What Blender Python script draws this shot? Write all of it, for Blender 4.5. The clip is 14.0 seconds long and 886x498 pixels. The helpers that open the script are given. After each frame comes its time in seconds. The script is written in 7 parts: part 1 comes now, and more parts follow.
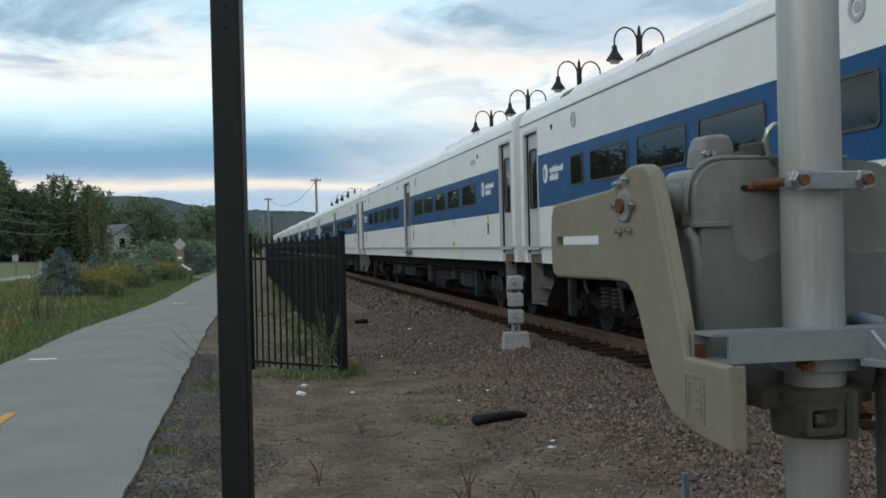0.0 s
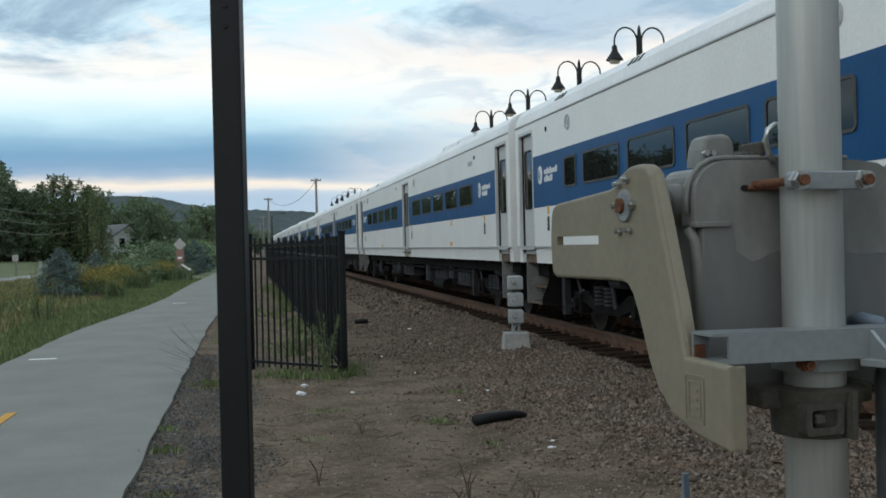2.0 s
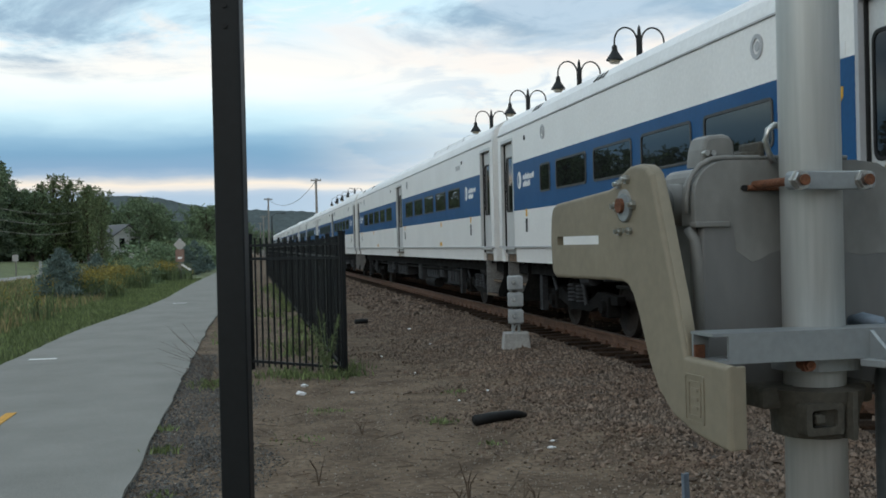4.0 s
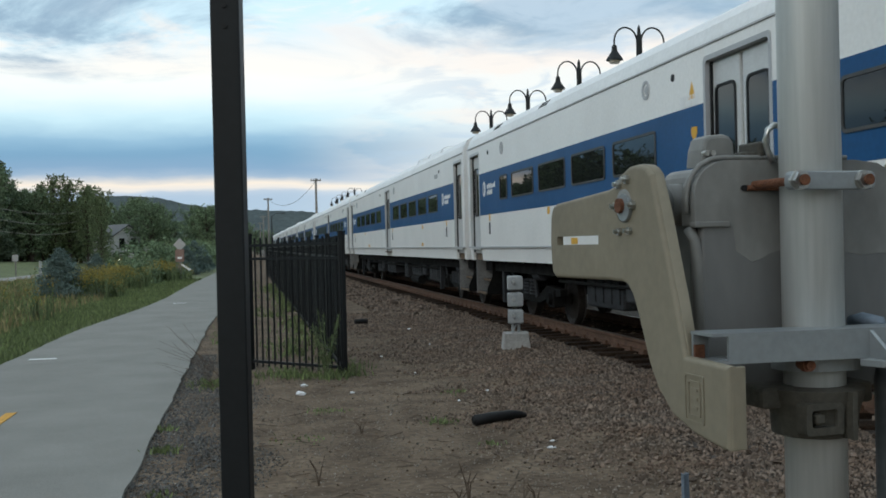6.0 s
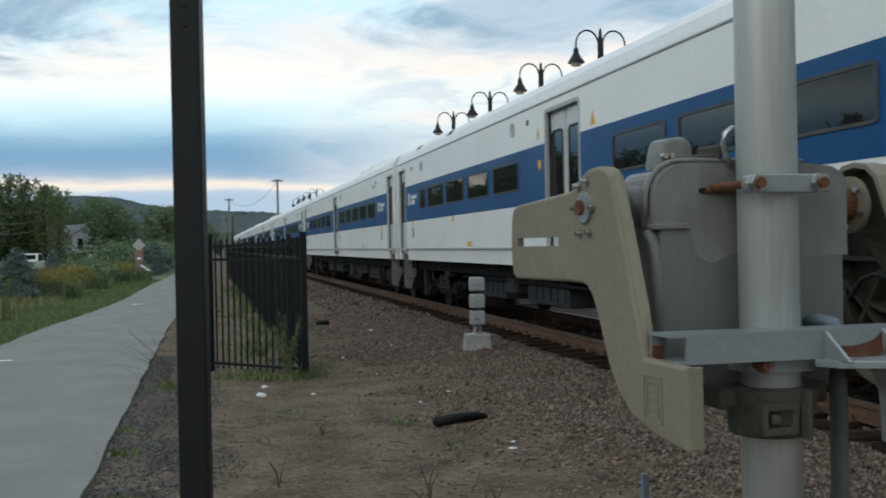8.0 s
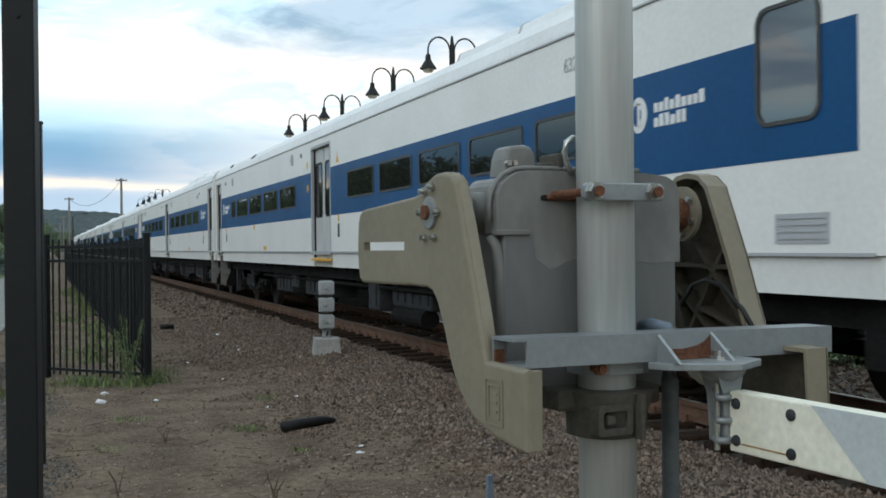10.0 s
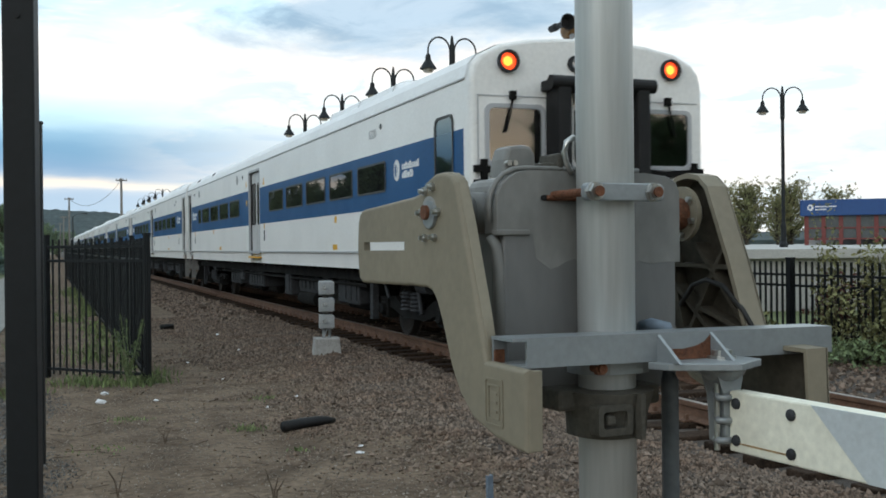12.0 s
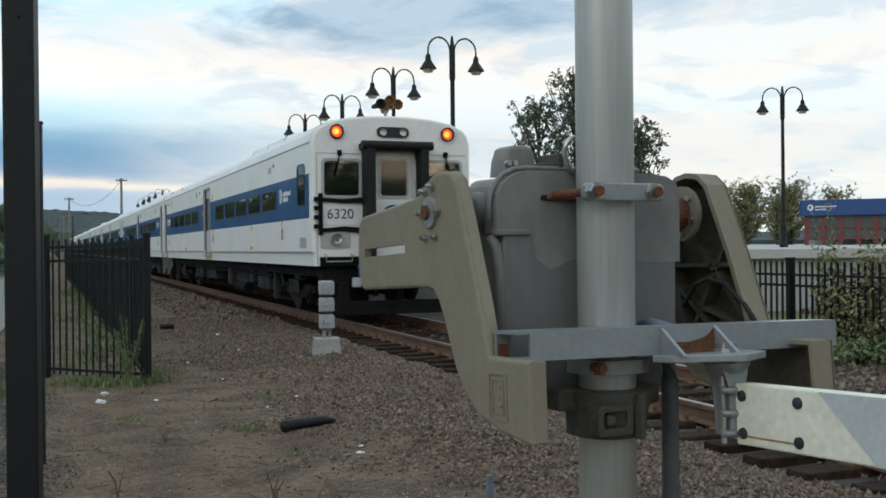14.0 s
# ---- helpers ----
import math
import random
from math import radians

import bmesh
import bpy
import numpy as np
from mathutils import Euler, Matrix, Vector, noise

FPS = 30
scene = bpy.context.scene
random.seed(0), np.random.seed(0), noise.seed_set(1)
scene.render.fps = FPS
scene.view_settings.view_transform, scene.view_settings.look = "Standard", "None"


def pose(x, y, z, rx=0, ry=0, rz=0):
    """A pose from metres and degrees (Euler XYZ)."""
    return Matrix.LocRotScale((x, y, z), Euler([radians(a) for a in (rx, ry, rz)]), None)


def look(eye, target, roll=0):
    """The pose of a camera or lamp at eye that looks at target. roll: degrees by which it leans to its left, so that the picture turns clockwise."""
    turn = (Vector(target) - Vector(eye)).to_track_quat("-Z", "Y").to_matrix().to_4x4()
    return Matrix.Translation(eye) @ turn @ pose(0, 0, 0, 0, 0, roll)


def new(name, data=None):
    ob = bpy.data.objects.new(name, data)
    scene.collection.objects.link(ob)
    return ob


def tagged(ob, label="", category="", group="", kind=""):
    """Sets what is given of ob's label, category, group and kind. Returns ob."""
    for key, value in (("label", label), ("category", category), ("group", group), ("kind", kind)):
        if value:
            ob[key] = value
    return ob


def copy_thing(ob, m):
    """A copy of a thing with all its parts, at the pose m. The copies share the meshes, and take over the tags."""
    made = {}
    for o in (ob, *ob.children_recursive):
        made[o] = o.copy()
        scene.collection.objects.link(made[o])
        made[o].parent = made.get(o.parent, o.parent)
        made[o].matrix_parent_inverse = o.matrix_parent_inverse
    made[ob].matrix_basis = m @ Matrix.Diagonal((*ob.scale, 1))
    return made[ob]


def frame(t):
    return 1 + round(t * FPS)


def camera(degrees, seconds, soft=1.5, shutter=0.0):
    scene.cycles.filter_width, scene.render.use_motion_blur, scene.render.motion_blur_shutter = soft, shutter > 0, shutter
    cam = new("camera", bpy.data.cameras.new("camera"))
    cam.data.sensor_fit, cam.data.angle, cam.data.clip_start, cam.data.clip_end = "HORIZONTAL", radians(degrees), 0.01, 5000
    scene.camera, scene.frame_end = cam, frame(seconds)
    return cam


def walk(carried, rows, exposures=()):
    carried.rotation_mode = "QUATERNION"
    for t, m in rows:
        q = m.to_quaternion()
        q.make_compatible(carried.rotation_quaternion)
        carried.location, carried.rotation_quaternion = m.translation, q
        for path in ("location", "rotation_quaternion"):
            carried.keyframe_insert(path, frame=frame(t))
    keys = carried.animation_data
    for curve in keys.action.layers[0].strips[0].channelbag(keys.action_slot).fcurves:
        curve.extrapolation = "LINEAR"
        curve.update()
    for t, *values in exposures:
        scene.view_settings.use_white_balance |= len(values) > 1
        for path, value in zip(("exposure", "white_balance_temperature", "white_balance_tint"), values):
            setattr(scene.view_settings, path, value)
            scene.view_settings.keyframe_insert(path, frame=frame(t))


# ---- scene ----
import collections
# ---------- camera and its walk ----------
TRACK = 10.464          # the line of the track, degrees left of the first view
EYE = 1.65


def view(t, f):
    """Row of the tripod head; f is the share of the pan that is done."""
    yaw, pitch, roll = -10.1 * f, -0.262 + 0.114 * f, 1.33 - 0.75 * f
    return t, pose(0.0143 * f, -0.0035 * f, EYE, 90 + pitch, roll, yaw - TRACK)


cam = camera(45.4, 14.0, soft=1.7, shutter=0.4)
walk(cam, [view(t, f) for t, f in (
    (0.0, 0.0), (5.3, 0.0), (6.5, 0.002), (7.0, 0.006), (7.3, 0.012), (7.5, 0.018), (7.7, 0.06), (8.0, 0.204), (8.25, 0.38),
    (8.5, 0.557), (8.75, 0.725), (9.0, 0.877), (9.2, 0.958), (9.45, 1.0), (11.3, 1.0), (14.0, 1.0))],
    exposures=[(0.0, 0.03), (8.0, 0.03), (9.2, 0.14), (11.3, 0.34), (11.7, 0.30), (12.5, 0.15), (14.0, 0.04)])




def node(nt, kind, x=0, y=0, **values):
    n = nt.nodes.new(kind)
    n.location = (x, y)
    for k, v in values.items():
        n.inputs[k.replace("_", " ")].default_value = v
    return n


# ---------- world and sun ----------


def sky():
    w = bpy.data.worlds.new("evening_sky")
    scene.world = w
    w.use_nodes = True
    nt = w.node_tree
    nt.nodes.clear()
    out = node(nt, "ShaderNodeOutputWorld", 900, 0)
    bg = node(nt, "ShaderNodeBackground", 700, 0, Strength=1.0)
    nt.links.new(bg.outputs[0], out.inputs["Surface"])
    ns = node(nt, "ShaderNodeTexSky", -400, 400)
    ns.sky_type, ns.sun_disc = "NISHITA", False
    ns.sun_elevation, ns.sun_rotation = radians(SUN_ELEV), radians(SUN_ROT)
    sc = nt.nodes.new("ShaderNodeVectorMath")
    sc.operation = "SCALE"
    sc.inputs["Scale"].default_value = 0.10
    nt.links.new(ns.outputs[0], sc.inputs[0])
    co = node(nt, "ShaderNodeTexCoord", -1600, 0)
    sep = node(nt, "ShaderNodeSeparateXYZ", -1400, -200)
    nt.links.new(co.outputs["Generated"], sep.inputs[0])

    def cloud(scale, stretch, detail, loc):
        mp = node(nt, "ShaderNodeMapping", -1200, 0, Scale=(1, 1, stretch), Location=loc)
        nz = node(nt, "ShaderNodeTexNoise", -1000, 0, Scale=scale, Detail=detail, Roughness=0.55)
        nt.links.new(co.outputs["Generated"], mp.inputs["Vector"])
        nt.links.new(mp.outputs[0], nz.inputs["Vector"])
        return nz.outputs["Fac"]

    def math_(op, a, b):
        n = nt.nodes.new("ShaderNodeMath")
        n.operation = op
        for i, v in enumerate((a, b)):
            if isinstance(v, (int, float)):
                n.inputs[i].default_value = v
            else:
                nt.links.new(v, n.inputs[i])
        return n.outputs[0]

    def mixc(f, a, b):
        n = nt.nodes.new("ShaderNodeMix")
        n.data_type = "RGBA"
        for k, v in (("Factor", f), ("A", a), ("B", b)):
            if isinstance(v, tuple):
                n.inputs[k].default_value = (*v, 1)
            elif isinstance(v, (int, float)):
                n.inputs[k].default_value = v
            else:
                nt.links.new(v, n.inputs[k])
        return n.outputs["Result"]

    big = cloud(2.6, 5.0, 5.0, (0.3, 0.1, 0.0))
    fine = cloud(7.0, 4.0, 8.0, (1.7, 0.4, 0.3))

    def span(v, a, b, to=1.0):
        n = nt.nodes.new("ShaderNodeMapRange")
        n.interpolation_type = "SMOOTHSTEP"
        n.inputs["From Min"].default_value, n.inputs["From Max"].default_value, n.inputs["To Max"].default_value = a, b, to
        nt.links.new(v, n.inputs["Value"])
        return n.outputs["Result"]

    # a flat cloud layer seen in perspective
    den = math_("ADD", math_("MAXIMUM", sep.outputs["Z"], 0.0), 0.13)
    flat = node(nt, "ShaderNodeCombineXYZ", -1200, -500)
    nt.links.new(math_("DIVIDE", sep.outputs["X"], den), flat.inputs["X"])
    nt.links.new(math_("DIVIDE", sep.outputs["Y"], den), flat.inputs["Y"])

    def layer(scale, detail, loc, warp=0.0):
        mp = node(nt, "ShaderNodeMapping", -1000, -500, Location=loc)
        nz = node(nt, "ShaderNodeTexNoise", -800, -500, Scale=scale, Detail=detail, Roughness=0.6, Distortion=warp)
        nt.links.new(flat.outputs[0], mp.inputs["Vector"])
        nt.links.new(mp.outputs[0], nz.inputs["Vector"])
        return nz.outputs["Fac"]

    heap_ = layer(1.05, 9.0, (0.35, 0.2, 0.0), 0.5)
    wisp = layer(2.6, 9.0, (4.1, 1.3, 2.0), 0.8)
    # height above the horizon, made a little uneven by the clouds
    lift = math_("ADD", sep.outputs["Z"], math_("MULTIPLY", math_("SUBTRACT", big, 0.5), 0.030))
    lift = math_("ADD", lift, math_("MULTIPLY", math_("SUBTRACT", fine, 0.5), 0.020))
    rp = nt.nodes.new("ShaderNodeValToRGB")
    el = rp.color_ramp.elements
    stops = ((0.0, (0.50, 0.66, 0.80)), (0.046, (0.44, 0.59, 0.76)), (0.0525, (0.58, 0.68, 0.80)), (0.0555, (1.0, 0.92, 0.82)), (0.0600, (1.0, 0.89, 0.76)), (0.0645, (0.42, 0.55, 0.70)), (0.073, (0.25, 0.42, 0.62)),
             (0.088, (0.20, 0.40, 0.60)), (0.102, (0.32, 0.55, 0.74)), (0.118, (0.66, 0.92, 1.02)), (0.138, (0.98, 1.08, 1.08)), (0.160, (1.08, 1.05, 0.98)), (0.20, (0.95, 0.97, 0.98)), (0.40, (0.72, 0.84, 0.98)), (1.0, (0.55, 0.72, 0.95)))
    while len(el) < len(stops):
        el.new(0.5)
    for e, (p, c) in zip(el, stops):
        e.position, e.color = p, (*c, 1)
    nt.links.new(lift, rp.inputs["Fac"])
    # the low bands thin out towards the east
    east = span(sep.outputs["X"], 0.02, 0.26)
    low_sky = mixc(math_("MULTIPLY", east, 0.72), rp.outputs["Color"], (0.96, 0.99, 0.97))
    streak = math_("MULTIPLY", span(wisp, 0.48, 0.62), 0.55)
    low_sky = mixc(math_("MULTIPLY", streak, east), low_sky, (0.50, 0.66, 0.82))
    low_sky = mixc(math_("MULTIPLY", span(fine, 0.48, 0.60, 0.6), east), low_sky, (1.06, 0.95, 0.86))
    # broken grey heaps above, with pale and peach gaps
    gap = mixc(span(wisp, 0.45, 0.62, 0.75), (0.72, 0.98, 1.10), (1.08, 1.02, 0.94))
    belly = mixc(span(wisp, 0.38, 0.62), (0.30, 0.46, 0.61), (0.52, 0.67, 0.80))
    upper = mixc(span(heap_, 0.45, 0.58), gap, belly)
    rag = math_("ADD", sep.outputs["Z"], math_("MULTIPLY", math_("SUBTRACT", heap_, 0.5), 0.16))
    rag = math_("ADD", rag, math_("MULTIPLY", sep.outputs["X"], -0.07))
    grey = mixc(math_("MULTIPLY", span(rag, 0.162, 0.205), 0.95), low_sky, upper)
    grey = mixc(math_("MULTIPLY", span(sep.outputs["X"], 0.35, 0.65), 0.28), grey, (0.94, 1.02, 1.02))
    back = nt.nodes.new("ShaderNodeMapRange")
    back.inputs["From Min"].default_value, back.inputs["From Max"].default_value = -0.55, -0.95
    nt.links.new(sep.outputs["Y"], back.inputs["Value"])
    low = nt.nodes.new("ShaderNodeMapRange")
    low.inputs["From Min"].default_value, low.inputs["From Max"].default_value = 0.35, 0.08
    nt.links.new(sep.outputs["Z"], low.inputs["Value"])
    grey = mixc(math_("MULTIPLY", math_("MULTIPLY", back.outputs["Result"], low.outputs["Result"]), 0.85), grey, (1.40, 1.06, 0.68))
    nt.links.new(mixc(0.92, sc.outputs[0], grey), bg.inputs["Color"])


SUN_ELEV, SUN_ROT = 29.0, -123.7
sky()
sun = new("sun", bpy.data.lights.new("sun", "SUN"))
sun.data.energy, sun.data.angle, sun.data.color = 0.56, radians(40), (1.0, 0.95, 0.88)
sun.matrix_basis = look((-24, -16, 16), (0, 0, 0))

# ---------- materials ----------


def mat(name, base, rough=0.6, metal=0.0, vary=0.12, scale=6.0, fine=60.0, bump=0.1, second=None, spots=0.45, glow=None, power=0.0, isle=0.0, rand=0.0, coat=0.0, stretch=None, rust=None, rust_amount=0.5, spec=0.5):
    """A surface with stains at one scale and grain at another, and fine relief."""
    m = bpy.data.materials.new(name)
    m.use_nodes = True
    nt = m.node_tree
    b = nt.nodes["Principled BSDF"]
    b.inputs["Metallic"].default_value = metal
    b.inputs["Coat Weight"].default_value = coat
    b.inputs["Specular IOR Level"].default_value = spec
    co = node(nt, "ShaderNodeTexCoord", -1200, 0)
    n1 = node(nt, "ShaderNodeTexNoise", -1000, 200, Scale=scale, Detail=6.0, Roughness=0.6)
    n2 = node(nt, "ShaderNodeTexNoise", -1000, -100, Scale=fine, Detail=4.0)
    place = co.outputs["Object"]
    if stretch:
        mp = nt.nodes.new("ShaderNodeMapping")
        mp.inputs["Scale"].default_value = stretch
        nt.links.new(place, mp.inputs["Vector"])
        place = mp.outputs["Vector"]
    nt.links.new(place, n1.inputs["Vector"])
    nt.links.new(place, n2.inputs["Vector"])
    r1 = nt.nodes.new("ShaderNodeValToRGB")
    r1.color_ramp.elements[0].position, r1.color_ramp.elements[1].position = spots - 0.14, spots + 0.2
    dark = second or tuple(c * (1 - 2.2 * vary) for c in base)
    r1.color_ramp.elements[0].color, r1.color_ramp.elements[1].color = (*dark, 1), (*base, 1)
    nt.links.new(n1.outputs["Fac"], r1.inputs["Fac"])
    mul = nt.nodes.new("ShaderNodeMix")
    mul.data_type, mul.blend_type = "RGBA", "MULTIPLY"
    mul.inputs["Factor"].default_value = 1.0
    r2 = nt.nodes.new("ShaderNodeValToRGB")
    r2.color_ramp.elements[0].position, r2.color_ramp.elements[1].position = 0.3, 0.7
    lo = max(0.0, 1 - 2.5 * vary)
    r2.color_ramp.elements[0].color, r2.color_ramp.elements[1].color = (lo, lo, lo, 1), (1, 1, 1, 1)
    nt.links.new(n2.outputs["Fac"], r2.inputs["Fac"])
    nt.links.new(r1.outputs["Color"], mul.inputs["A"])
    nt.links.new(r2.outputs["Color"], mul.inputs["B"])
    out = mul.outputs["Result"]
    if isle or rand:
        src = nt.nodes.new("ShaderNodeNewGeometry").outputs["Random Per Island"] if isle else nt.nodes.new("ShaderNodeObjectInfo").outputs["Random"]
        k = isle or rand
        mr = node(nt, "ShaderNodeMapRange", -400, -300)
        mr.inputs["To Min"].default_value, mr.inputs["To Max"].default_value = 1 - k, 1 + k
        nt.links.new(src, mr.inputs["Value"])
        hsv = nt.nodes.new("ShaderNodeHueSaturation")
        nt.links.new(mr.outputs["Result"], hsv.inputs["Value"])
        nt.links.new(out, hsv.inputs["Color"])
        out = hsv.outputs["Color"]
    if rust:
        n3 = node(nt, "ShaderNodeTexNoise", -1000, -400, Scale=scale * 1.7, Detail=8.0, Roughness=0.7)
        nt.links.new(co.outputs["Object"], n3.inputs["Vector"])
        r3 = nt.nodes.new("ShaderNodeValToRGB")
        r3.color_ramp.elements[0].position, r3.color_ramp.elements[1].position = rust_amount, rust_amount + 0.08
        nt.links.new(n3.outputs["Fac"], r3.inputs["Fac"])
        mx = nt.nodes.new("ShaderNodeMix")
        mx.data_type = "RGBA"
        mx.inputs["B"].default_value = (*rust, 1)
        nt.links.new(r3.outputs["Color"], mx.inputs["Factor"])
        nt.links.new(out, mx.inputs["A"])
        out = mx.outputs["Result"]
    nt.links.new(out, b.inputs["Base Color"])
    rr = node(nt, "ShaderNodeMapRange", -300, -100)
    rr.inputs["To Min"].default_value, rr.inputs["To Max"].default_value = min(1, rough * 1.2), rough * 0.85
    nt.links.new(n1.outputs["Fac"], rr.inputs["Value"])
    nt.links.new(rr.outputs["Result"], b.inputs["Roughness"])
    if bump:
        bp = node(nt, "ShaderNodeBump", -200, -400, Strength=bump, Distance=0.02)
        nt.links.new(n2.outputs["Fac"], bp.inputs["Height"])
        nt.links.new(bp.outputs["Normal"], b.inputs["Normal"])
    if glow:
        b.inputs["Emission Color"].default_value, b.inputs["Emission Strength"].default_value = (*glow, 1), power
    return m


ASPHALT = mat("path_asphalt", (0.272, 0.265, 0.246), 0.95, spec=0.15, vary=0.07, scale=0.9, fine=70, bump=0.5)
ROADM = mat("road_asphalt", (0.30, 0.29, 0.28), 0.9, vary=0.08, scale=0.3, fine=60, bump=0.2)
DIRT = mat("dirt", (0.228, 0.168, 0.120), 0.95, spec=0.1, vary=0.19, scale=1.7, fine=17, bump=1.0, second=(0.100, 0.072, 0.052))
GRASSG = mat("grass_ground", (0.16, 0.20, 0.08), 0.95, vary=0.2, scale=0.25, fine=25, bump=0.8, second=(0.11, 0.12, 0.05))
BALLAST = mat("ballast_bed", (0.085, 0.066, 0.053), 0.95, vary=0.25, scale=1.2, fine=30, bump=1.0, second=(0.055, 0.044, 0.037))
STONE = mat("ballast_stone", (0.196, 0.156, 0.127), 0.9, vary=0.12, scale=1.6, fine=50, bump=0.2, isle=0.6, spec=0.12, second=(0.175, 0.124, 0.094))
GRAVEL = mat("fine_gravel", (0.27, 0.235, 0.20), 0.9, vary=0.1, scale=4, fine=50, bump=0.2, isle=0.45, spec=0.12)
DEADLEAF = mat("dead_leaf", (0.15, 0.10, 0.062), 0.9, vary=0.2, scale=3, fine=40, bump=0.0, isle=0.6, spec=0.1)
STRAW = mat("straw_blade", (0.36, 0.30, 0.15), 0.8, vary=0.15, scale=0.6, fine=12, bump=0.0, isle=0.4)
STEPG = mat("step_grey", (0.27, 0.27, 0.265), 0.7, spec=0.2, vary=0.15, scale=3, fine=30, bump=0.1)
STREAK = mat("rust_streak", (0.50, 0.33, 0.15), 0.8, vary=0.2, scale=30, fine=90, bump=0.0)
WOODTIE = mat("tie_wood", (0.062, 0.041, 0.029), 0.9, spec=0.1, vary=0.25, scale=3, fine=40, bump=0.5, rand=0.35)
RAILM = mat("rail_rust", (0.19, 0.10, 0.06), 0.75, vary=0.2, scale=5, fine=60, bump=0.2)
RAILTOP = mat("rail_head", (0.42, 0.38, 0.35), 0.35, metal=0.8, vary=0.1, scale=5, fine=60, bump=0.0)
WHITE = mat("car_white", (0.83, 0.825, 0.81), 0.36, vary=0.035, scale=0.8, fine=22, bump=0.015)
ROOFM = mat("car_roof", (0.84, 0.85, 0.86), 0.5, vary=0.04, scale=0.9, fine=18, bump=0.02)
STEEL = mat("stainless", (0.52, 0.53, 0.54), 0.42, metal=0.5, vary=0.06, scale=2, fine=40, bump=0.03)
BLUE = mat("band_blue", (0.006, 0.080, 0.225), 0.42, spec=0.16, vary=0.06, scale=0.9, fine=20, bump=0.01)
GLASSD = mat("dark_glass", (0.012, 0.013, 0.014), 0.012, spec=0.3, vary=0.05, scale=1, fine=10, bump=0.0)
RUBBER = mat("black_rubber", (0.013, 0.013, 0.014), 0.6, spec=0.3, vary=0.15, scale=4, fine=50, bump=0.1)
UNDER = mat("underframe", (0.012, 0.0115, 0.011), 0.85, spec=0.2, vary=0.25, scale=3, fine=30, bump=0.2)
UNDERG = mat("underframe_grey", (0.045, 0.048, 0.054), 0.7, spec=0.3, vary=0.2, scale=3, fine=30, bump=0.15)
WHEELM = mat("wheel_steel", (0.045, 0.036, 0.031), 0.7, metal=0.1, vary=0.2, scale=4, fine=30, bump=0.15)
YELLOW = mat("yellow_label", (0.75, 0.40, 0.03), 0.5, vary=0.05, bump=0.0)
DECALW = mat("decal_white", (0.8, 0.8, 0.8), 0.5, vary=0.03, bump=0.0)
NUMBER = mat("decal_black", (0.02, 0.02, 0.022), 0.5, vary=0.03, bump=0.0)
DECALG = mat("decal_grey", (0.42, 0.43, 0.45), 0.5, vary=0.03, bump=0.0)
REDLAMP = mat("red_lamp", (0.6, 0.05, 0.02), 0.3, glow=(1.0, 0.075, 0.015), power=1.6, bump=0.0)
REDCORE = mat("red_lamp_core", (0.9, 0.4, 0.05), 0.3, glow=(1.0, 0.30, 0.03), power=2.4, bump=0.0)
CLEARLAMP = mat("lamp_lens", (0.5, 0.5, 0.5), 0.12, metal=0.6, vary=0.1, bump=0.05)
BLACKP = mat("black_paint", (0.008, 0.010, 0.012), 0.5, spec=0.3, vary=0.1, scale=5, fine=50, bump=0.03)
GREYCAST = mat("grey_casting", (0.245, 0.246, 0.236), 0.5, spec=0.4, vary=0.07, scale=6, fine=26, bump=0.03, second=(0.150, 0.148, 0.140), stretch=(1.0, 1.0, 0.6))
GREYOLD = mat("grey_casting_worn", (0.168, 0.169, 0.166), 0.5, spec=0.4, vary=0.05, scale=5, fine=30, bump=0.02, second=(0.145, 0.146, 0.144), stretch=(1.0, 1.0, 0.4))
TANCAST = mat("tan_casting", (0.245, 0.214, 0.158), 0.6, spec=0.3, vary=0.045, scale=4, fine=45, bump=0.04, second=(0.215, 0.188, 0.140))
GALV = mat("galvanised", (0.30, 0.325, 0.34), 0.42, metal=0.4, vary=0.05, scale=8, fine=60, bump=0.03, rust=(0.22, 0.10, 0.045), rust_amount=0.67)
MASTM = mat("mast_aluminium", (0.50, 0.515, 0.505), 0.45, metal=0.35, vary=0.055, scale=26, fine=90, bump=0.05, stretch=(1.0, 1.0, 0.06))
RUSTM = mat("rust", (0.20, 0.075, 0.035), 0.9, vary=0.2, scale=20, fine=120, bump=0.3)
CHROME = mat("bolt_zinc", (0.6, 0.6, 0.58), 0.28, metal=0.9, vary=0.1, bump=0.05)
# the tan casting darkened: shade inside the open arm, put into the colour
SHADECAST = mat("tan_casting_shaded", (0.098, 0.086, 0.066), 0.75, spec=0.2, vary=0.12, scale=6, fine=50, bump=0.05)
DOORG = mat("door_grey", (0.60, 0.61, 0.61), 0.4, metal=0.15, vary=0.05, scale=2, fine=40, bump=0.02)
SHOULDERG = mat("shoulder_gravel", (0.135, 0.132, 0.128), 0.9, vary=0.1, scale=4, fine=50, bump=0.2, isle=0.5, spec=0.12)
SEALG = mat("window_seal", (0.075, 0.075, 0.074), 0.5, spec=0.3, vary=0.12, scale=4, fine=50, bump=0.05)
NOSING = mat("step_nosing", (0.21, 0.145, 0.095), 0.8, vary=0.2, scale=6, fine=50, bump=0.1)
DARKCAST = mat("dark_casting", (0.085, 0.078, 0.062), 0.75, vary=0.15, scale=9, fine=80, bump=0.2)
BOARDW = mat("arm_white", (0.90, 0.88, 0.75), 0.55, vary=0.06, scale=5, fine=60, bump=0.06, rust=(0.42, 0.33, 0.2), rust_amount=0.74)
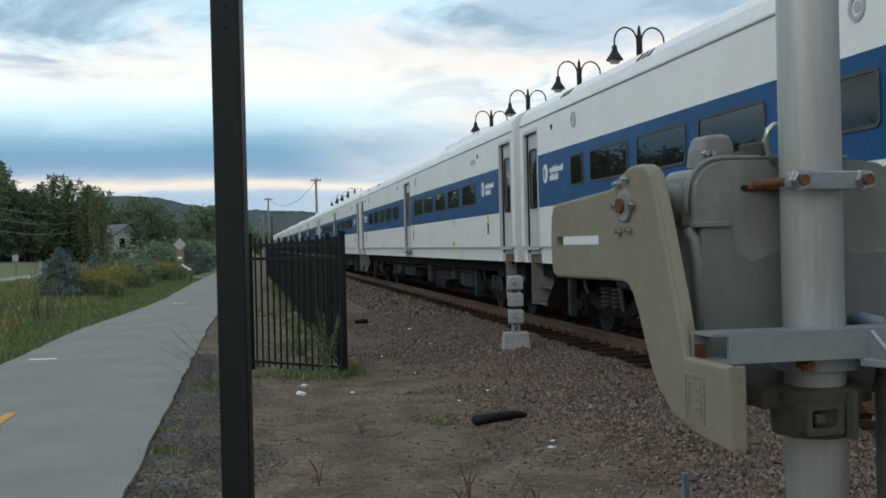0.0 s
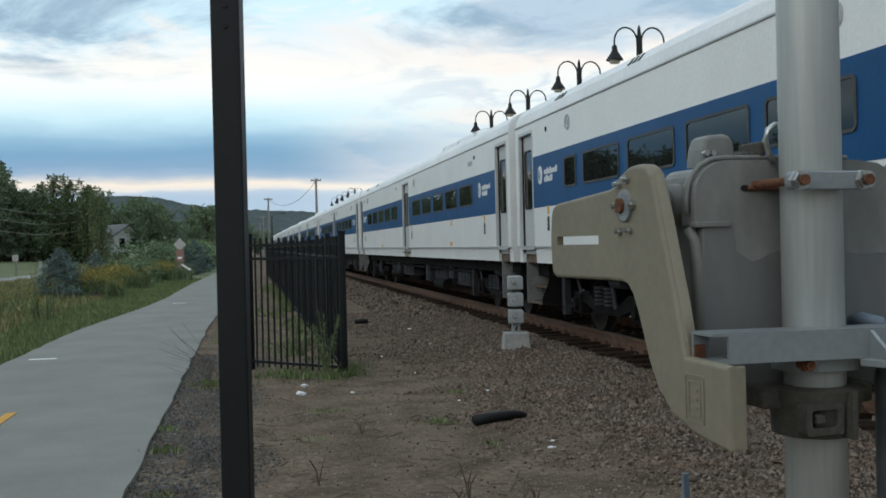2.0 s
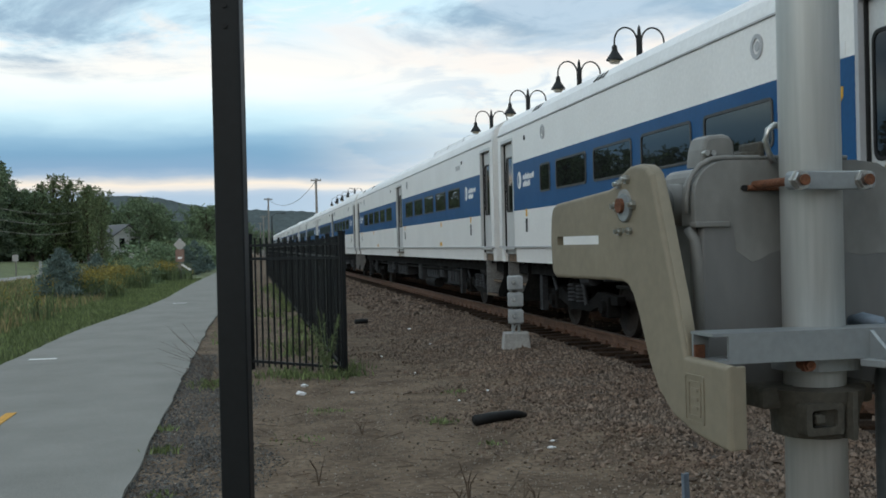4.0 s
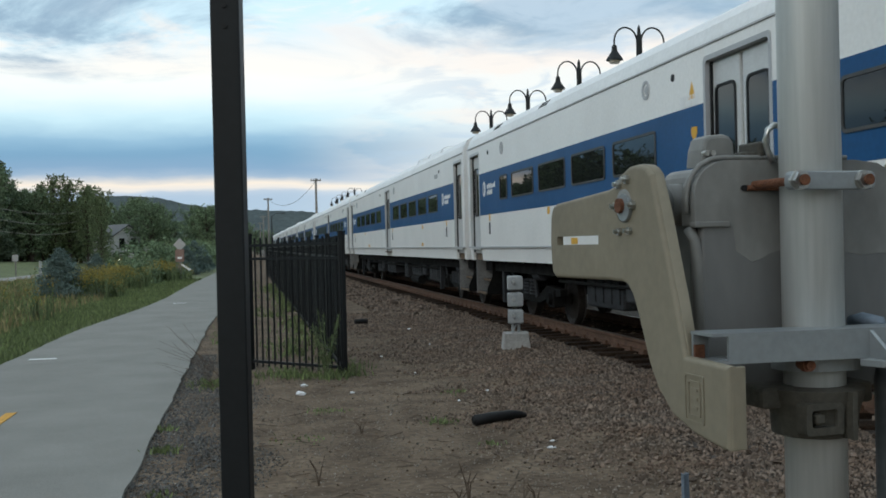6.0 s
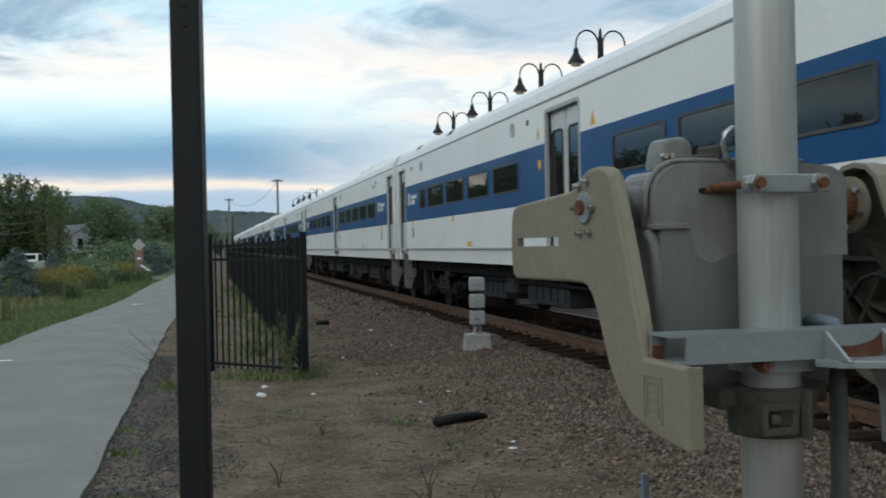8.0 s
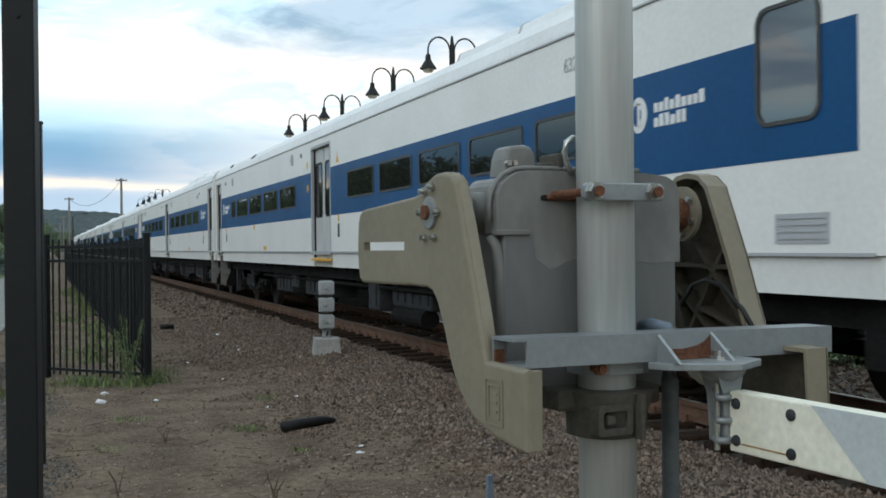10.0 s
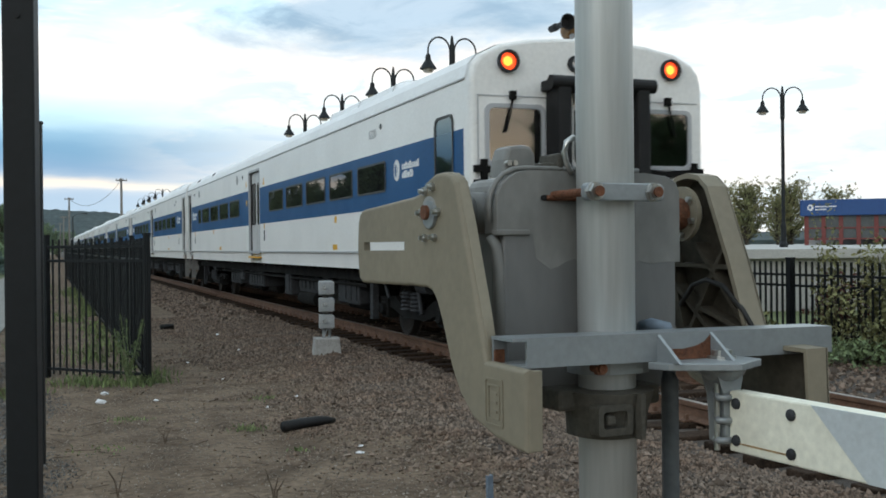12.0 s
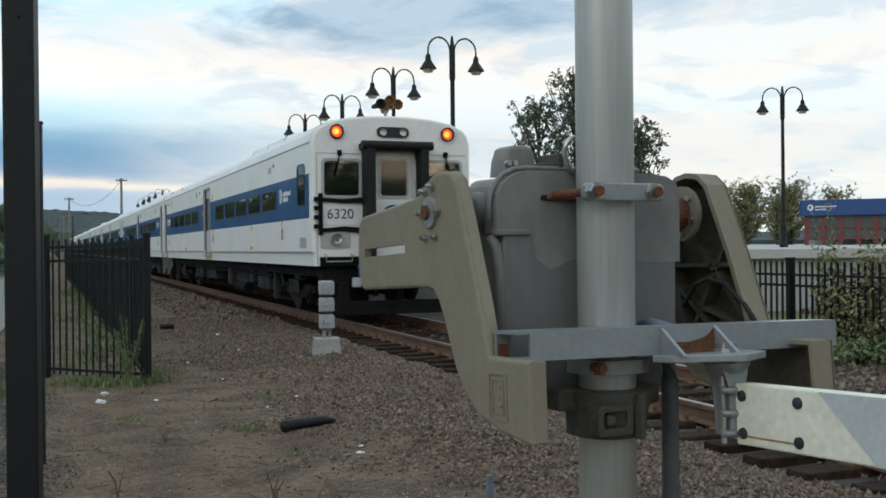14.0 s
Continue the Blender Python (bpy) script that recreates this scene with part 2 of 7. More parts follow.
BOARDR = mat("arm_reflector", (0.56, 0.60, 0.62), 0.35, vary=0.05, scale=8, fine=90, bump=0.03)
CONCRETE = mat("concrete", (0.44, 0.43, 0.41), 0.85, vary=0.1, scale=1.5, fine=40, bump=0.2)
CONCP = mat("platform_concrete", (0.52, 0.51, 0.49), 0.85, vary=0.08, scale=0.6, fine=30, bump=0.15)
GREYBOX = mat("signal_grey", (0.40, 0.42, 0.43), 0.55, vary=0.1, scale=9, fine=60, bump=0.06)
BARK = mat("bark", (0.10, 0.08, 0.06), 0.95, vary=0.25, scale=6, fine=30, bump=0.5)
LEAFD = mat("leaf_dark", (0.180, 0.262, 0.140), 0.75, vary=0.15, scale=0.4, fine=6, bump=0.0, isle=0.55)
LEAFK = mat("leaf_deep", (0.105, 0.150, 0.080), 0.75, vary=0.15, scale=0.4, fine=6, bump=0.0, isle=0.5)
LEAFM = mat("leaf_mid", (0.185, 0.250, 0.115), 0.75, vary=0.15, scale=0.4, fine=6, bump=0.0, isle=0.5)
LEAFA = mat("leaf_autumn", (0.27, 0.245, 0.10), 0.75, vary=0.15, scale=0.4, fine=6, bump=0.0, isle=0.4, second=(0.17, 0.195, 0.085))
SPRUCE = mat("spruce_needles", (0.17, 0.235, 0.215), 0.85, vary=0.12, scale=1.5, fine=12, bump=0.0, isle=0.25, spec=0.2)
PINE = mat("pine_needles", (0.155, 0.215, 0.145), 0.85, vary=0.15, scale=1.0, fine=12, bump=0.0, isle=0.45)
GRASSB = mat("grass_blade", (0.205, 0.265, 0.105), 0.8, vary=0.15, scale=0.6, fine=12, bump=0.0, isle=0.5)
WEED = mat("weed", (0.15, 0.20, 0.085), 0.8, vary=0.15, scale=1, fine=12, bump=0.0, isle=0.5)
GOLD = mat("goldenrod", (0.38, 0.30, 0.06), 0.8, vary=0.15, scale=2, fine=12, bump=0.0, isle=0.4)
DRYSTALK = mat("dry_stalk", (0.14, 0.10, 0.07), 0.9, vary=0.15, bump=0.0)
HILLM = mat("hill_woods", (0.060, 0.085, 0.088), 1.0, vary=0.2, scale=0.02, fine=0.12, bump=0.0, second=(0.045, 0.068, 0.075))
HOUSEW = mat("house_white", (0.62, 0.63, 0.62), 0.7, vary=0.05, bump=0.0)
HOUSER = mat("house_roof", (0.16, 0.16, 0.165), 0.8, vary=0.1, bump=0.0)
POLEW = mat("pole_wood", (0.27, 0.255, 0.235), 0.9, vary=0.15, bump=0.1)
SIGNW = mat("sign_back", (0.42, 0.41, 0.40), 0.5, vary=0.06, bump=0.0)
SIGNR = mat("sign_brown", (0.26, 0.16, 0.13), 0.6, vary=0.08, bump=0.0)
SHELTERB = mat("shelter_blue", (0.004, 0.055, 0.20), 0.4, vary=0.05, bump=0.0)
SHELTERR = mat("shelter_red", (0.17, 0.030, 0.025), 0.5, vary=0.08, bump=0.0)
CARRED = mat("car_paint_maroon", (0.10, 0.03, 0.03), 0.3, coat=0.5, vary=0.04, bump=0.0)
CARWHITE = mat("truck_paint_white", (0.62, 0.63, 0.63), 0.3, coat=0.5, vary=0.04, bump=0.0)
HEADL = mat("headlight", (0.9, 0.9, 0.85), 0.2, glow=(1.0, 0.90, 0.68), power=6.0, bump=0.0)
TAIL = mat("tail_light", (0.35, 0.02, 0.02), 0.3, bump=0.0)
LITTER = mat("litter_white", (0.75, 0.76, 0.78), 0.6, vary=0.05, bump=0.1)
PAINTY = mat("line_yellow", (0.72, 0.36, 0.03), 0.7, vary=0.12, scale=6, bump=0.1)
HORNM = mat("horn_brown", (0.34, 0.17, 0.055), 0.5, metal=0.4, vary=0.2, scale=10, bump=0.1)
BLUEG = mat("blue_grey_conduit", (0.17, 0.22, 0.28), 0.6, vary=0.1, bump=0.05)
CONDG = mat("conduit_grey", (0.10, 0.115, 0.125), 0.6, vary=0.1, bump=0.05)
CABLEM = mat("cable_black", (0.02, 0.02, 0.02), 0.7, bump=0.0)

# ---------- mesh tools ----------


def part(name, bm, material, parent=None, label="", m=None, smooth=False):
    """Links a bmesh as one mesh object under a thing or part."""
    me = bpy.data.meshes.new(name)
    bm.to_mesh(me)
    bm.free()
    me.materials.append(material)
    if smooth:
        for p in me.polygons:
            p.use_smooth = True
    ob = new(name, me)
    if parent is not None:
        ob.parent = parent
    if m is not None:
        ob.matrix_basis = m
    if label:
        ob["label"] = label
    return ob


def empty(name, m, label, category, group="", kind=""):
    ob = new(name)
    ob.matrix_basis = m
    return tagged(ob, label, category, group, kind)


def box(bm, x0, x1, y0, y1, z0, z1, m=None, bev=0.0):
    vs = [bm.verts.new(((x0, x1)[i & 1], (y0, y1)[i >> 1 & 1], (z0, z1)[i >> 2 & 1])) for i in range(8)]
    fs = [bm.faces.new([vs[i] for i in f]) for f in ((0, 2, 3, 1), (4, 5, 7, 6), (0, 1, 5, 4), (2, 6, 7, 3), (0, 4, 6, 2), (1, 3, 7, 5))]
    if bev:
        es = list({e for f in fs for e in f.edges})
        r = bmesh.ops.bevel(bm, geom=es, offset=bev, segments=2, affect="EDGES", profile=0.5)
        vs = list({v for v in r["verts"]} | {v for f in r["faces"] for v in f.verts} | {v for v in vs if v.is_valid})
    if m is not None:
        bmesh.ops.transform(bm, matrix=m, verts=vs)
    return bm


def tube(bm, p, q, r0, r1=None, seg=12, caps=True):
    """A straight round bar from p to q."""
    p, q = Vector(p), Vector(q)
    r1 = r0 if r1 is None else r1
    rot = (q - p).to_track_quat("Z", "Y").to_matrix()
    rings = []
    for c, r in ((p, r0), (q, r1)):
        rings.append([bm.verts.new(c + rot @ Vector((r * math.cos(2 * math.pi * i / seg), r * math.sin(2 * math.pi * i / seg), 0))) for i in range(seg)])
    for i in range(seg):
        j = (i + 1) % seg
        bm.faces.new((rings[0][i], rings[0][j], rings[1][j], rings[1][i]))
    if caps:
        bm.faces.new(rings[0][::-1])
        bm.faces.new(rings[1])
    return bm


def lathe(bm, prof, seg=24, m=None):
    """Turns a profile of (radius, height) round z."""
    rings = []
    for r, h in prof:
        rings.append([bm.verts.new((r * math.cos(2 * math.pi * i / seg), r * math.sin(2 * math.pi * i / seg), h)) for i in range(seg)])
    for a, b in zip(rings, rings[1:]):
        for i in range(seg):
            j = (i + 1) % seg
            bm.faces.new((a[i], a[j], b[j], b[i]))
    bm.faces.new(rings[0][::-1])
    bm.faces.new(rings[-1])
    if m is not None:
        bmesh.ops.transform(bm, matrix=m, verts=[v for r in rings for v in r])
    return bm


def prism(bm, outline, w0, w1, axis="x", bev=0.0):
    """Extrudes a flat outline of (a, b) along one axis between w0 and w1."""
    put = {"x": lambda a, b, w: (w, a, b), "y": lambda a, b, w: (a, w, b), "z": lambda a, b, w: (a, b, w)}[axis]
    lo = [bm.verts.new(put(a, b, w0)) for a, b in outline]
    hi = [bm.verts.new(put(a, b, w1)) for a, b in outline]
    n = len(outline)
    f0, f1 = bm.faces.new(lo[::-1]), bm.faces.new(hi)
    for i in range(n):
        j = (i + 1) % n
        bm.faces.new((lo[i], lo[j], hi[j], hi[i]))
    if bev:
        es = list(set(f0.edges) | set(f1.edges))
        bmesh.ops.bevel(bm, geom=es, offset=bev, segments=2, affect="EDGES", profile=0.5)
    bmesh.ops.recalc_face_normals(bm, faces=bm.faces)
    return bm


def rounded(a0, a1, b0, b1, r, k=5):
    """Outline of a rectangle with round corners."""
    pts = []
    for ca, cb, s in ((a1 - r, b1 - r, 0), (a0 + r, b1 - r, 90), (a0 + r, b0 + r, 180), (a1 - r, b0 + r, 270)):
        for i in range(k + 1):
            t = radians(s + 90 * i / k)
            pts.append((ca + r * math.cos(t), cb + r * math.sin(t)))
    return pts


def ring(bm, outer, inner, w0, w1, axis="x"):
    """A frame between two outlines with the same count of points."""
    put = {"x": lambda a, b, w: (w, a, b), "y": lambda a, b, w: (a, w, b), "z": lambda a, b, w: (a, b, w)}[axis]
    loops = [[bm.verts.new(put(a, b, w)) for a, b in o] for o, w in ((outer, w0), (outer, w1), (inner, w1), (inner, w0))]
    n = len(outer)
    for k in range(4):
        a, b = loops[k], loops[(k + 1) % 4]
        for i in range(n):
            j = (i + 1) % n
            bm.faces.new((a[i], a[j], b[j], b[i]))
    bmesh.ops.recalc_face_normals(bm, faces=bm.faces)
    return bm


def sweep(bm, pts, r, seg=8):
    """A round bar along points."""
    pts = [Vector(p) for p in pts]
    rings = []
    up = Vector((0.13, 0.31, 0.94))
    for i, p in enumerate(pts):
        d = (pts[min(i + 1, len(pts) - 1)] - pts[max(i - 1, 0)]).normalized()
        a = d.cross(up).normalized()
        b = d.cross(a).normalized()
        rr = r[i] if isinstance(r, (list, tuple)) else r
        rings.append([bm.verts.new(p + rr * (math.cos(2 * math.pi * k / seg) * a + math.sin(2 * math.pi * k / seg) * b)) for k in range(seg)])
    for A, B in zip(rings, rings[1:]):
        for k in range(seg):
            j = (k + 1) % seg
            bm.faces.new((A[k], A[j], B[j], B[k]))
    bm.faces.new(rings[0][::-1])
    bm.faces.new(rings[-1])
    bmesh.ops.recalc_face_normals(bm, faces=bm.faces)
    return bm


def cards(name, centres, sizes, material, parent=None, rng=None, flat=0.0, aspect=1.0):
    """Many small leaves, each a bent pair of triangles of its own."""
    rng = rng or np.random.default_rng(3)
    n = len(centres)
    a = rng.normal(size=(n, 3))
    a[:, 2] *= 1 - flat
    a /= np.linalg.norm(a, axis=1)[:, None]
    b = np.cross(a, rng.normal(size=(n, 3)))
    b /= np.linalg.norm(b, axis=1)[:, None]
    s = np.asarray(sizes)[:, None]
    c = np.asarray(centres)
    w = np.cross(a, b)
    v = np.stack([c - a * s * aspect, c + b * s * 0.5 + w * s * 0.12, c + a * s * aspect, c - b * s * 0.5 + w * s * 0.12], axis=1).reshape(-1, 3)
    f = np.arange(4 * n).reshape(-1, 4)
    me = bpy.data.meshes.new(name)
    me.from_pydata(v.tolist(), [], f.tolist())
    me.materials.append(material)
    ob = tagged(new(name, me), kind="stuff")
    if parent is not None:
        ob.parent = parent
    return ob


def blades(name, roots, heights, width, material, rng, lean=0.35, parent=None):
    """Grass or stalks: narrow bent triangles from the ground."""
    n = len(roots)
    r = np.asarray(roots)
    h = np.asarray(heights)[:, None]
    ang = rng.uniform(0, 2 * np.pi, n)
    d = np.stack([np.cos(ang), np.sin(ang), np.zeros(n)], 1)
    side = np.stack([-np.sin(ang + 0.7), np.cos(ang + 0.7), np.zeros(n)], 1)
    bend = rng.uniform(0.05, lean, n)[:, None]
    up = np.array([0, 0, 1.0])
    w = width * rng.uniform(0.6, 1.4, n)[:, None]
    mid = r + up * h * 0.55 + d * h * bend * 0.3
    tip = r + up * h + d * h * bend
    v = np.stack([r - side * w, r + side * w, mid + side * w * 0.8, tip, mid - side * w * 0.8], 1).reshape(-1, 3)
    k = np.arange(n)[:, None] * 5
    f = (k + np.arange(5)[None]).tolist()
    me = bpy.data.meshes.new(name)
    me.from_pydata(v.tolist(), [], f)
    me.materials.append(material)
    ob = tagged(new(name, me), kind="stuff")
    if parent is not None:
        ob.parent = parent
    return ob
# ---------- ground, path, road, track ----------
RAIL_TOP = 0.22
TRACK_X = 6.25


def smooth_step(a, b, v):
    t = min(1.0, max(0.0, (v - a) / (b - a)))
    return t * t * (3 - 2 * t)


def road_x(y):
    return -18.8 + 0.0333 * y


def ground_z(x, y):
    """Height of the land: flat by the path, a low bank under the track, a rise to the road."""
    z = 0.05 * smooth_step(2.4, 3.6, x) - 0.055 * smooth_step(4.3, 5.0, x) + 0.02 * smooth_step(7.6, 8.4, x)
    d = road_x(y) - x
    z += 0.15 * smooth_step(-14.0, -6.0, d) - 0.40 * smooth_step(-5.2, -3.0, d) + 0.85 * smooth_step(3.4, 12.0, d)
    z += 2.2 * smooth_step(8.0, 60.0, d) + 0.02 * max(0.0, d - 60.0) * smooth_step(60, 120, d)
    z += 0.03 * noise.noise((x * 0.9, y * 0.9, 0)) * (0 if -4.2 < x < -0.5 else 1)
    return z


def ground():
    xs = [-2500, -1200, -500, -250, -140, -90, -70, -58, -50, -44, -38, -34] + [-31 + 0.75 * i for i in range(int(31 / 0.75))] + [-0.2 + 0.35 * i for i in range(46)] + [17, 20, 25, 35, 60, 120, 300, 900, 2500]
    ys = [-2500, -600, -150, -50, -20, -10, -5] + [-3 + 0.5 * i for i in range(80)] + [38, 40, 43, 46, 50, 55, 60, 68, 76, 85, 95, 110, 130, 150, 180, 220, 280, 380, 600, 1200, 4500]
    xs, ys = sorted(set(xs)), sorted(set(ys))
    verts = [(x, y, ground_z(x, y)) for y in ys for x in xs]
    n = len(xs)
    faces = [(j * n + i, j * n + i + 1, j * n + n + i + 1, j * n + n + i) for j in range(len(ys) - 1) for i in range(n - 1)]
    me = bpy.data.meshes.new("ground")
    me.from_pydata(verts, [], faces)
    for m in (GRASSG, DIRT, BALLAST):
        me.materials.append(m)
    for p in me.polygons:
        c = p.center
        if c.x > -0.9 and c.x < 12.5:
            p.material_index = 2 if c.x > 3.3 else 1
        p.use_smooth = True
    ob = new("ground", me)
    tagged(ob, "grassy and dirt ground with a stone ballast bank", "ground", kind="structure")


def strip(name, centre, half, y0, y1, step, z, material, label, category, thick=0.05):
    """A long sheet with thickness that follows a line in plan."""
    bm = bmesh.new()
    prev = None
    y = y0
    while y <= y1 + 1e-6:
        c = centre(y)
        hl, hr = half(y) if callable(half) else (half, half)
        row = [bm.verts.new((c - hl, y, z - thick)), bm.verts.new((c - hl, y, z)), bm.verts.new((c, y, z + 0.015)), bm.verts.new((c + hr, y, z)), bm.verts.new((c + hr, y, z - thick))]
        if prev:
            for i in range(4):
                bm.faces.new((prev[i], row[i], row[i + 1], prev[i + 1]))
        prev = row
        y += step
    bmesh.ops.recalc_face_normals(bm, faces=bm.faces)
    return tagged(part(name, bm, material), label, category, kind="structure")


def path_x(y):
    return -2.27 + 0.5 * smooth_step(22, 40, y) + 0.7 * smooth_step(40, 90, y)


def paths():
    strip("path", path_x, lambda y: (1.43 - 0.12 * smooth_step(12, 18, y) - 0.33 * smooth_step(20, 32, y) + 0.03 * noise.noise((y * 0.8, 0, 5)), 1.42 + 0.035 * noise.noise((y * 0.9, 3, 5)) + 0.02 * noise.noise((y * 4.1, 8, 5))), -12, 150, 0.25, 0.03, ASPHALT, "pale grey asphalt cycle path with a dashed yellow line", "path", 0.06)
    strip("road", road_x, 2.9, -140, 700, 20, -0.20, ROADM, "two-lane grey asphalt road across the meadow", "road", 0.2)
    for k in range(2):
        y0 = 11.3 - 5.2 * k
        bm = bmesh.new()
        box(bm, -2.43, -2.33, y0 - 1.2, y0, 0.045, 0.051)
        tagged(part("line_dash", bm, PAINTY), "worn yellow dash painted on the path", "road marking", "path dashes", kind="structure")
    for y, x in ((16.9, -3.25), (33.0, -2.2)):
        bm = bmesh.new()
        box(bm, x - 0.05, x + 0.35, y, y + 0.12, 0.04, 0.046)
        tagged(part("line_patch", bm, DECALW), "short worn white mark painted on the path", "road marking", kind="structure")


def track():
    prof = ((-0.07, 0.0), (0.07, 0.0), (0.07, 0.012), (0.012, 0.035), (0.012, 0.115), (0.036, 0.125), (0.036, 0.158), (0.03, 0.165), (-0.03, 0.165), (-0.036, 0.158), (-0.036, 0.125), (-0.012, 0.115), (-0.012, 0.035), (-0.07, 0.012))
    for sx in (-0.753, 0.753):
        bm = bmesh.new()
        prism(bm, [(TRACK_X + sx + a, RAIL_TOP - 0.165 + b) for a, b in prof], -25, 330, "y")
        rail = tagged(part("rail", bm, RAILM), "rust-brown steel rail spiked to wooden ties", "rail", "track rails", kind="structure")
        bm = bmesh.new()
        box(bm, TRACK_X + sx - 0.028, TRACK_X + sx + 0.028, -25, 330, RAIL_TOP, RAIL_TOP + 0.003)
        part("rail_head", bm, RAILTOP, rail, "worn shiny running surface")
    # ties, each its own piece
    bm = bmesh.new()
    box(bm, -1.29, 1.29, -0.115, 0.115, -0.17, 0.0, bev=0.012)
    me = bpy.data.meshes.new("tie")
    bm.to_mesh(me)
    bm.free()
    me.materials.append(WOODTIE)
    base = tagged(new("track_bed"), "row of dark weathered wooden railway ties in ballast", "railway ties", kind="structure")
    rng = random.Random(4)
    for k in range(260):
        t = new("tie", me)
        t.parent = base
        t.matrix_basis = pose(TRACK_X + rng.uniform(-0.06, 0.06), -4 + 0.53 * k, RAIL_TOP - 0.168 + rng.uniform(-0.012, 0.006), 0, 0, rng.uniform(-1.2, 1.2))
    # tie plates with spikes beside the near rail
    bm = bmesh.new()
    for k in range(90):
        y = -4 + 0.53 * k
        for sx in (-0.753, 0.753):
            box(bm, TRACK_X + sx - 0.15, TRACK_X + sx + 0.15, y - 0.08, y + 0.08, RAIL_TOP - 0.168, RAIL_TOP - 0.152)
            for dx in (-0.1, 0.1):
                box(bm, TRACK_X + sx + dx - 0.016, TRACK_X + sx + dx + 0.016, y - 0.05, y - 0.018, RAIL_TOP - 0.155, RAIL_TOP - 0.105)
    tagged(part("tie_plate", bm, RAILM, base), kind="stuff")


def stones():
    """Loose ballast: real stones over the bank."""
    rng = np.random.default_rng(8)
    t = (1 + 5 ** 0.5) / 2
    octa = np.array([(1, 0, 0), (-1, 0, 0), (0, 1, 0), (0, -1, 0), (0, 0, 1), (0, 0, -1)])
    of = np.array([(0, 2, 4), (2, 1, 4), (1, 3, 4), (3, 0, 4), (2, 0, 5), (1, 2, 5), (3, 1, 5), (0, 3, 5)])
    ico = np.array([(-1, t, 0), (1, t, 0), (-1, -t, 0), (1, -t, 0), (0, -1, t), (0, 1, t), (0, -1, -t), (0, 1, -t), (t, 0, -1), (t, 0, 1), (-t, 0, -1), (-t, 0, 1)]) / 1.9
    fi = np.array([(0, 11, 5), (0, 5, 1), (0, 1, 7), (0, 7, 10), (0, 10, 11), (1, 5, 9), (5, 11, 4), (11, 10, 2), (10, 7, 6), (7, 1, 8), (3, 9, 4), (3, 4, 2), (3, 2, 6), (3, 6, 8), (3, 8, 9), (4, 9, 5), (2, 4, 11), (6, 2, 10), (8, 6, 7), (9, 8, 1)])

    def heap(name, n, xr, yr, size, label, dens=None, material=None, small=False):
        base, fs = (octa, of) if small else (ico, fi)
        k = len(base)
        x = rng.uniform(*xr, n)
        y = yr[0] + (yr[1] - yr[0]) * rng.uniform(0, 1, n) ** 1.6
        if dens is not None:
            keep = rng.uniform(0, 1, n) < dens(x, y)
            x, y = x[keep], y[keep]
        n = len(x)
        s = rng.lognormal(math.log(size), 0.32, n)
        z = np.array([ground_z(a, b) for a, b in zip(x, y)]) + s * rng.uniform(0.05, 0.5, n)
        shape = base[None] * rng.uniform(0.62, 1.25, (n, k, 1)) * s[:, None, None] * rng.uniform(0.6, 1.2, (n, 1, 3)) + rng.normal(0, 0.22, (n, k, 3)) * s[:, None, None]
        v = (shape + np.stack([x, y, z], 1)[:, None]).reshape(-1, 3)
        f = (fs[None] + (np.arange(n) * k)[:, None, None]).reshape(-1, 3)
        me = bpy.data.meshes.new(name)
        me.from_pydata(v.tolist(), [], f.tolist())
        me.materials.append(material or STONE)
        return tagged(new(name, me), label, "gravel", kind="stuff")

    def edge(x, y):
        w = 0.30 * np.sin(y * 1.1) + 0.2 * np.sin(y * 3.3 + x * 2) + 0.15 * np.sin(y * 7.1 - x * 5)
        return np.clip((x - 1.75 - w + 0.05 * np.maximum(0, y - 12)) / 1.5, 0.0, 1) ** 1.5

    heap("ballast_stones", 165000, (1.3, 5.0), (1.5, 26), 0.0132, "loose grey-brown crushed stone ballast", edge, small=True)
    heap("ballast_stones", 2500, (2.0, 5.0), (2.0, 18), 0.019, "larger stones in the ballast", edge)
    heap("ballast_stones", 16000, (3.0, 5.0), (24, 60), 0.028, "loose grey-brown crushed stone ballast")
    heap("ballast_stones", 14000, (5.4, 7.2), (2, 26), 0.022, "crushed stone ballast between the rails")
    heap("ballast_stones", 16000, (7.0, 12.0), (4, 18), 0.023, "crushed stone ballast beyond the track")
    heap("path_gravel", 34000, (-0.9, 3.2), (4, 22), 0.0058, "fine gravel strewn over trodden dirt", material=GRAVEL, small=True)
    # twigs and dead leaves on the dirt
    n = 420
    x, y = rng.uniform(-0.8, 2.6, n), 4.5 + 12 * rng.uniform(0, 1, n) ** 1.4
    near = np.exp(-((x - 0.5) ** 2 + (y - 8.4) ** 2) / 3.0) + 0.35
    keep = rng.uniform(0, 1, n) < near
    x, y = x[keep], y[keep]
    n = len(x)
    a, l = rng.uniform(0, math.pi, n), rng.lognormal(math.log(0.07), 0.6, n)
    d = np.stack([np.cos(a), np.sin(a), rng.normal(0, 0.12, n)], 1) * l[:, None]
    o = np.stack([x, y, np.array([ground_z(p, q) for p, q in zip(x, y)]) + 0.008], 1)
    wd = np.stack([-np.sin(a), np.cos(a), np.zeros(n)], 1) * rng.uniform(0.003, 0.007, n)[:, None]
    up = np.array([0, 0, 0.007])
    v = np.stack([o - d - wd, o - d + wd, o - d + up, o + d - wd * 0.5, o + d + wd * 0.5, o + d + up], 1).reshape(-1, 3)
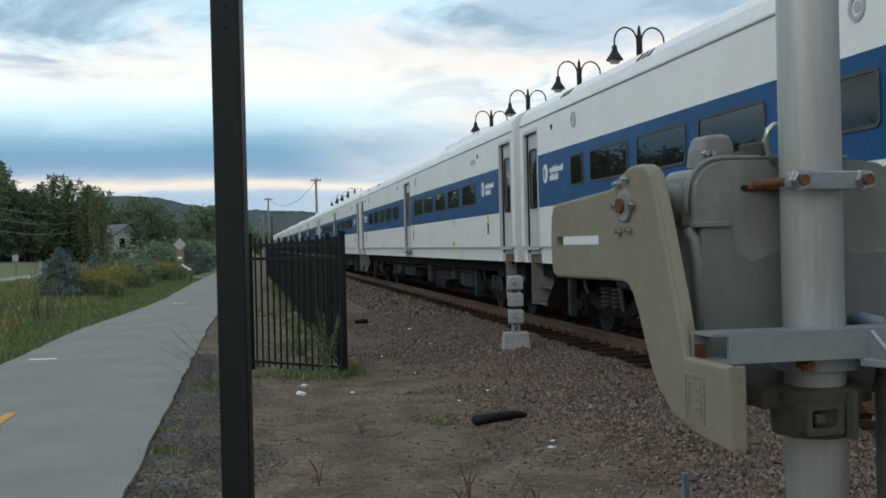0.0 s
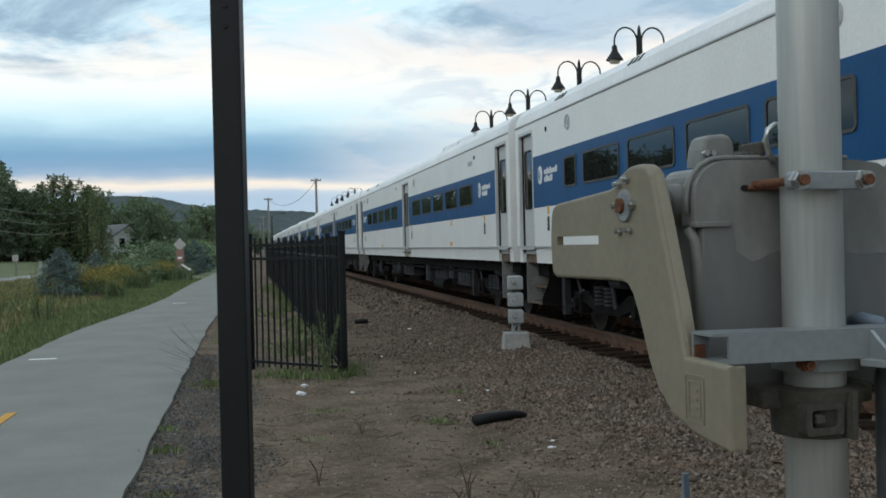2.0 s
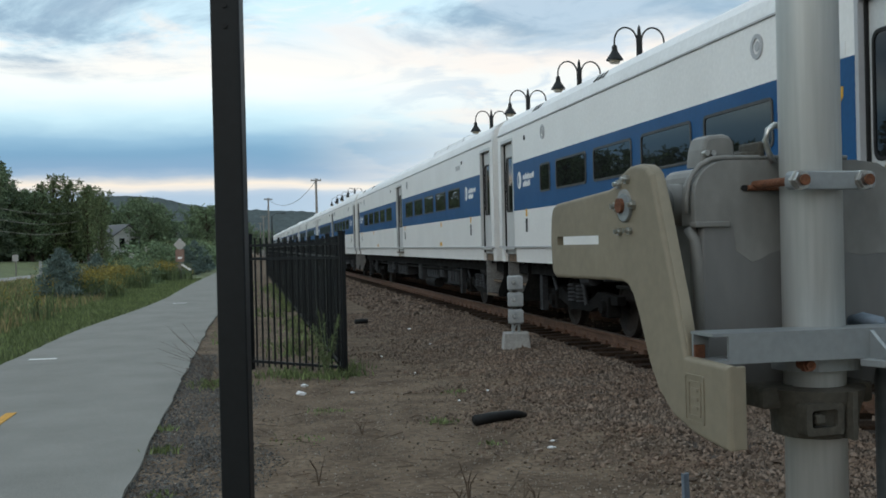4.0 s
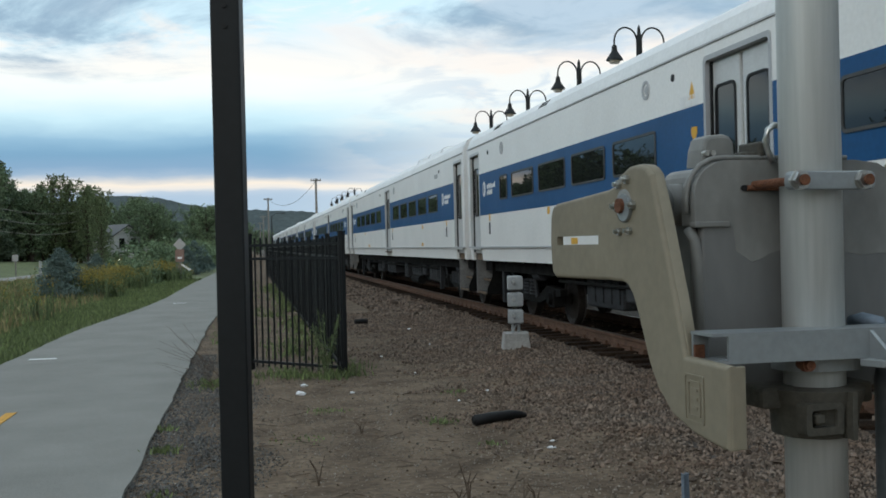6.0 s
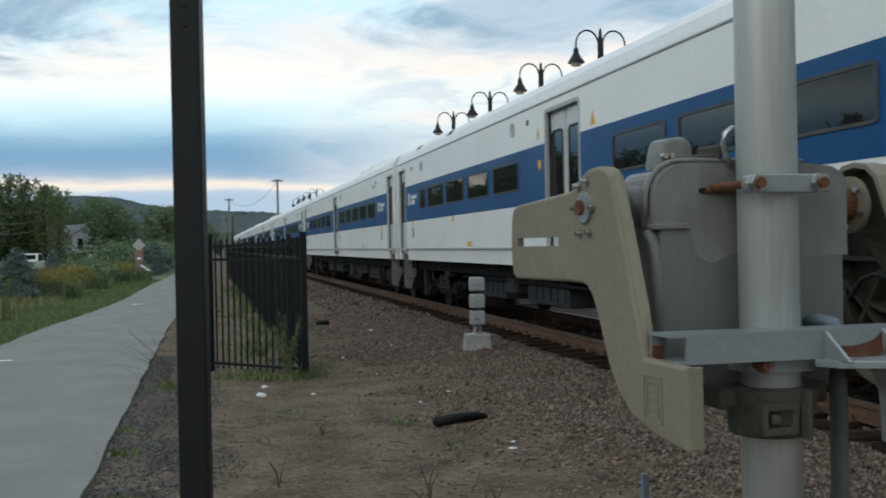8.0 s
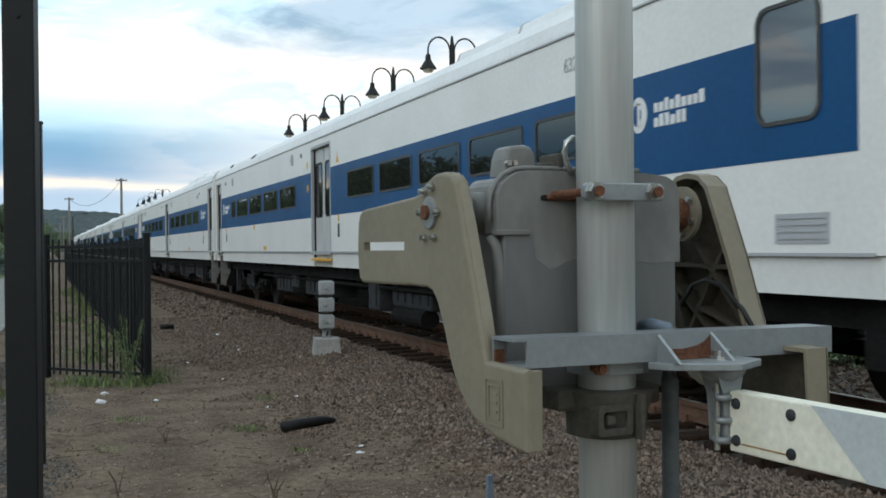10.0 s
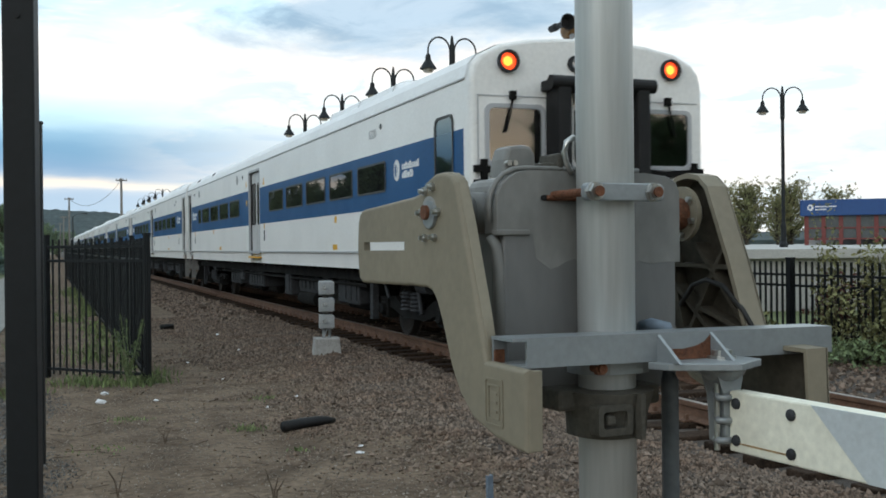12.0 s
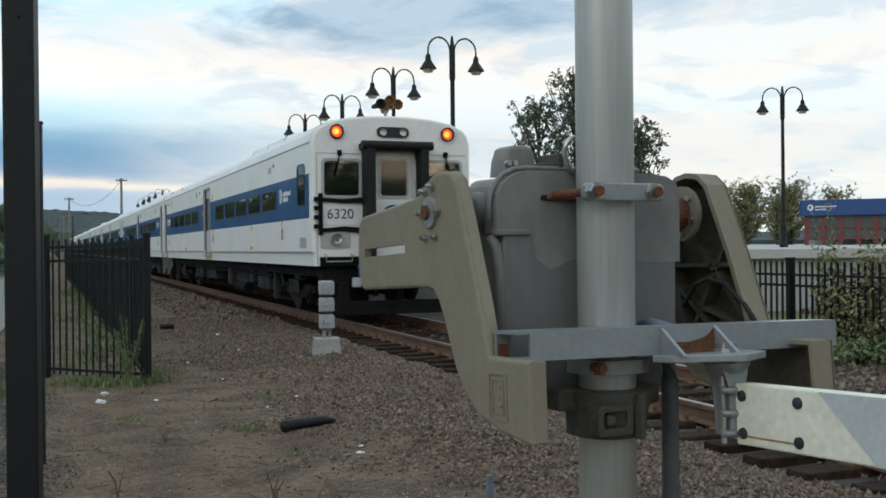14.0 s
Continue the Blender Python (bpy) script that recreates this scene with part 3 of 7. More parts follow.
    f = (np.array([(0, 1, 4, 3), (1, 2, 5, 4), (2, 0, 3, 5)])[None] + (np.arange(n) * 6)[:, None, None]).reshape(-1, 4)
    me = bpy.data.meshes.new("twigs")
    me.from_pydata(v.tolist(), [], f.tolist())
    me.materials.append(DRYSTALK)
    tagged(new("twigs", me), "dry brown twigs strewn over the dirt", "twigs", kind="stuff")
    n = 1500
    x, y = rng.uniform(-0.85, 2.9, n), 4.3 + 14 * rng.uniform(0, 1, n) ** 1.4
    c = np.stack([x, y, np.array([ground_z(p, q) for p, q in zip(x, y)]) + 0.008], 1)
    tagged(cards("dead_leaves", c, rng.uniform(0.006, 0.018, n), DEADLEAF, None, rng, flat=0.8), "small dead brown leaves on the dirt", "leaves", kind="stuff")
    heap("shoulder_gravel", 42000, (-0.87, 0.35), (3.5, 17), 0.0085, "dark grey gravel along the path's edge", lambda x, y: np.clip((0.12 - x + 0.14 * np.sin(y * 1.7)) / 0.55, 0, 1) ** 0.8, material=SHOULDERG, small=True)


# ---------- fences and posts ----------


def picket_fence(name, runs, height, label, zbase=0.0, gap=0.115, post_every=2.4, rails=(0.12, -0.10, -0.28), thick=0.0095, stout=0.032):
    """Black steel picket fence along straight runs in plan."""
    fence = empty(name, pose(runs[0][0][0], runs[0][0][1], zbase), label, "fence")
    o = Vector((runs[0][0][0], runs[0][0][1], 0))
    count = 0
    pick = bpy.data.meshes.new("picket")
    bm = bmesh.new()
    box(bm, -thick, thick, -thick, thick, 0.05, height)
    bm.to_mesh(pick)
    bm.free()
    pick.materials.append(BLACKP)
    rest = bmesh.new()
    for (a, b) in runs:
        a, b = Vector((*a, 0)) - o, Vector((*b, 0)) - o
        d = (b - a)
        L = d.length
        ang = math.atan2(d.y, d.x)
        M = Matrix.Translation(a) @ Matrix.Rotation(ang, 4, "Z")
        for z in (height + rails[1], height + rails[2], rails[0]):
            bm = bmesh.new()
            box(bm, 0, L, -0.018, 0.018, z - 0.018, z + 0.018)
            part("rail_bar", bm, BLACKP, fence, m=M)
        k = 0
        while k * gap < L:
            m = M @ Matrix.Translation((k * gap, 0, 0))
            if count < 290:
                p = new("picket", pick)
                p.parent = fence
                p.matrix_basis = m
                count += 1
            else:
                box(rest, -thick, thick, -thick, thick, 0.05, height, m)
            k += 1
        npost = max(1, round(L / post_every))
        for i in range(npost + 1):
            bm = bmesh.new()
            box(bm, -stout, stout, -stout, stout, 0, height + 0.04)
            box(bm, -stout - 0.006, stout + 0.006, -stout - 0.006, stout + 0.006, height + 0.04, height + 0.06)
            part("post", bm, BLACKP, fence, m=M @ Matrix.Translation((L * i / npost, 0, 0)))
    if len(rest.verts):
        tagged(part("pickets", rest, BLACKP, fence), kind="stuff")
    return fence


def tall_post(x, y, h, w):
    bm = bmesh.new()
    box(bm, -w / 2, w / 2, -w / 2, w / 2, 0, h, bev=0.004)
    post = part("tall_post", bm, BLACKP, m=pose(x, y, 0, 0, 0, -9))
    tagged(post, "tall black painted square steel post beside the path", "post", "tall posts")
    bm = bmesh.new()
    box(bm, -w / 2 - 0.006, w / 2 + 0.006, -w / 2 - 0.006, w / 2 + 0.006, h, h + 0.02, bev=0.004)
    part("cap", bm, BLACKP, post)
    for z in (2.19, 2.24):
        bm = bmesh.new()
        tube(bm, (0, -w / 2 - 0.004, z), (0, -w / 2, z), 0.006)
        part("screw_head", bm, RUBBER, post)


def fences():
    tall_post(-0.036, 2.652, 2.9, 0.070)
    tall_post(-0.036, 8.7, 2.62, 0.066)
    picket_fence("picket_fence", [((0.02, 14.66), (1.17, 13.4)), ((1.17, 13.4), (1.17, 64.0))], 1.79, "black steel picket fence beside the track")
    tall_post(-0.06, 14.7, 2.62, 0.06)
    picket_fence("platform_fence", [((10.5, 5.76), (10.5, 20.4))], 1.37, "black steel picket fence before the station platform", gap=0.134, post_every=2.44, rails=(0.12, -0.20, -0.36), thick=0.013, stout=0.048)


# ---------- railway signal post, pipe, litter ----------


def signal_post():
    t = empty("junction_post", pose(3.91, 15.36, 0.02, 0, 0, -8), "three grey terminal boxes stacked on a concrete footing in ballast", "track box")
    bm = bmesh.new()
    prism(bm, [(-0.21, 0.0), (0.21, 0.0), (0.18, 0.29), (-0.18, 0.29)], -0.16, 0.16, "y", bev=0.015)
    part("footing", bm, CONCRETE, t, "pale chipped concrete footing")
    bm = bmesh.new()
    tube(bm, (-0.04, 0, 0.28), (-0.04, 0, 0.42), 0.022)
    tube(bm, (0.05, 0, 0.28), (0.05, 0, 0.42), 0.022)
    tube(bm, (-0.05, -0.03, 0.28), (0.02, -0.03, 0.44), 0.012)
    part("conduit", bm, GALV, t)
    for k in range(3):
        z = 0.42 + 0.25 * k
        bm = bmesh.new()
        box(bm, -0.105, 0.105, -0.08, 0.08, z, z + 0.215, bev=0.02)
        b = part("terminal_box", bm, GREYBOX, t)
        bm = bmesh.new()
        box(bm, -0.115, 0.115, -0.098, -0.078, z + 0.015, z + 0.20, bev=0.008)
        part("lid", bm, GREYBOX, b)
        bm = bmesh.new()
        tube(bm, (-0.03, -0.10, z + 0.12), (-0.03, -0.15, z + 0.12), 0.028, 0.022)
        tube(bm, (-0.03, -0.15, z + 0.12), (-0.03, -0.165, z + 0.10), 0.012)
        part("padlock", bm, CHROME, b, "dull zinc padlock")
        if k < 2:
            bm = bmesh.new()
            tube(bm, (0, 0, z + 0.21), (0, 0, z + 0.255), 0.04)
            part("coupling", bm, DARKCAST, t)


def ground_clutter():
    bm = bmesh.new()
    sweep(bm, [(0, 0, 0.045), (0.2, 0.11, 0.047), (0.38, 0.20, 0.045), (0.47, 0.25, 0.036), (0.54, 0.29, 0.022)], [0.048, 0.048, 0.044, 0.034, 0.022], 12)
    tagged(part("plastic_pipe", bm, RUBBER, m=pose(1.97, 9.28, 0.02), smooth=True), "length of black plastic pipe lying on the dirt", "pipe")
    bm = bmesh.new()
    sweep(bm, [(0, 0, 0.05), (0.14, 0.05, 0.06), (0.26, 0.07, 0.05)], 0.055, 10)
    tagged(part("plastic_pipe", bm, RUBBER, m=pose(2.2, 22.3, 0.0), smooth=True), "black plastic pipe end in the stones", "pipe")
    bm = bmesh.new()
    prism(bm, [(-0.02, -0.012), (0.02, -0.012), (0.02, 0.012), (0.013, 0.012), (0.013, -0.005), (-0.013, -0.005), (-0.013, 0.012), (-0.02, 0.012)], -0.05, 0.26, "z")
    tagged(part("steel_stake", bm, BLUEG, m=pose(2.53, 5.93, 0.0, 3, -4, 20)), "short blue-grey steel stake standing in the stones", "stake")
    rng = random.Random(12)
    for x, y, s in ((0.62, 12.55, 0.11), (0.55, 11.95, 0.14), (1.12, 11.9, 0.06), (2.35, 8.15, 0.07), (2.45, 8.45, 0.045), (2.15, 10.9, 0.05), (2.1, 13.5, 0.05), (2.6, 11.5, 0.05), (1.9, 15.5, 0.05), (3.0, 20.0, 0.09), (2.9, 17.0, 0.07)):
        bm = bmesh.new()
        s *= 0.46
        bmesh.ops.create_icosphere(bm, subdivisions=2, radius=s)
        for v in bm.verts:
            v.co = Vector((v.co.x * 1.2, v.co.y * 0.8, v.co.z * 0.42)) * (1 + 0.5 * noise.noise(v.co * 22 + Vector((x, y, 0))))
        tagged(part("litter", bm, LITTER, m=pose(x, y, ground_z(x, y) + s * 0.3, 0, 0, rng.uniform(0, 180))), "crumpled scrap of white paper on the dirt", "litter", "paper scraps")
    # weed stubble in the dirt
    for x, y, h in ((1.25, 6.35, 0.22), (1.33, 6.5, 0.3), (1.62, 6.3, 0.18), (1.75, 6.45, 0.15), (1.14, 6.2, 0.16), (0.45, 7.4, 0.2), (0.95, 9.3, 0.12)):
        bm = bmesh.new()
        for k in range(3):
            a = rng.uniform(0, 6.28)
            sweep(bm, [(0, 0, -0.01), (0.02 * math.cos(a), 0.02 * math.sin(a), h * 0.5), (0.06 * math.cos(a + 0.5), 0.06 * math.sin(a + 0.5), h * rng.uniform(0.7, 1))], [0.006, 0.005, 0.003], 5)
        tagged(part("dry_stalk", bm, DRYSTALK, m=pose(x, y, 0)), "dry brown weed stalk standing in the dirt", "weed", "dry stalks")


# ---------- the crossing gate ----------
GATE = pose(1.098, 1.933, 0, 0, 0, 5.54)
PIVOT = (0.0, 0.217, 1.722)


def crossing_gate():
    t = empty("crossing_gate", GATE, "level crossing gate with grey mechanism on an aluminium mast", "crossing gate")
    bm = bmesh.new()
    lathe(bm, [(0.0595, 0.0), (0.0595, 4.3)], 40, Matrix.Translation((0.003, 0, 0)))
    part("mast", bm, MASTM, t, "weathered aluminium pipe mast", smooth=True)
    bm = bmesh.new()
    lathe(bm, [(0.19, 0.0), (0.19, 0.03), (0.10, 0.05), (0.085, 0.25), (0.07, 0.27)], 24)
    part("mast_base", bm, DARKCAST, t)
    # mechanism housing
    P0, P1 = PIVOT[1], PIVOT[2]
    bm = bmesh.new()
    prism(bm, [(-0.216, 1.676), (-0.13, 1.674), (-0.125, 1.622), (-0.105, 1.612), (-0.09, 1.598), (-0.07, 1.604), (-0.05, 1.615), (-0.03, 1.622), (0.07, 1.612), (0.12, 1.618), (0.17, 1.606), (0.21, 1.611), (0.250, 1.61), (0.250, 1.765), (0.240, 1.787), (0.215, 1.800), (0.16, 1.806), (-0.14, 1.806), (-0.165, 1.802), (-0.187, 1.791), (-0.203, 1.775), (-0.213, 1.755), (-0.216, 1.73)], 0.068, 0.122, "y", bev=0.0015)
    h = part("housing", bm, GREYCAST, t, "grey painted cast housing")
    bm = bmesh.new()
    prism(bm, rounded(-0.200, 0.238, 1.335, 1.72, 0.012, 4), 0.0688, 0.125, "y", bev=0.004)
    part("lower_case", bm, GREYOLD, h, "darker weathered grey lower casing")
    bm = bmesh.new()
    prism(bm, rounded(-0.165, 0.235, 1.34, 1.798, 0.03, 4), 0.121, 0.30, "y", bev=0.006)
    part("rear_case", bm, GREYCAST, h)
    bm = bmesh.new()
    sweep(bm, [(-0.224, 0.085, 1.700), (-0.224, 0.085, 1.732), (-0.220, 0.085, 1.758), (-0.209, 0.085, 1.780), (-0.191, 0.085, 1.798), (-0.167, 0.085, 1.809), (-0.14, 0.085, 1.812), (0.15, 0.085, 1.812)], 0.0055, 8)
    part("cover_flange", bm, GREYCAST, h, smooth=True)
    bm = bmesh.new()
    box(bm, -0.218, -0.140, 0.062, 0.09, 1.671, 1.683, bev=0.003)
    part("ledge", bm, GREYCAST, h)
    bm = bmesh.new()
    sweep(bm, [(-0.215, 0.095, 1.67), (-0.208, 0.085, 1.645), (-0.204, 0.082, 1.60), (-0.204, 0.082, 1.36)], 0.013, 8)
    part("side_rib", bm, GREYCAST, h, smooth=True)
    bm = bmesh.new()
    tube(bm, (-0.20, P0, P1), (-0.155, P0, P1), 0.045, 0.045, 24)
    tube(bm, (-0.30, P0, P1), (-0.16, P0, P1), 0.035, 0.036, 24)
    part("shaft_housing", bm, GREYCAST, h, smooth=True)
    bm = bmesh.new()
    tube(bm, (0.22, P0, P1), (0.41, P0, P1), 0.036, 0.036, 24)
    part("shaft_housing", bm, GREYCAST, h, smooth=True)
    # top cap, ears, lifting eye
    bm = bmesh.new()
    prism(bm, [(-0.182, 1.795), (-0.100, 1.795), (-0.104, 1.845), (-0.114, 1.858), (-0.128, 1.862), (-0.160, 1.859), (-0.170, 1.853), (-0.178, 1.83)], 0.10, 0.165, "y", bev=0.008)
    part("breather_cap", bm, GREYCAST, h)
    bm = bmesh.new()
    for x in (-0.172, -0.158):
        tube(bm, (x, 0.09, 1.822), (x, 0.105, 1.822), 0.006)
    part("cap_screw", bm, CHROME, h)
    bm = bmesh.new()
    box(bm, -0.092, -0.052, 0.09, 0.15, 1.795, 1.825, bev=0.006)
    box(bm, -0.06, -0.045, 0.08, 0.16, 1.795, 1.845, bev=0.005)
    part("hasp", bm, DARKCAST, h)
    bm = bmesh.new()
    sweep(bm, [(-0.040, 0.06, 1.80), (-0.052, 0.06, 1.822), (-0.058, 0.06, 1.845), (-0.052, 0.06, 1.866), (-0.036, 0.06, 1.876), (-0.018, 0.06, 1.872), (-0.012, 0.06, 1.85)], 0.0065, 8)
    part("lock_shackle", bm, CHROME, h, "bright steel padlock shackle", smooth=True)
    # rusty slot
    bm = bmesh.new()
    prism(bm, rounded(-0.112, -0.04, 1.743, 1.755, 0.006, 3), 0.0655, 0.0695, "y")
    part("slot", bm, RUBBER, h)
    bm = bmesh.new()
    tube(bm, (-0.098, 0.064, 1.749), (-0.03, 0.058, 1.748), 0.0058)
    part("rusty_rod", bm, RUSTM, h, "rusty adjusting rod")
    # clamps on the mast
    bm = bmesh.new()
    prism(bm, rounded(-0.098, 0.092, 1.737, 1.773, 0.012, 4), -0.082, -0.0605, "y", bev=0.003)
    c = part("upper_clamp", bm, GALV, t)
    for x in (-0.080, 0.062):
        bm = bmesh.new()
        tube(bm, (x, -0.10, 1.755), (x, 0.09, 1.755), 0.0085, seg=12)
        part("clamp_bolt", bm, RUSTM, c, "rusty threaded bolt")
        bm = bmesh.new()
        tube(bm, (x, -0.096, 1.755), (x, -0.08, 1.755), 0.0175, seg=6)
        part("nut", bm, CHROME, c, "bright zinc nut")
        bm = bmesh.new()
        tube(bm, (x, -0.104, 1.755), (x, -0.0995, 1.755), 0.0108, seg=12)
        part("bolt_tip", bm, RUSTM, c)
        bm = bmesh.new()
        lathe(bm, [(0.019, 0.0), (0.019, 0.01)], 16, Matrix.Translation((x, -0.076, 1.755)) @ Matrix.Rotation(radians(90), 4, "X"))
        part("washer", bm, CHROME, c)
    bm = bmesh.new()
    ring(bm, rounded(-0.080, 0.088, -0.07, 0.066, 0.06, 6), rounded(-0.064, 0.064, -0.0642, 0.0642, 0.062, 6), 1.388, 1.416, "z")
    c = part("middle_clamp", bm, GALV, t)
    bm = bmesh.new()
    tube(bm, (-0.068, -0.092, 1.405), (-0.068, -0.055, 1.405), 0.0095, seg=12)
    tube(bm, (-0.068, -0.084, 1.405), (-0.068, -0.07, 1.405), 0.014, seg=6)
    part("clamp_bolt", bm, RUSTM, c, "rust-tipped bolt")
    bm = bmesh.new()
    lathe(bm, [(0.070, 1.258), (0.082, 1.262), (0.084, 1.30), (0.094, 1.335), (0.098, 1.352), (0.066, 1.356)], 32)
    c = part("collar", bm, DARKCAST, t, "dark cast collar", smooth=False)
    bm = bmesh.new()
    box(bm, -0.128, 0.125, -0.02, 0.07, 1.315, 1.357, bev=0.008)
    part("collar_ear", bm, DARKCAST, c)
    bm = bmesh.new()
    ring(bm, rounded(-0.082, 0.0, 1.272, 1.332, 0.008, 3), rounded(-0.070, -0.014, 1.286, 1.320, 0.006, 3), -0.094, -0.060, "y")
    box(bm, -0.062, -0.044, -0.098, -0.06, 1.294, 1.312, bev=0.003)
    box(bm, 0.008, 0.018, -0.110, -0.06, 1.262, 1.352)
    part("collar_lug", bm, DARKCAST, c)
    # conduit
    bm = bmesh.new()
    sweep(bm, [(0.165, 0.0, 0.0), (0.165, 0.0, 1.36), (0.165, 0.02, 1.42), (0.160, 0.06, 1.45)], 0.0185, 14)
    part("conduit", bm, CONDG, t, "dark grey flexible conduit", smooth=True)
    bm = bmesh.new()
    sweep(bm, [(0.13, 0.05, 1.47), (0.135, 0.02, 1.478), (0.15, -0.01, 1.472), (0.158, -0.01, 1.45)], 0.014, 10)
    part("conduit_elbow", bm, BLUEG, t, smooth=True)

    # the arm: a channel beam that turns about the shaft and carries castings and board
    o = Vector(PIVOT)

    def turned(bm):
        bmesh.ops.translate(bm, verts=bm.verts, vec=-o)
        return bm
    bm = bmesh.new()
    prism(bm, [(-0.105, 1.4185), (-0.024, 1.4185), (-0.024, 1.4245), (-0.098, 1.4265), (-0.098, 1.4675), (-0.024, 1.4695), (-0.024, 1.4755), (-0.105, 1.4755)], -0.250, 0.527, "x")
    for v in bm.verts:
        v.co.z -= 0.012 * (v.co.x + 0.25)
    beam = part("arm_beam", turned(bm), GALV, t, "galvanised steel channel beam", m=Matrix.Translation(o))
    out = [(0.62, 1.735), (0.60, 1.742), (0.30, 1.760), (0.268, 1.766), (0.245, 1.785), (0.222, 1.793), (0.195, 1.802), (0.165, 1.804), (0.14, 1.801), (0.118, 1.795), (0.098, 1.780),
           (0.068, 1.698), (0.007, 1.524), (-0.025, 1.428), (-0.178, 1.424), (-0.175, 1.275), (-0.156, 1.274), (-0.057, 1.286), (0.028, 1.310), (0.084, 1.352), (0.110, 1.385), (0.123, 1.404), (0.145, 1.45),
           (0.166, 1.495), (0.19, 1.535), (0.213, 1.555), (0.24, 1.562), (0.275, 1.562), (0.33, 1.564), (0.61, 1.562), (0.632, 1.575), (0.645, 1.64), (0.638, 1.71)]
    for x, name, open_web in ((-0.297, "counterweight_arm", False), (0.415, "counterweight_arm", True)):
        bm = bmesh.new()
        if not open_web:
            near = [(a, b) for a, b in out if a < 0.35]
            k = next(i for i, p in enumerate(out) if p[0] < 0.35)
            m_ = len(near)
            near = out[k:k + m_]
            prism(bm, near + [(0.352, 1.5625), (0.352, 1.6415), (0.352, 1.6615), (0.352, 1.757)], x, x + 0.016, "x")
            prism(bm, [(0.352, 1.757), (0.352, 1.6615), (0.593, 1.6615), (0.60, 1.742)], x, x + 0.016, "x")
            prism(bm, [(0.352, 1.6415), (0.352, 1.5625), (0.61, 1.562), (0.593, 1.6415)], x, x + 0.016, "x")
            prism(bm, [(0.60, 1.742), (0.593, 1.6615), (0.593, 1.6415), (0.61, 1.562), (0.628, 1.572), (0.636, 1.60), (0.640, 1.65), (0.634, 1.71), (0.622, 1.733)], x, x + 0.016, "x")
            # weld the four plates round the slot into one and round the outer edge of the casting
            seen = collections.defaultdict(list)
            for f in bm.faces:
                seen[tuple(round(v, 4) for v in f.calc_center_median())].append(f)
            bmesh.ops.delete(bm, geom=[f for fs in seen.values() if len(fs) > 1 for f in fs], context="FACES_ONLY")
            bmesh.ops.remove_doubles(bm, verts=bm.verts, dist=0.00005)
            bmesh.ops.recalc_face_normals(bm, faces=bm.faces)
            rim_edges = [e for e in bm.edges if len(e.link_faces) == 2 and all(abs(v.co.x - x) < 1e-5 for v in e.verts)
                         and sum(abs(f.normal.x) > 0.9 for f in e.link_faces) == 1
                         and not all(0.35 < v.co.y < 0.595 and 1.64 < v.co.z < 1.663 for v in e.verts)]
            bmesh.ops.bevel(bm, geom=rim_edges, offset=0.0085, segments=4, affect="EDGES", profile=0.5, clamp_overlap=True)
            arm = part(name, turned(bm), TANCAST, beam, "tan painted cast arm with a long slot")
            bm = bmesh.new()
            edge = [(0.222, 1.793), (0.195, 1.802), (0.165, 1.804), (0.14, 1.801), (0.118, 1.795), (0.098, 1.780), (0.068, 1.698), (0.007, 1.524), (-0.025, 1.43)]
            inner = [(a + 0.010, b - 0.008) for a, b in edge]
            edge = [(a - 0.0015, b + 0.0012) for a, b in edge]
            prism(bm, edge + inner[::-1], x + 0.0095, x + 0.032, "x", bev=0.0045)
            part("rim", turned(bm), TANCAST, arm, smooth=True)
            bm = bmesh.new()
            box(bm, x + 0.008, x + 0.036, -0.1775, -0.166, 1.276, 1.423, bev=0.002)
            part("foot_rim", turned(bm), TANCAST, arm)
            bm = bmesh.new()
            ring(bm, rounded(-0.096, -0.026, 1.308, 1.398, 0.004, 2), rounded(-0.092, -0.030, 1.312, 1.394, 0.004, 2), x - 0.0025, x + 0.001, "x")
            ring(bm, rounded(-0.083, -0.039, 1.320, 1.386, 0.004, 2), rounded(-0.080, -0.042, 1.323, 1.383, 0.004, 2), x - 0.0025, x + 0.001, "x")
            for zc, aa in ((1.370, 0.0), (1.353, 0.3), (1.336, -0.2)):
                box(bm, x - 0.0025, x + 0.001, -0.073, -0.049, zc - 0.003, zc + 0.003)
            part("foundry_mark", turned(bm), TANCAST, arm, "raised maker's mark in a frame")
            bolts = [(0.236, 1.768, 0.010), (0.198, 1.776, 0.010), (0.236, 1.668, 0.009), (0.190, 1.669, 0.009), (0.252, 1.722, 0.010), (0.172, 1.722, 0.010)]
            for a, b, rr in bolts:
                bm = bmesh.new()
                tube(bm, (x - 0.008, a, b), (x + 0.001, a, b), rr, rr * 0.95, 6)
                tube(bm, (x - 0.017, a, b), (x - 0.008, a, b), rr * 0.55, rr * 0.5, 10)
                part("bolt", turned(bm), CHROME, arm, "bright zinc bolt")
            bm = bmesh.new()
            tube(bm, (x - 0.016, 0.217, 1.722), (x, 0.217, 1.722), 0.0155, 0.0165, 16)
            part("shaft_end", turned(bm), RUSTM, arm, "rusty shaft end")
            bm = bmesh.new()
            lathe(bm, [(0.029, 0), (0.029, 0.008)], 20, Matrix.Translation((x - 0.008, 0.208, 1.718)) @ Matrix.Rotation(radians(90), 4, "Y"))
            part("washer", turned(bm), GALV, arm)
        else:
            ro = [(0.64, 1.735), (0.31, 1.755), (0.285, 1.79), (0.25, 1.814), (0.21, 1.820), (0.168, 1.812), (0.135, 1.785), (0.065, 1.62), (0.01, 1.47), (-0.01, 1.432), (-0.172, 1.428), (-0.178, 1.27), (0.05, 1.28), (0.2, 1.33), (0.32, 1.42), (0.42, 1.54), (0.64, 1.56)]
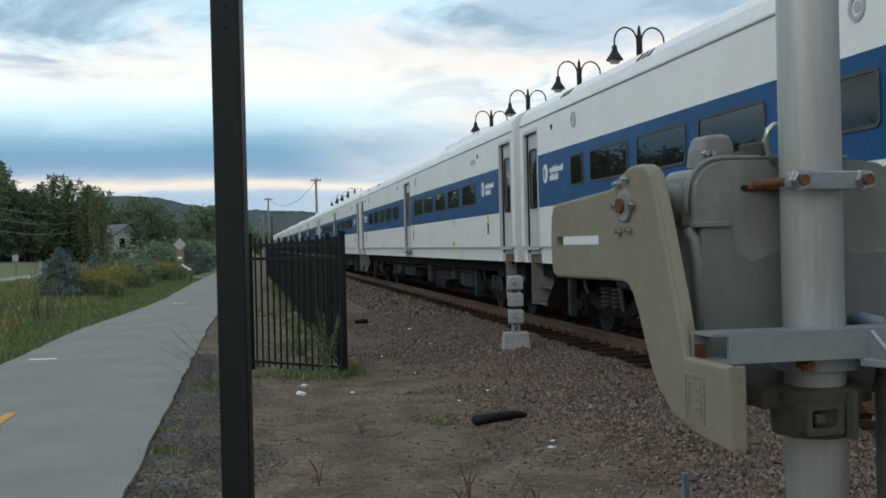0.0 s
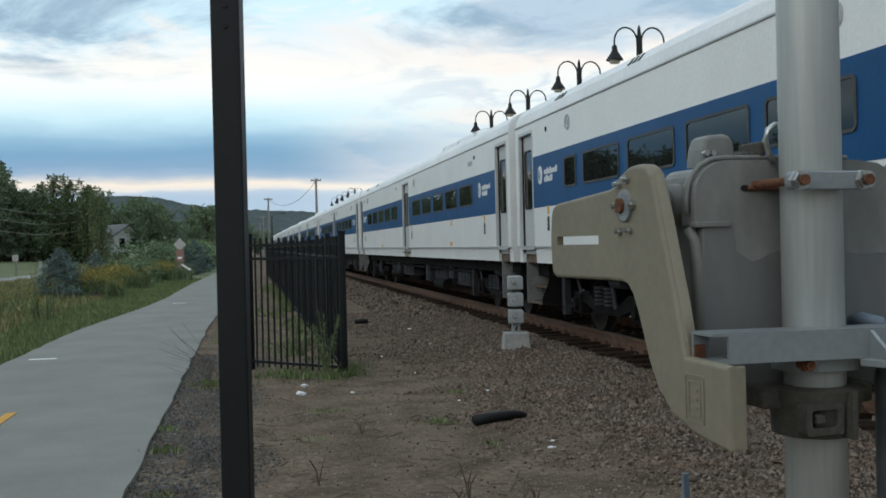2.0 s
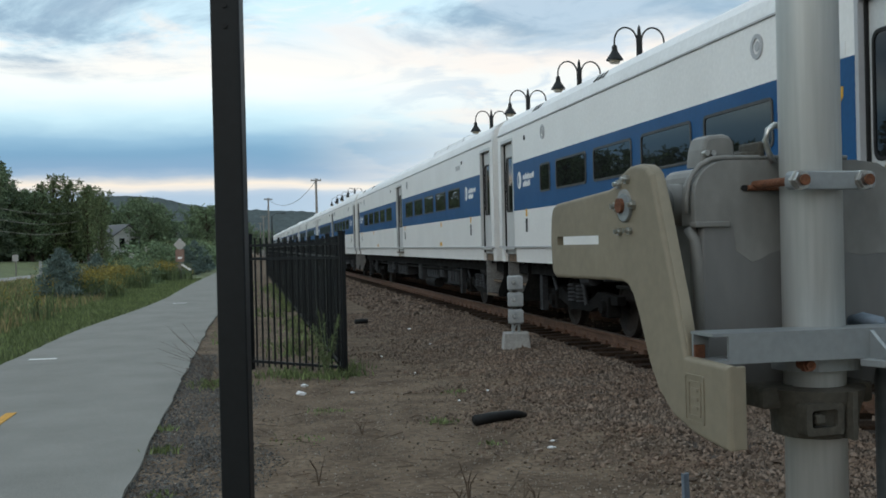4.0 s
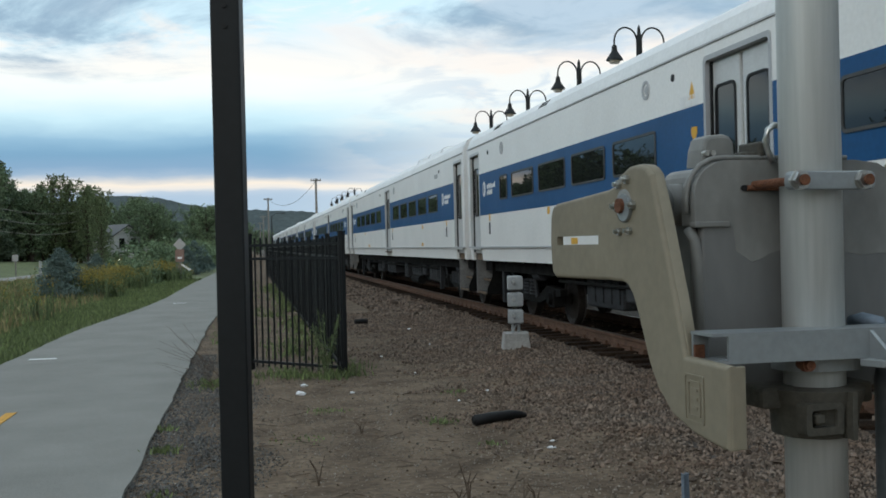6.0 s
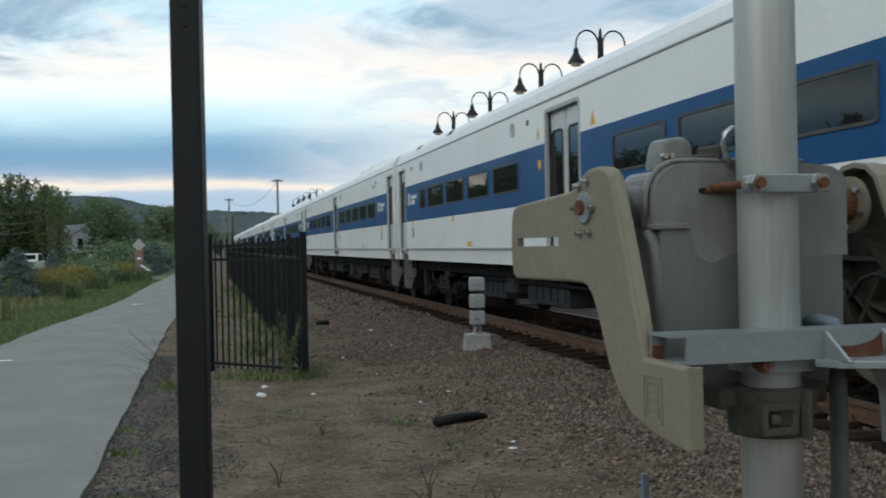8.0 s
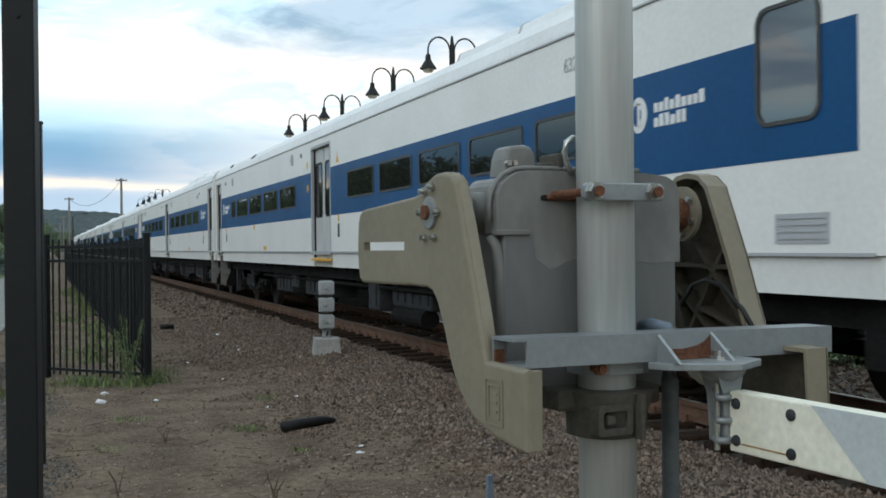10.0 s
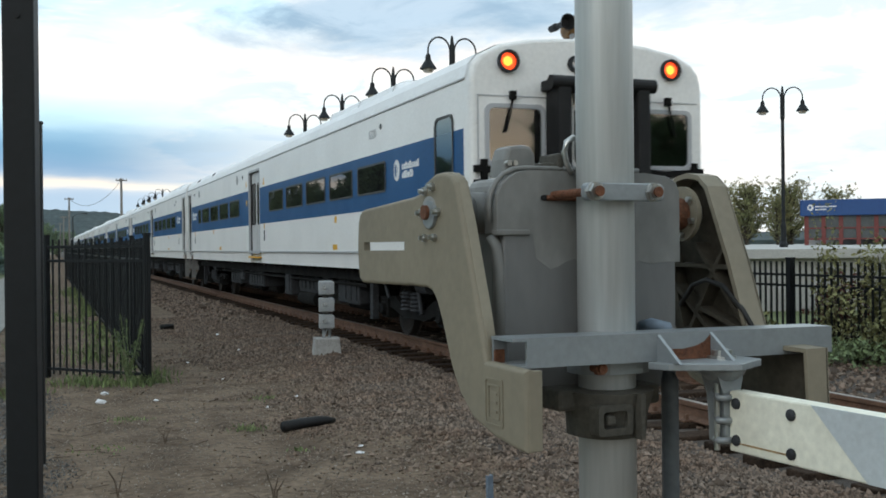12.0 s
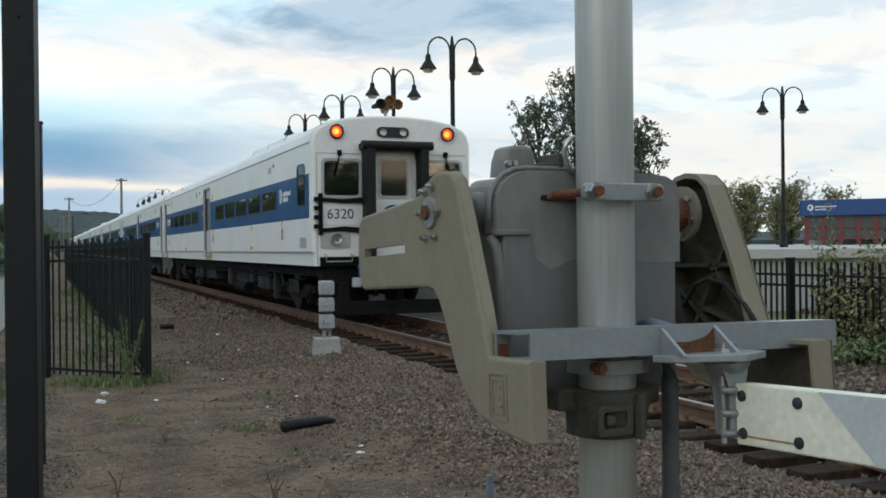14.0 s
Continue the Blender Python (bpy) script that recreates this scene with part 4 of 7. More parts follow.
            ri = []
            for i, (a, b) in enumerate(ro):
                p, q = ro[i - 1], ro[(i + 1) % len(ro)]
                nx, nz = (q[1] - p[1]), -(q[0] - p[0])
                l = math.hypot(nx, nz)
                ri.append((a + 0.012 * nx / l * -1, b + 0.012 * nz / l * -1))
            ring(bm, ro, ri, x - 0.03, x + 0.03, "x")
            arm = part(name, turned(bm), TANCAST, beam, "tan painted cast arm with an open ribbed back")
            # web and ribs take a darker tan that stands for shade in the hollow
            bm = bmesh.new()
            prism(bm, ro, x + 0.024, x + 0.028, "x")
            part("web", turned(bm), SHADECAST, arm, "inner face with its shade put in the colour")
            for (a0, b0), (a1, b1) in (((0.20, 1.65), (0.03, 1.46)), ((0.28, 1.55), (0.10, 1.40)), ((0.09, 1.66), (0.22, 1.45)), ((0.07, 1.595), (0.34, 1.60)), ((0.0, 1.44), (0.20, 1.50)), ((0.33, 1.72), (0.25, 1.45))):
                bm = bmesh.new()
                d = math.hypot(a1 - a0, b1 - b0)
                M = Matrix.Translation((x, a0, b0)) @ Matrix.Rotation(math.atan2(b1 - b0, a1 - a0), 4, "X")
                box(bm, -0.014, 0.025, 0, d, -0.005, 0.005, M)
                part("rib", turned(bm), SHADECAST, arm)
            bm = bmesh.new()
            lathe(bm, [(0.066, 0), (0.066, 0.012), (0.058, 0.016)], 32, Matrix.Translation((x - 0.045, 0.217, 1.722)) @ Matrix.Rotation(radians(90), 4, "Y"))
            part("hub", turned(bm), TANCAST, arm)
            bm = bmesh.new()
            tube(bm, (x - 0.075, 0.217, 1.722), (x - 0.03, 0.217, 1.722), 0.036, 0.040, 24)
            part("shaft_boss", turned(bm), RUSTM, arm, "rusty shaft boss")
            bm = bmesh.new()
            sweep(bm, [(x - 0.020, -0.02, 1.44), (x - 0.028, 0.02, 1.50), (x - 0.032, 0.08, 1.552), (x - 0.030, 0.14, 1.565), (x - 0.022, 0.20, 1.55), (x - 0.010, 0.26, 1.50)], 0.006, 8)
            part("cable", turned(bm), CABLEM, arm, "black cable over the ribs", smooth=True)
            for k in range(6):
                a = radians(60 * k + 20)
                bm = bmesh.new()
                c = (0.217 + 0.052 * math.cos(a), 1.722 + 0.052 * math.sin(a))
                tube(bm, (x - 0.056, *c), (x - 0.045, *c), 0.0075, 0.0075, 6)
                part("bolt", turned(bm), CHROME, arm)
    # cut-back left end of the channel
    for z in (1.4185, 1.4695):
        bm = bmesh.new()
        box(bm, -0.283, -0.250, -0.105, -0.024, z, z + 0.006)
        part("flange_end", turned(bm), GALV, beam)
    bm = bmesh.new()
    box(bm, -0.283, -0.250, -0.0338, -0.028, 1.4246, 1.4694)
    part("end_plate", turned(bm), GALV, beam)
    # mounting shelf, gussets and knuckle
    bm = bmesh.new()
    prism(bm, [(0.030, -0.105), (0.265, -0.105), (0.262, -0.172), (0.165, -0.225), (0.045, -0.150)], 1.4005, 1.4150, "z", bev=0.002)
    part("shelf", turned(bm), GALV, beam)
    for x in (0.052, 0.185):
        bm = bmesh.new()
        prism(bm, [(-0.105, 1.4150), (-0.175, 1.4150), (-0.105, 1.468)], x, x + 0.008, "x")
        part("gusset", turned(bm), GALV, beam)
    bm = bmesh.new()
    prism(bm, [(0.060, 1.4155), (0.185, 1.4155), (0.185, 1.462), (0.172, 1.450), (0.15, 1.442), (0.118, 1.437), (0.09, 1.438), (0.060, 1.430)], -0.1085, -0.1052, "y")
    part("rust_patch", turned(bm), RUSTM, beam, "rusted patch of steel")
    bm = bmesh.new()
    box(bm, -0.2825, -0.262, -0.0402, -0.034, 1.4246, 1.450)
    part("rust_patch", turned(bm), RUSTM, beam, "rusted patch of steel")
    bm = bmesh.new()
    lathe(bm, [(0.030, 0), (0.030, 0.005), (0.021, 0.006), (0.021, 0.017), (0.012, 0.019)], 12, Matrix.Translation((0.200, -0.125, 1.4150)))
    part("pivot_nut", turned(bm), CHROME, beam)
    bm = bmesh.new()
    lathe(bm, [(0.030, 1.372), (0.044, 1.384), (0.048, 1.392), (0.044, 1.4005)], 24, Matrix.Translation((0.200, -0.125, 0)))
    prism(bm, [(0.160, 1.40), (0.240, 1.40), (0.232, 1.372), (0.222, 1.350), (0.222, 1.256), (0.206, 1.242), (0.186, 1.246), (0.186, 1.345), (0.172, 1.372)], -0.150, -0.098, "y", bev=0.004)
    part("knuckle", turned(bm), GALV, beam, "galvanised breakaway knuckle")
    for z, drop in ((1.338, 0.012), (1.292, 0.008), (1.252, 0.0)):
        bm = bmesh.new()
        sweep(bm, [(0.192, -0.118, z + drop), (0.176, -0.132, z + drop), (0.172, -0.146, z), (0.182, -0.154, z), (0.205, -0.152, z)], 0.0075, 8)
        part("knuckle_lug", turned(bm), GALV, beam, "galvanised hinge lug", smooth=True)
    bm = bmesh.new()
    tube(bm, (0.174, -0.139, 1.232), (0.174, -0.139, 1.366), 0.006, seg=10)
    part("hinge_pin", turned(bm), CHROME, beam)
    bm = bmesh.new()
    box(bm, 0.196, 0.236, -4.6, -0.150, 1.230, 1.352, bev=0.004)
    board = part("arm_board", turned(bm), BOARDW, beam, "white painted gate board with stains")
    k = 0
    y = -0.372
    while y > -4.4:
        bm = bmesh.new()
        prism(bm, [(y, 1.351), (y - 0.40, 1.351), (y - 0.53, 1.231), (y - 0.13, 1.231)], 0.1945, 0.1962, "x")
        part("stripe", turned(bm), BOARDR if k % 2 == 0 else SIGNRED, board)
        y -= 0.80
        k += 1
    bm = bmesh.new()
    box(bm, 0.1948, 0.1961, -0.325, -0.172, 1.247, 1.2505)
    part("rust_streak", turned(bm), STREAK, board, "thin rust streak between bolts")
    for a, b in ((-0.172, 1.328), (-0.172, 1.254), (-0.322, 1.326), (-0.322, 1.252)):
        bm = bmesh.new()
        lathe(bm, [(0.0115, 0), (0.011, 0.004), (0.007, 0.008), (0.001, 0.009)], 14, Matrix.Translation((0.1955, a, b)) @ Matrix.Rotation(radians(-90), 4, "Y"))
        part("carriage_bolt", turned(bm), UNDERG, board, "dark domed bolt head")
    return t, beam


SIGNRED = mat("arm_red", (0.5, 0.03, 0.03), 0.4, vary=0.05, bump=0.02)
ground()
paths()
track()
fences()
signal_post()
ground_clutter()
gate, gate_beam = crossing_gate()
# ---------- the train ----------
CAR = 26.2
HALF = 1.59


ROOF = [(HALF - 0.012, 3.45), (HALF - 0.047, 3.575), (1.45, 3.688), (1.20, 3.812), (0.80, 3.888), (0.40, 3.922), (0.0, 3.930)]


def section(side):
    """Outline of the car's cross-section; side is the half width below the roof."""
    right = [(side - 0.04, 1.08), (side - 0.03, 1.335), (side, 1.345), (side, 3.36)] + ROOF
    return right + [(-a, b) for a, b in right[-2::-1]]


def recess_section():
    right = [(HALF - 0.11, 1.08), (HALF - 0.11, 3.27), (HALF, 3.275), (HALF, 3.36)] + ROOF
    return right + [(-a, b) for a, b in right[-2::-1]]


def above(poly, cut, keep_low):
    """The piece of an outline below or above a level."""
    res = []
    for (a, b), (c, d) in zip(poly, poly[1:] + poly[:1]):
        if (b <= cut) == keep_low:
            res.append((a, b))
        if (b <= cut) != (d <= cut):
            f = (cut - b) / (d - b)
            res.append((a + f * (c - a), cut))
    return res


def loft(bm, rings):
    """Skins equal outlines of (x, z) laid one behind another, with closed ends."""
    loops = [[bm.verts.new((a, y, b)) for a, b in o] for y, o in rings]
    n = len(loops[0])
    for A, B in zip(loops, loops[1:]):
        for i in range(n):
            k = (i + 1) % n
            bm.faces.new((A[i], A[k], B[k], B[i]))
    bm.faces.new(loops[0][::-1])
    bm.faces.new(loops[-1])
    bmesh.ops.recalc_face_normals(bm, faces=bm.faces)
    return bm


def truck(parent, y):
    """Bogie: side frames, springs, four wheels."""
    bm = bmesh.new()
    for sx in (-1, 1):
        x = sx * 1.05
        prism(bm, [(y - 1.75, 0.50), (y - 1.75, 0.62), (y - 0.9, 0.66), (y - 0.5, 0.50), (y + 0.5, 0.50), (y + 0.9, 0.66), (y + 1.75, 0.62), (y + 1.75, 0.50), (y + 1.0, 0.46), (y + 0.5, 0.34), (y - 0.5, 0.34), (y - 1.0, 0.46)], x - 0.06, x + 0.06, "x")
        for d in (-1.3, 1.3):
            box(bm, x - 0.10, x + 0.10, y + d - 0.16, y + d + 0.16, 0.30, 0.60, bev=0.02)
            tube(bm, (x + sx * 0.10, y + d, 0.45), (x + sx * 0.16, y + d, 0.45), 0.11, 0.09, 14)
        box(bm, x - 0.09, x + 0.09, y - 0.45, y + 0.45, 0.62, 0.72, bev=0.01)
    box(bm, -1.0, 1.0, y - 0.3, y + 0.3, 0.45, 0.75)
    t = part("truck_frame", bm, UNDER, parent, "dark oily cast truck frame")
    for sx in (-1, 1):
        for d in (-0.22, 0.22):
            bm = bmesh.new()
            lathe(bm, [(0.09, 0.66 + 0.03 * k) if k % 2 else (0.115, 0.66 + 0.03 * k) for k in range(10)], 12, Matrix.Translation((sx * 1.12, y + d, -0.18)))
            part("spring", bm, UNDERG, t)
        for p, q, r in (((sx * 1.2, y - 0.62, 0.45), (sx * 1.2, y - 0.40, 1.05), 0.035), ((sx * 1.2, y + 0.9, 0.62), (sx * 1.2, y + 1.25, 1.02), 0.028)):
            bm = bmesh.new()
            tube(bm, p, q, r)
            part("damper", bm, UNDERG, t)
        bm = bmesh.new()
        box(bm, sx * 1.2 - 0.05, sx * 1.2 + 0.05, y + 1.62, y + 1.78, 0.25, 0.95)
        part("sand_pipe", bm, UNDERG, t)
        bm = bmesh.new()
        tube(bm, (sx * 1.18, y - 1.0, 0.85), (sx * 1.18, y - 0.55, 0.85), 0.10, 0.10, 14)
        part("air_tank", bm, UNDERG, t)
    for sx in (-1, 1):
        for d in (-1.3, 1.3):
            bm = bmesh.new()
            m = Matrix.Translation((sx * 0.72, y + d, 0.425)) @ Matrix.Rotation(radians(90), 4, "Y")
            lathe(bm, [(0.08, -0.09), (0.10, -0.065), (0.34, -0.05), (0.375, -0.068), (0.425, -0.066), (0.42, 0.05), (0.445, 0.066), (0.44, 0.075), (0.36, 0.07), (0.10, 0.06), (0.08, 0.09)], 28, m if sx < 0 else m @ Matrix.Rotation(radians(180), 4, "X"))
            part("wheel", bm, WHEELM, t, "worn steel wheel")


def side_window(parent, y0, y1, z0=2.225, z1=2.68, r=0.07, sx=-1, clear=False):
    x = sx * HALF
    w0, w1 = sorted((x - sx * 0.002, x + sx * 0.016))
    bm = bmesh.new()
    ring(bm, rounded(y0, y1, z0, z1, r), rounded(y0 + 0.03, y1 - 0.03, z0 + 0.03, z1 - 0.03, r - 0.025), w0, w1, "x")
    f = part("window_frame", bm, SEALG, parent)
    bm = bmesh.new()
    a, b = sorted((x - sx * 0.001, x + sx * 0.005))
    prism(bm, rounded(y0 + 0.03, y1 - 0.03, z0 + 0.03, z1 - 0.03, r - 0.028), a, b, "x")
    part("pane", bm, CABCLEAR if clear else GLASSD, f, "clear glass" if clear else "dark tinted glass")
    return f


def side_door(parent, y0, y1, leaves, z1=3.26, sill=True):
    """Recessed sliding door in a side pocket, both sides, with dark edge rubber."""
    for sx in (-1, 1):
        x = sx * (HALF - 0.11)
        n = leaves
        for k in range(n):
            a, b = y0 + (y1 - y0) * k / n + 0.05, y0 + (y1 - y0) * (k + 1) / n - 0.02
            bm = bmesh.new()
            lo, hi = sorted((x, x + sx * 0.04))
            box(bm, lo, hi, a, b, 1.22, z1 - 0.04, bev=0.01)
            d = part("door_leaf", bm, DOORG, parent, "pale grey steel sliding door leaf")
            bm = bmesh.new()
            c, e = (a + 0.17 * (b - a), b - 0.17 * (b - a)) if leaves == 2 else (a + 0.30 * (b - a), b - 0.16 * (b - a))
            w0, w1 = sorted((x + sx * 0.038, x + sx * 0.052))
            ring(bm, rounded(c - 0.03, e + 0.03, 1.98, 2.98, 0.09), rounded(c, e, 2.01, 2.95, 0.07), w0, w1, "x")
            part("gasket", bm, RUBBER, d)
            bm = bmesh.new()
            w0, w1 = sorted((x + sx * 0.039, x + sx * 0.044))
            prism(bm, rounded(c - 0.005, e + 0.005, 2.005, 2.955, 0.07), w0, w1, "x")
            part("pane", bm, GLASSD, d)
        bm = bmesh.new()
        w0, w1 = sorted((sx * (HALF - 0.10), sx * (HALF + 0.006)))
        ring(bm, rounded(y0 - 0.03, y1 + 0.03, 1.30, z1 + 0.03, 0.06), rounded(y0 + 0.02, y1 - 0.02, 1.34, z1 - 0.02, 0.05), w0, w1, "x")
        part("door_frame", bm, DOORG if leaves == 1 else DECALG, parent)
        if sill:
            bm = bmesh.new()
            w0, w1 = sorted((sx * (HALF - 0.06), sx * (HALF + 0.03)))
            box(bm, w0, w1, y0 + 0.03, y1 - 0.03, 1.19, 1.23)
            part("threshold", bm, YELLOW if leaves == 2 else NOSING, parent)
        for e in (y0 + 0.035, y1 - 0.035):
            bm = bmesh.new()
            w0, w1 = sorted((sx * (HALF - 0.105), sx * (HALF - 0.045)))
            box(bm, w0, w1, e - 0.016, e + 0.016, 1.24, z1 - 0.03)
            part("edge_rubber", bm, RUBBER, parent)


def logo(parent, y0, flip=1):
    """Round emblem and two bars of small lettering, white on the band."""
    x = -HALF - 0.0075
    bm = bmesh.new()
    ring(bm, [(y0 + 0.13 * math.cos(a), 2.50 + 0.15 * math.sin(a)) for a in np.linspace(0, 2 * math.pi, 24, endpoint=False)],
         [(y0 + 0.075 * math.cos(a) + 0.03, 2.50 + 0.09 * math.sin(a)) for a in np.linspace(0, 2 * math.pi, 24, endpoint=False)], x, x + 0.003, "x")
    box(bm, x, x + 0.003, y0 - 0.02, y0 + 0.02, 2.40, 2.60)
    part("emblem", bm, DECALW, parent, "white round emblem")
    for z, wd in ((2.54, 0.66), (2.42, 0.44)):
        bm = bmesh.new()
        yy = y0 - 0.24
        rng = random.Random(int(z * 100))
        end = yy - wd
        while yy > end:
            w = rng.uniform(0.05, 0.075)
            box(bm, x, x + 0.003, yy - w, yy, z - 0.045, z + rng.choice((0.03, 0.03, 0.055)))
            yy -= w + 0.018
        part("lettering", bm, DECALW, parent, "bars of white lettering")


def text_mesh(words, size, material):
    cu = bpy.data.curves.new("car_number", "FONT")
    cu.body, cu.size, cu.align_x, cu.align_y, cu.extrude = words, size, "CENTER", "CENTER", 0.002
    cu.materials.append(material)
    tx = new("car_number_text", cu)
    me = bpy.data.meshes.new_from_object(tx)
    bpy.data.objects.remove(tx)
    return new("car_number", me)


VENT1, VENT2 = 20.13, 23.30


CAB_END = -0.25           # where the driving end begins, along the first car


def coach(cab):
    y_near, y_far = (CAB_END, CAR - 0.22) if cab else (0.22, CAR - 0.22)
    t = empty("cab_coach" if cab else "coach", Matrix.Identity(4), "white commuter coach with a blue window band and cab end" if cab else "white commuter coach with a blue window band and dark windows", "train car", "" if cab else "coaches of the train")
    ends = [(CAR - 1.32, CAR - 0.46)] if cab else [(0.48, 1.34), (CAR - 1.34, CAR - 0.48)]
    mid = (12.70, 14.08) if cab else (12.40, 13.60)
    doors = sorted(ends + [mid])
    bm = bmesh.new()
    y = y_near + (1.45 if cab else 0.0)
    full, rec = section(HALF), recess_section()
    for a, b in doors:
        prism(bm, full, y, a, "y")
        prism(bm, rec, a, b, "y")
        y = b
    prism(bm, full, y, y_far, "y")
    bmesh.ops.remove_doubles(bm, verts=bm.verts, dist=0.0005)
    body = part("body", bm, WHITE, t, "white painted body shell")
    # roof sheet in a lighter paint with drip edges, lies over the shell
    bm = bmesh.new()
    rp = [(HALF - 0.002, 3.42)] + [(a + 0.006, b + 0.006) for a, b in ROOF[:-1]] + [(0.0, 3.937)]
    rp = rp + [(-a, b) for a, b in rp[-2::-1]]
    rows = [[bm.verts.new((a, yy, b)) for a, b in rp] for yy in np.linspace(y_near + 0.10, y_far - 0.06, 3)]
    for r0, r1 in zip(rows, rows[1:]):
        for i in range(len(rp) - 1):
            bm.faces.new((r0[i], r0[i + 1], r1[i + 1], r1[i]))
    part("roof", bm, ROOFM, t, "pale ribbed roof")
    bm = bmesh.new()
    for sx in (-1, 1):
        box(bm, *sorted((sx * (HALF - 0.02), sx * (HALF + 0.014))), y_near + 0.12, y_far, 3.398, 3.416)
        box(bm, *sorted((sx * (HALF - 0.04), sx * (HALF + 0.011))), y_near + 0.02, y_far, 1.337, 1.36)
    part("drip_rail", bm, DECALG, t)
    # roof shroud over the air units
    a, b = (3.3, 7.8) if cab else (4.3, 8.9)
    shroud = [(-1.27, 3.74), (-1.21, 3.895), (-1.08, 3.95), (-0.6, 4.005), (0.0, 4.02), (0.6, 4.005), (1.08, 3.95), (1.21, 3.895), (1.27, 3.74)]
    low_end = [(p * 0.97, 3.72 + (q - 3.72) * 0.35) for p, q in shroud]
    bm = bmesh.new()
    loft(bm, [(a, low_end), (a + 0.32, shroud), (b - 0.32, shroud), (b, low_end)])
    unit = part("roof_unit", bm, ROOFM, t, "low white roof shroud")
    for y in (a + 0.36, (a + b) / 2, b - 0.36):
        bm = bmesh.new()
        ring(bm, [(p * 1.004, q + 0.008) for p, q in shroud], [(p * 0.99, q - 0.01) for p, q in shroud], y - 0.02, y + 0.02, "y")
        part("roof_seam", bm, DECALG, unit)
    for y in (VENT1, VENT2):
        for k in range(3):
            bm = bmesh.new()
            M = Matrix.Translation((-1.500, y + 0.17 * k, 3.638)) @ Matrix.Rotation(radians(-46.5), 4, "Y")
            box(bm, -0.062, 0.062, -0.045, 0.045, -0.012, 0.008, M)
            part("roof_vent", bm, RUBBER, t, "dark slotted roof vent")
    # blue band between the doors
    cuts = [y_near + (0.16 if cab else 0.06)] + [v for d in doors for v in (d[0] - 0.04, d[1] + 0.04)] + [y_far - 0.05]
    for a, b in zip(cuts[::2], cuts[1::2]):
        if b - a < 1.5:
            continue
        for sx in (-1, 1):
            bm = bmesh.new()
            box(bm, *sorted((sx * HALF, sx * (HALF + 0.004))), a, b, 1.985, 2.82)
            part("blue_band", bm, BLUE, t, "glossy blue window band")
    for a, b in ends:
        side_door(t, a, b, 1, sill=False)
    side_door(t, *mid, 2 if cab else 1)
    # windows
    if cab:
        wins = [(2.96 + 1.778 * k, 4.44 + 1.778 * k) for k in range(5)] + [(15.41 + 1.775 * k, 16.88 + 1.775 * k) for k in range(4)] + [(22.52, 23.10)]
        logos = (2.45, 24.42)
    else:
        wins = [(3.45 + 1.70 * k, 4.78 + 1.70 * k) for k in range(5)] + [(14.75 + 1.72 * k, 16.05 + 1.72 * k) for k in range(5)]
        logos = (2.75, 24.42)
    for a, b in wins:
        for sx in (-1, 1):
            side_window(t, a, b, sx=sx)
    for y in logos:
        logo(t, y)
    # yellow labels, grey grilles, number, lifting eyes, along the near side
    for y, z, w, h in ((5.9, 1.43, 0.28, 0.09), (18.6, 1.43, 0.30, 0.09), (5.85, 1.90, 0.13, 0.11), (19.9, 1.92, 0.13, 0.11), (2.35, 1.93, 0.10, 0.13), (24.0, 1.93, 0.10, 0.13), (mid[0] - 0.55, 1.93, 0.09, 0.12)):
        bm = bmesh.new()
        box(bm, -HALF - 0.0045, -HALF - 0.0005, y - w / 2, y + w / 2, z - h / 2, z + h / 2)
        part("yellow_label", bm, YELLOW, t, "small yellow label")
    for y in (2.35, 24.0, mid[0] - 0.55):
        bm = bmesh.new()
        box(bm, -HALF - 0.0045, -HALF - 0.0005, y - 0.05, y + 0.05, 1.60, 1.83)
        for k in range(3):
            box(bm, -HALF - 0.012, -HALF - 0.003, y - 0.05, y + 0.05, 1.62 + 0.07 * k, 1.64 + 0.07 * k)
        part("data_plate", bm, UNDERG, t, "grey slotted data plate")
    if cab:
        num = text_mesh("6320", 0.19, DECALG)
        num.parent = t
        num.matrix_basis = pose(-HALF - 0.004, 3.62, 3.12, 90, 0, -90)
    else:
        bm = bmesh.new()
        for k in range(4):
            box(bm, -HALF - 0.0045, -HALF - 0.0005, 3.42 + 0.12 * k, 3.50 + 0.12 * k, 3.06, 3.16)
        part("side_number", bm, DECALG, t, "bars of grey numbering")
    for y in (3.2, 24.05, 14.9):
        bm = bmesh.new()
        lathe(bm, [(0.045, 0), (0.04, 0.012), (0.02, 0.018)], 14, Matrix.Translation((-HALF + 0.001, y, 3.20)) @ Matrix.Rotation(radians(-90), 4, "Y"))
        part("marker_lens", bm, UNDERG, t)
    for y in (22.92, 11.3 if not cab else 15.7):
        bm = bmesh.new()
        ring(bm, [(y + 0.115 * math.cos(a), 3.18 + 0.115 * math.sin(a)) for a in np.linspace(0, 2 * math.pi, 24, endpoint=False)],
             [(y + 0.075 * math.cos(a), 3.18 + 0.075 * math.sin(a)) for a in np.linspace(0, 2 * math.pi, 24, endpoint=False)], -HALF - 0.012, -HALF + 0.002, "x")
        vent = part("round_vent", bm, DECALG, t)
        bm = bmesh.new()
        lathe(bm, [(0.05, 0), (0.045, 0.006)], 16, Matrix.Translation((-HALF, y, 3.18)) @ Matrix.Rotation(radians(-90), 4, "Y"))
        part("cap", bm, DECALG, vent)
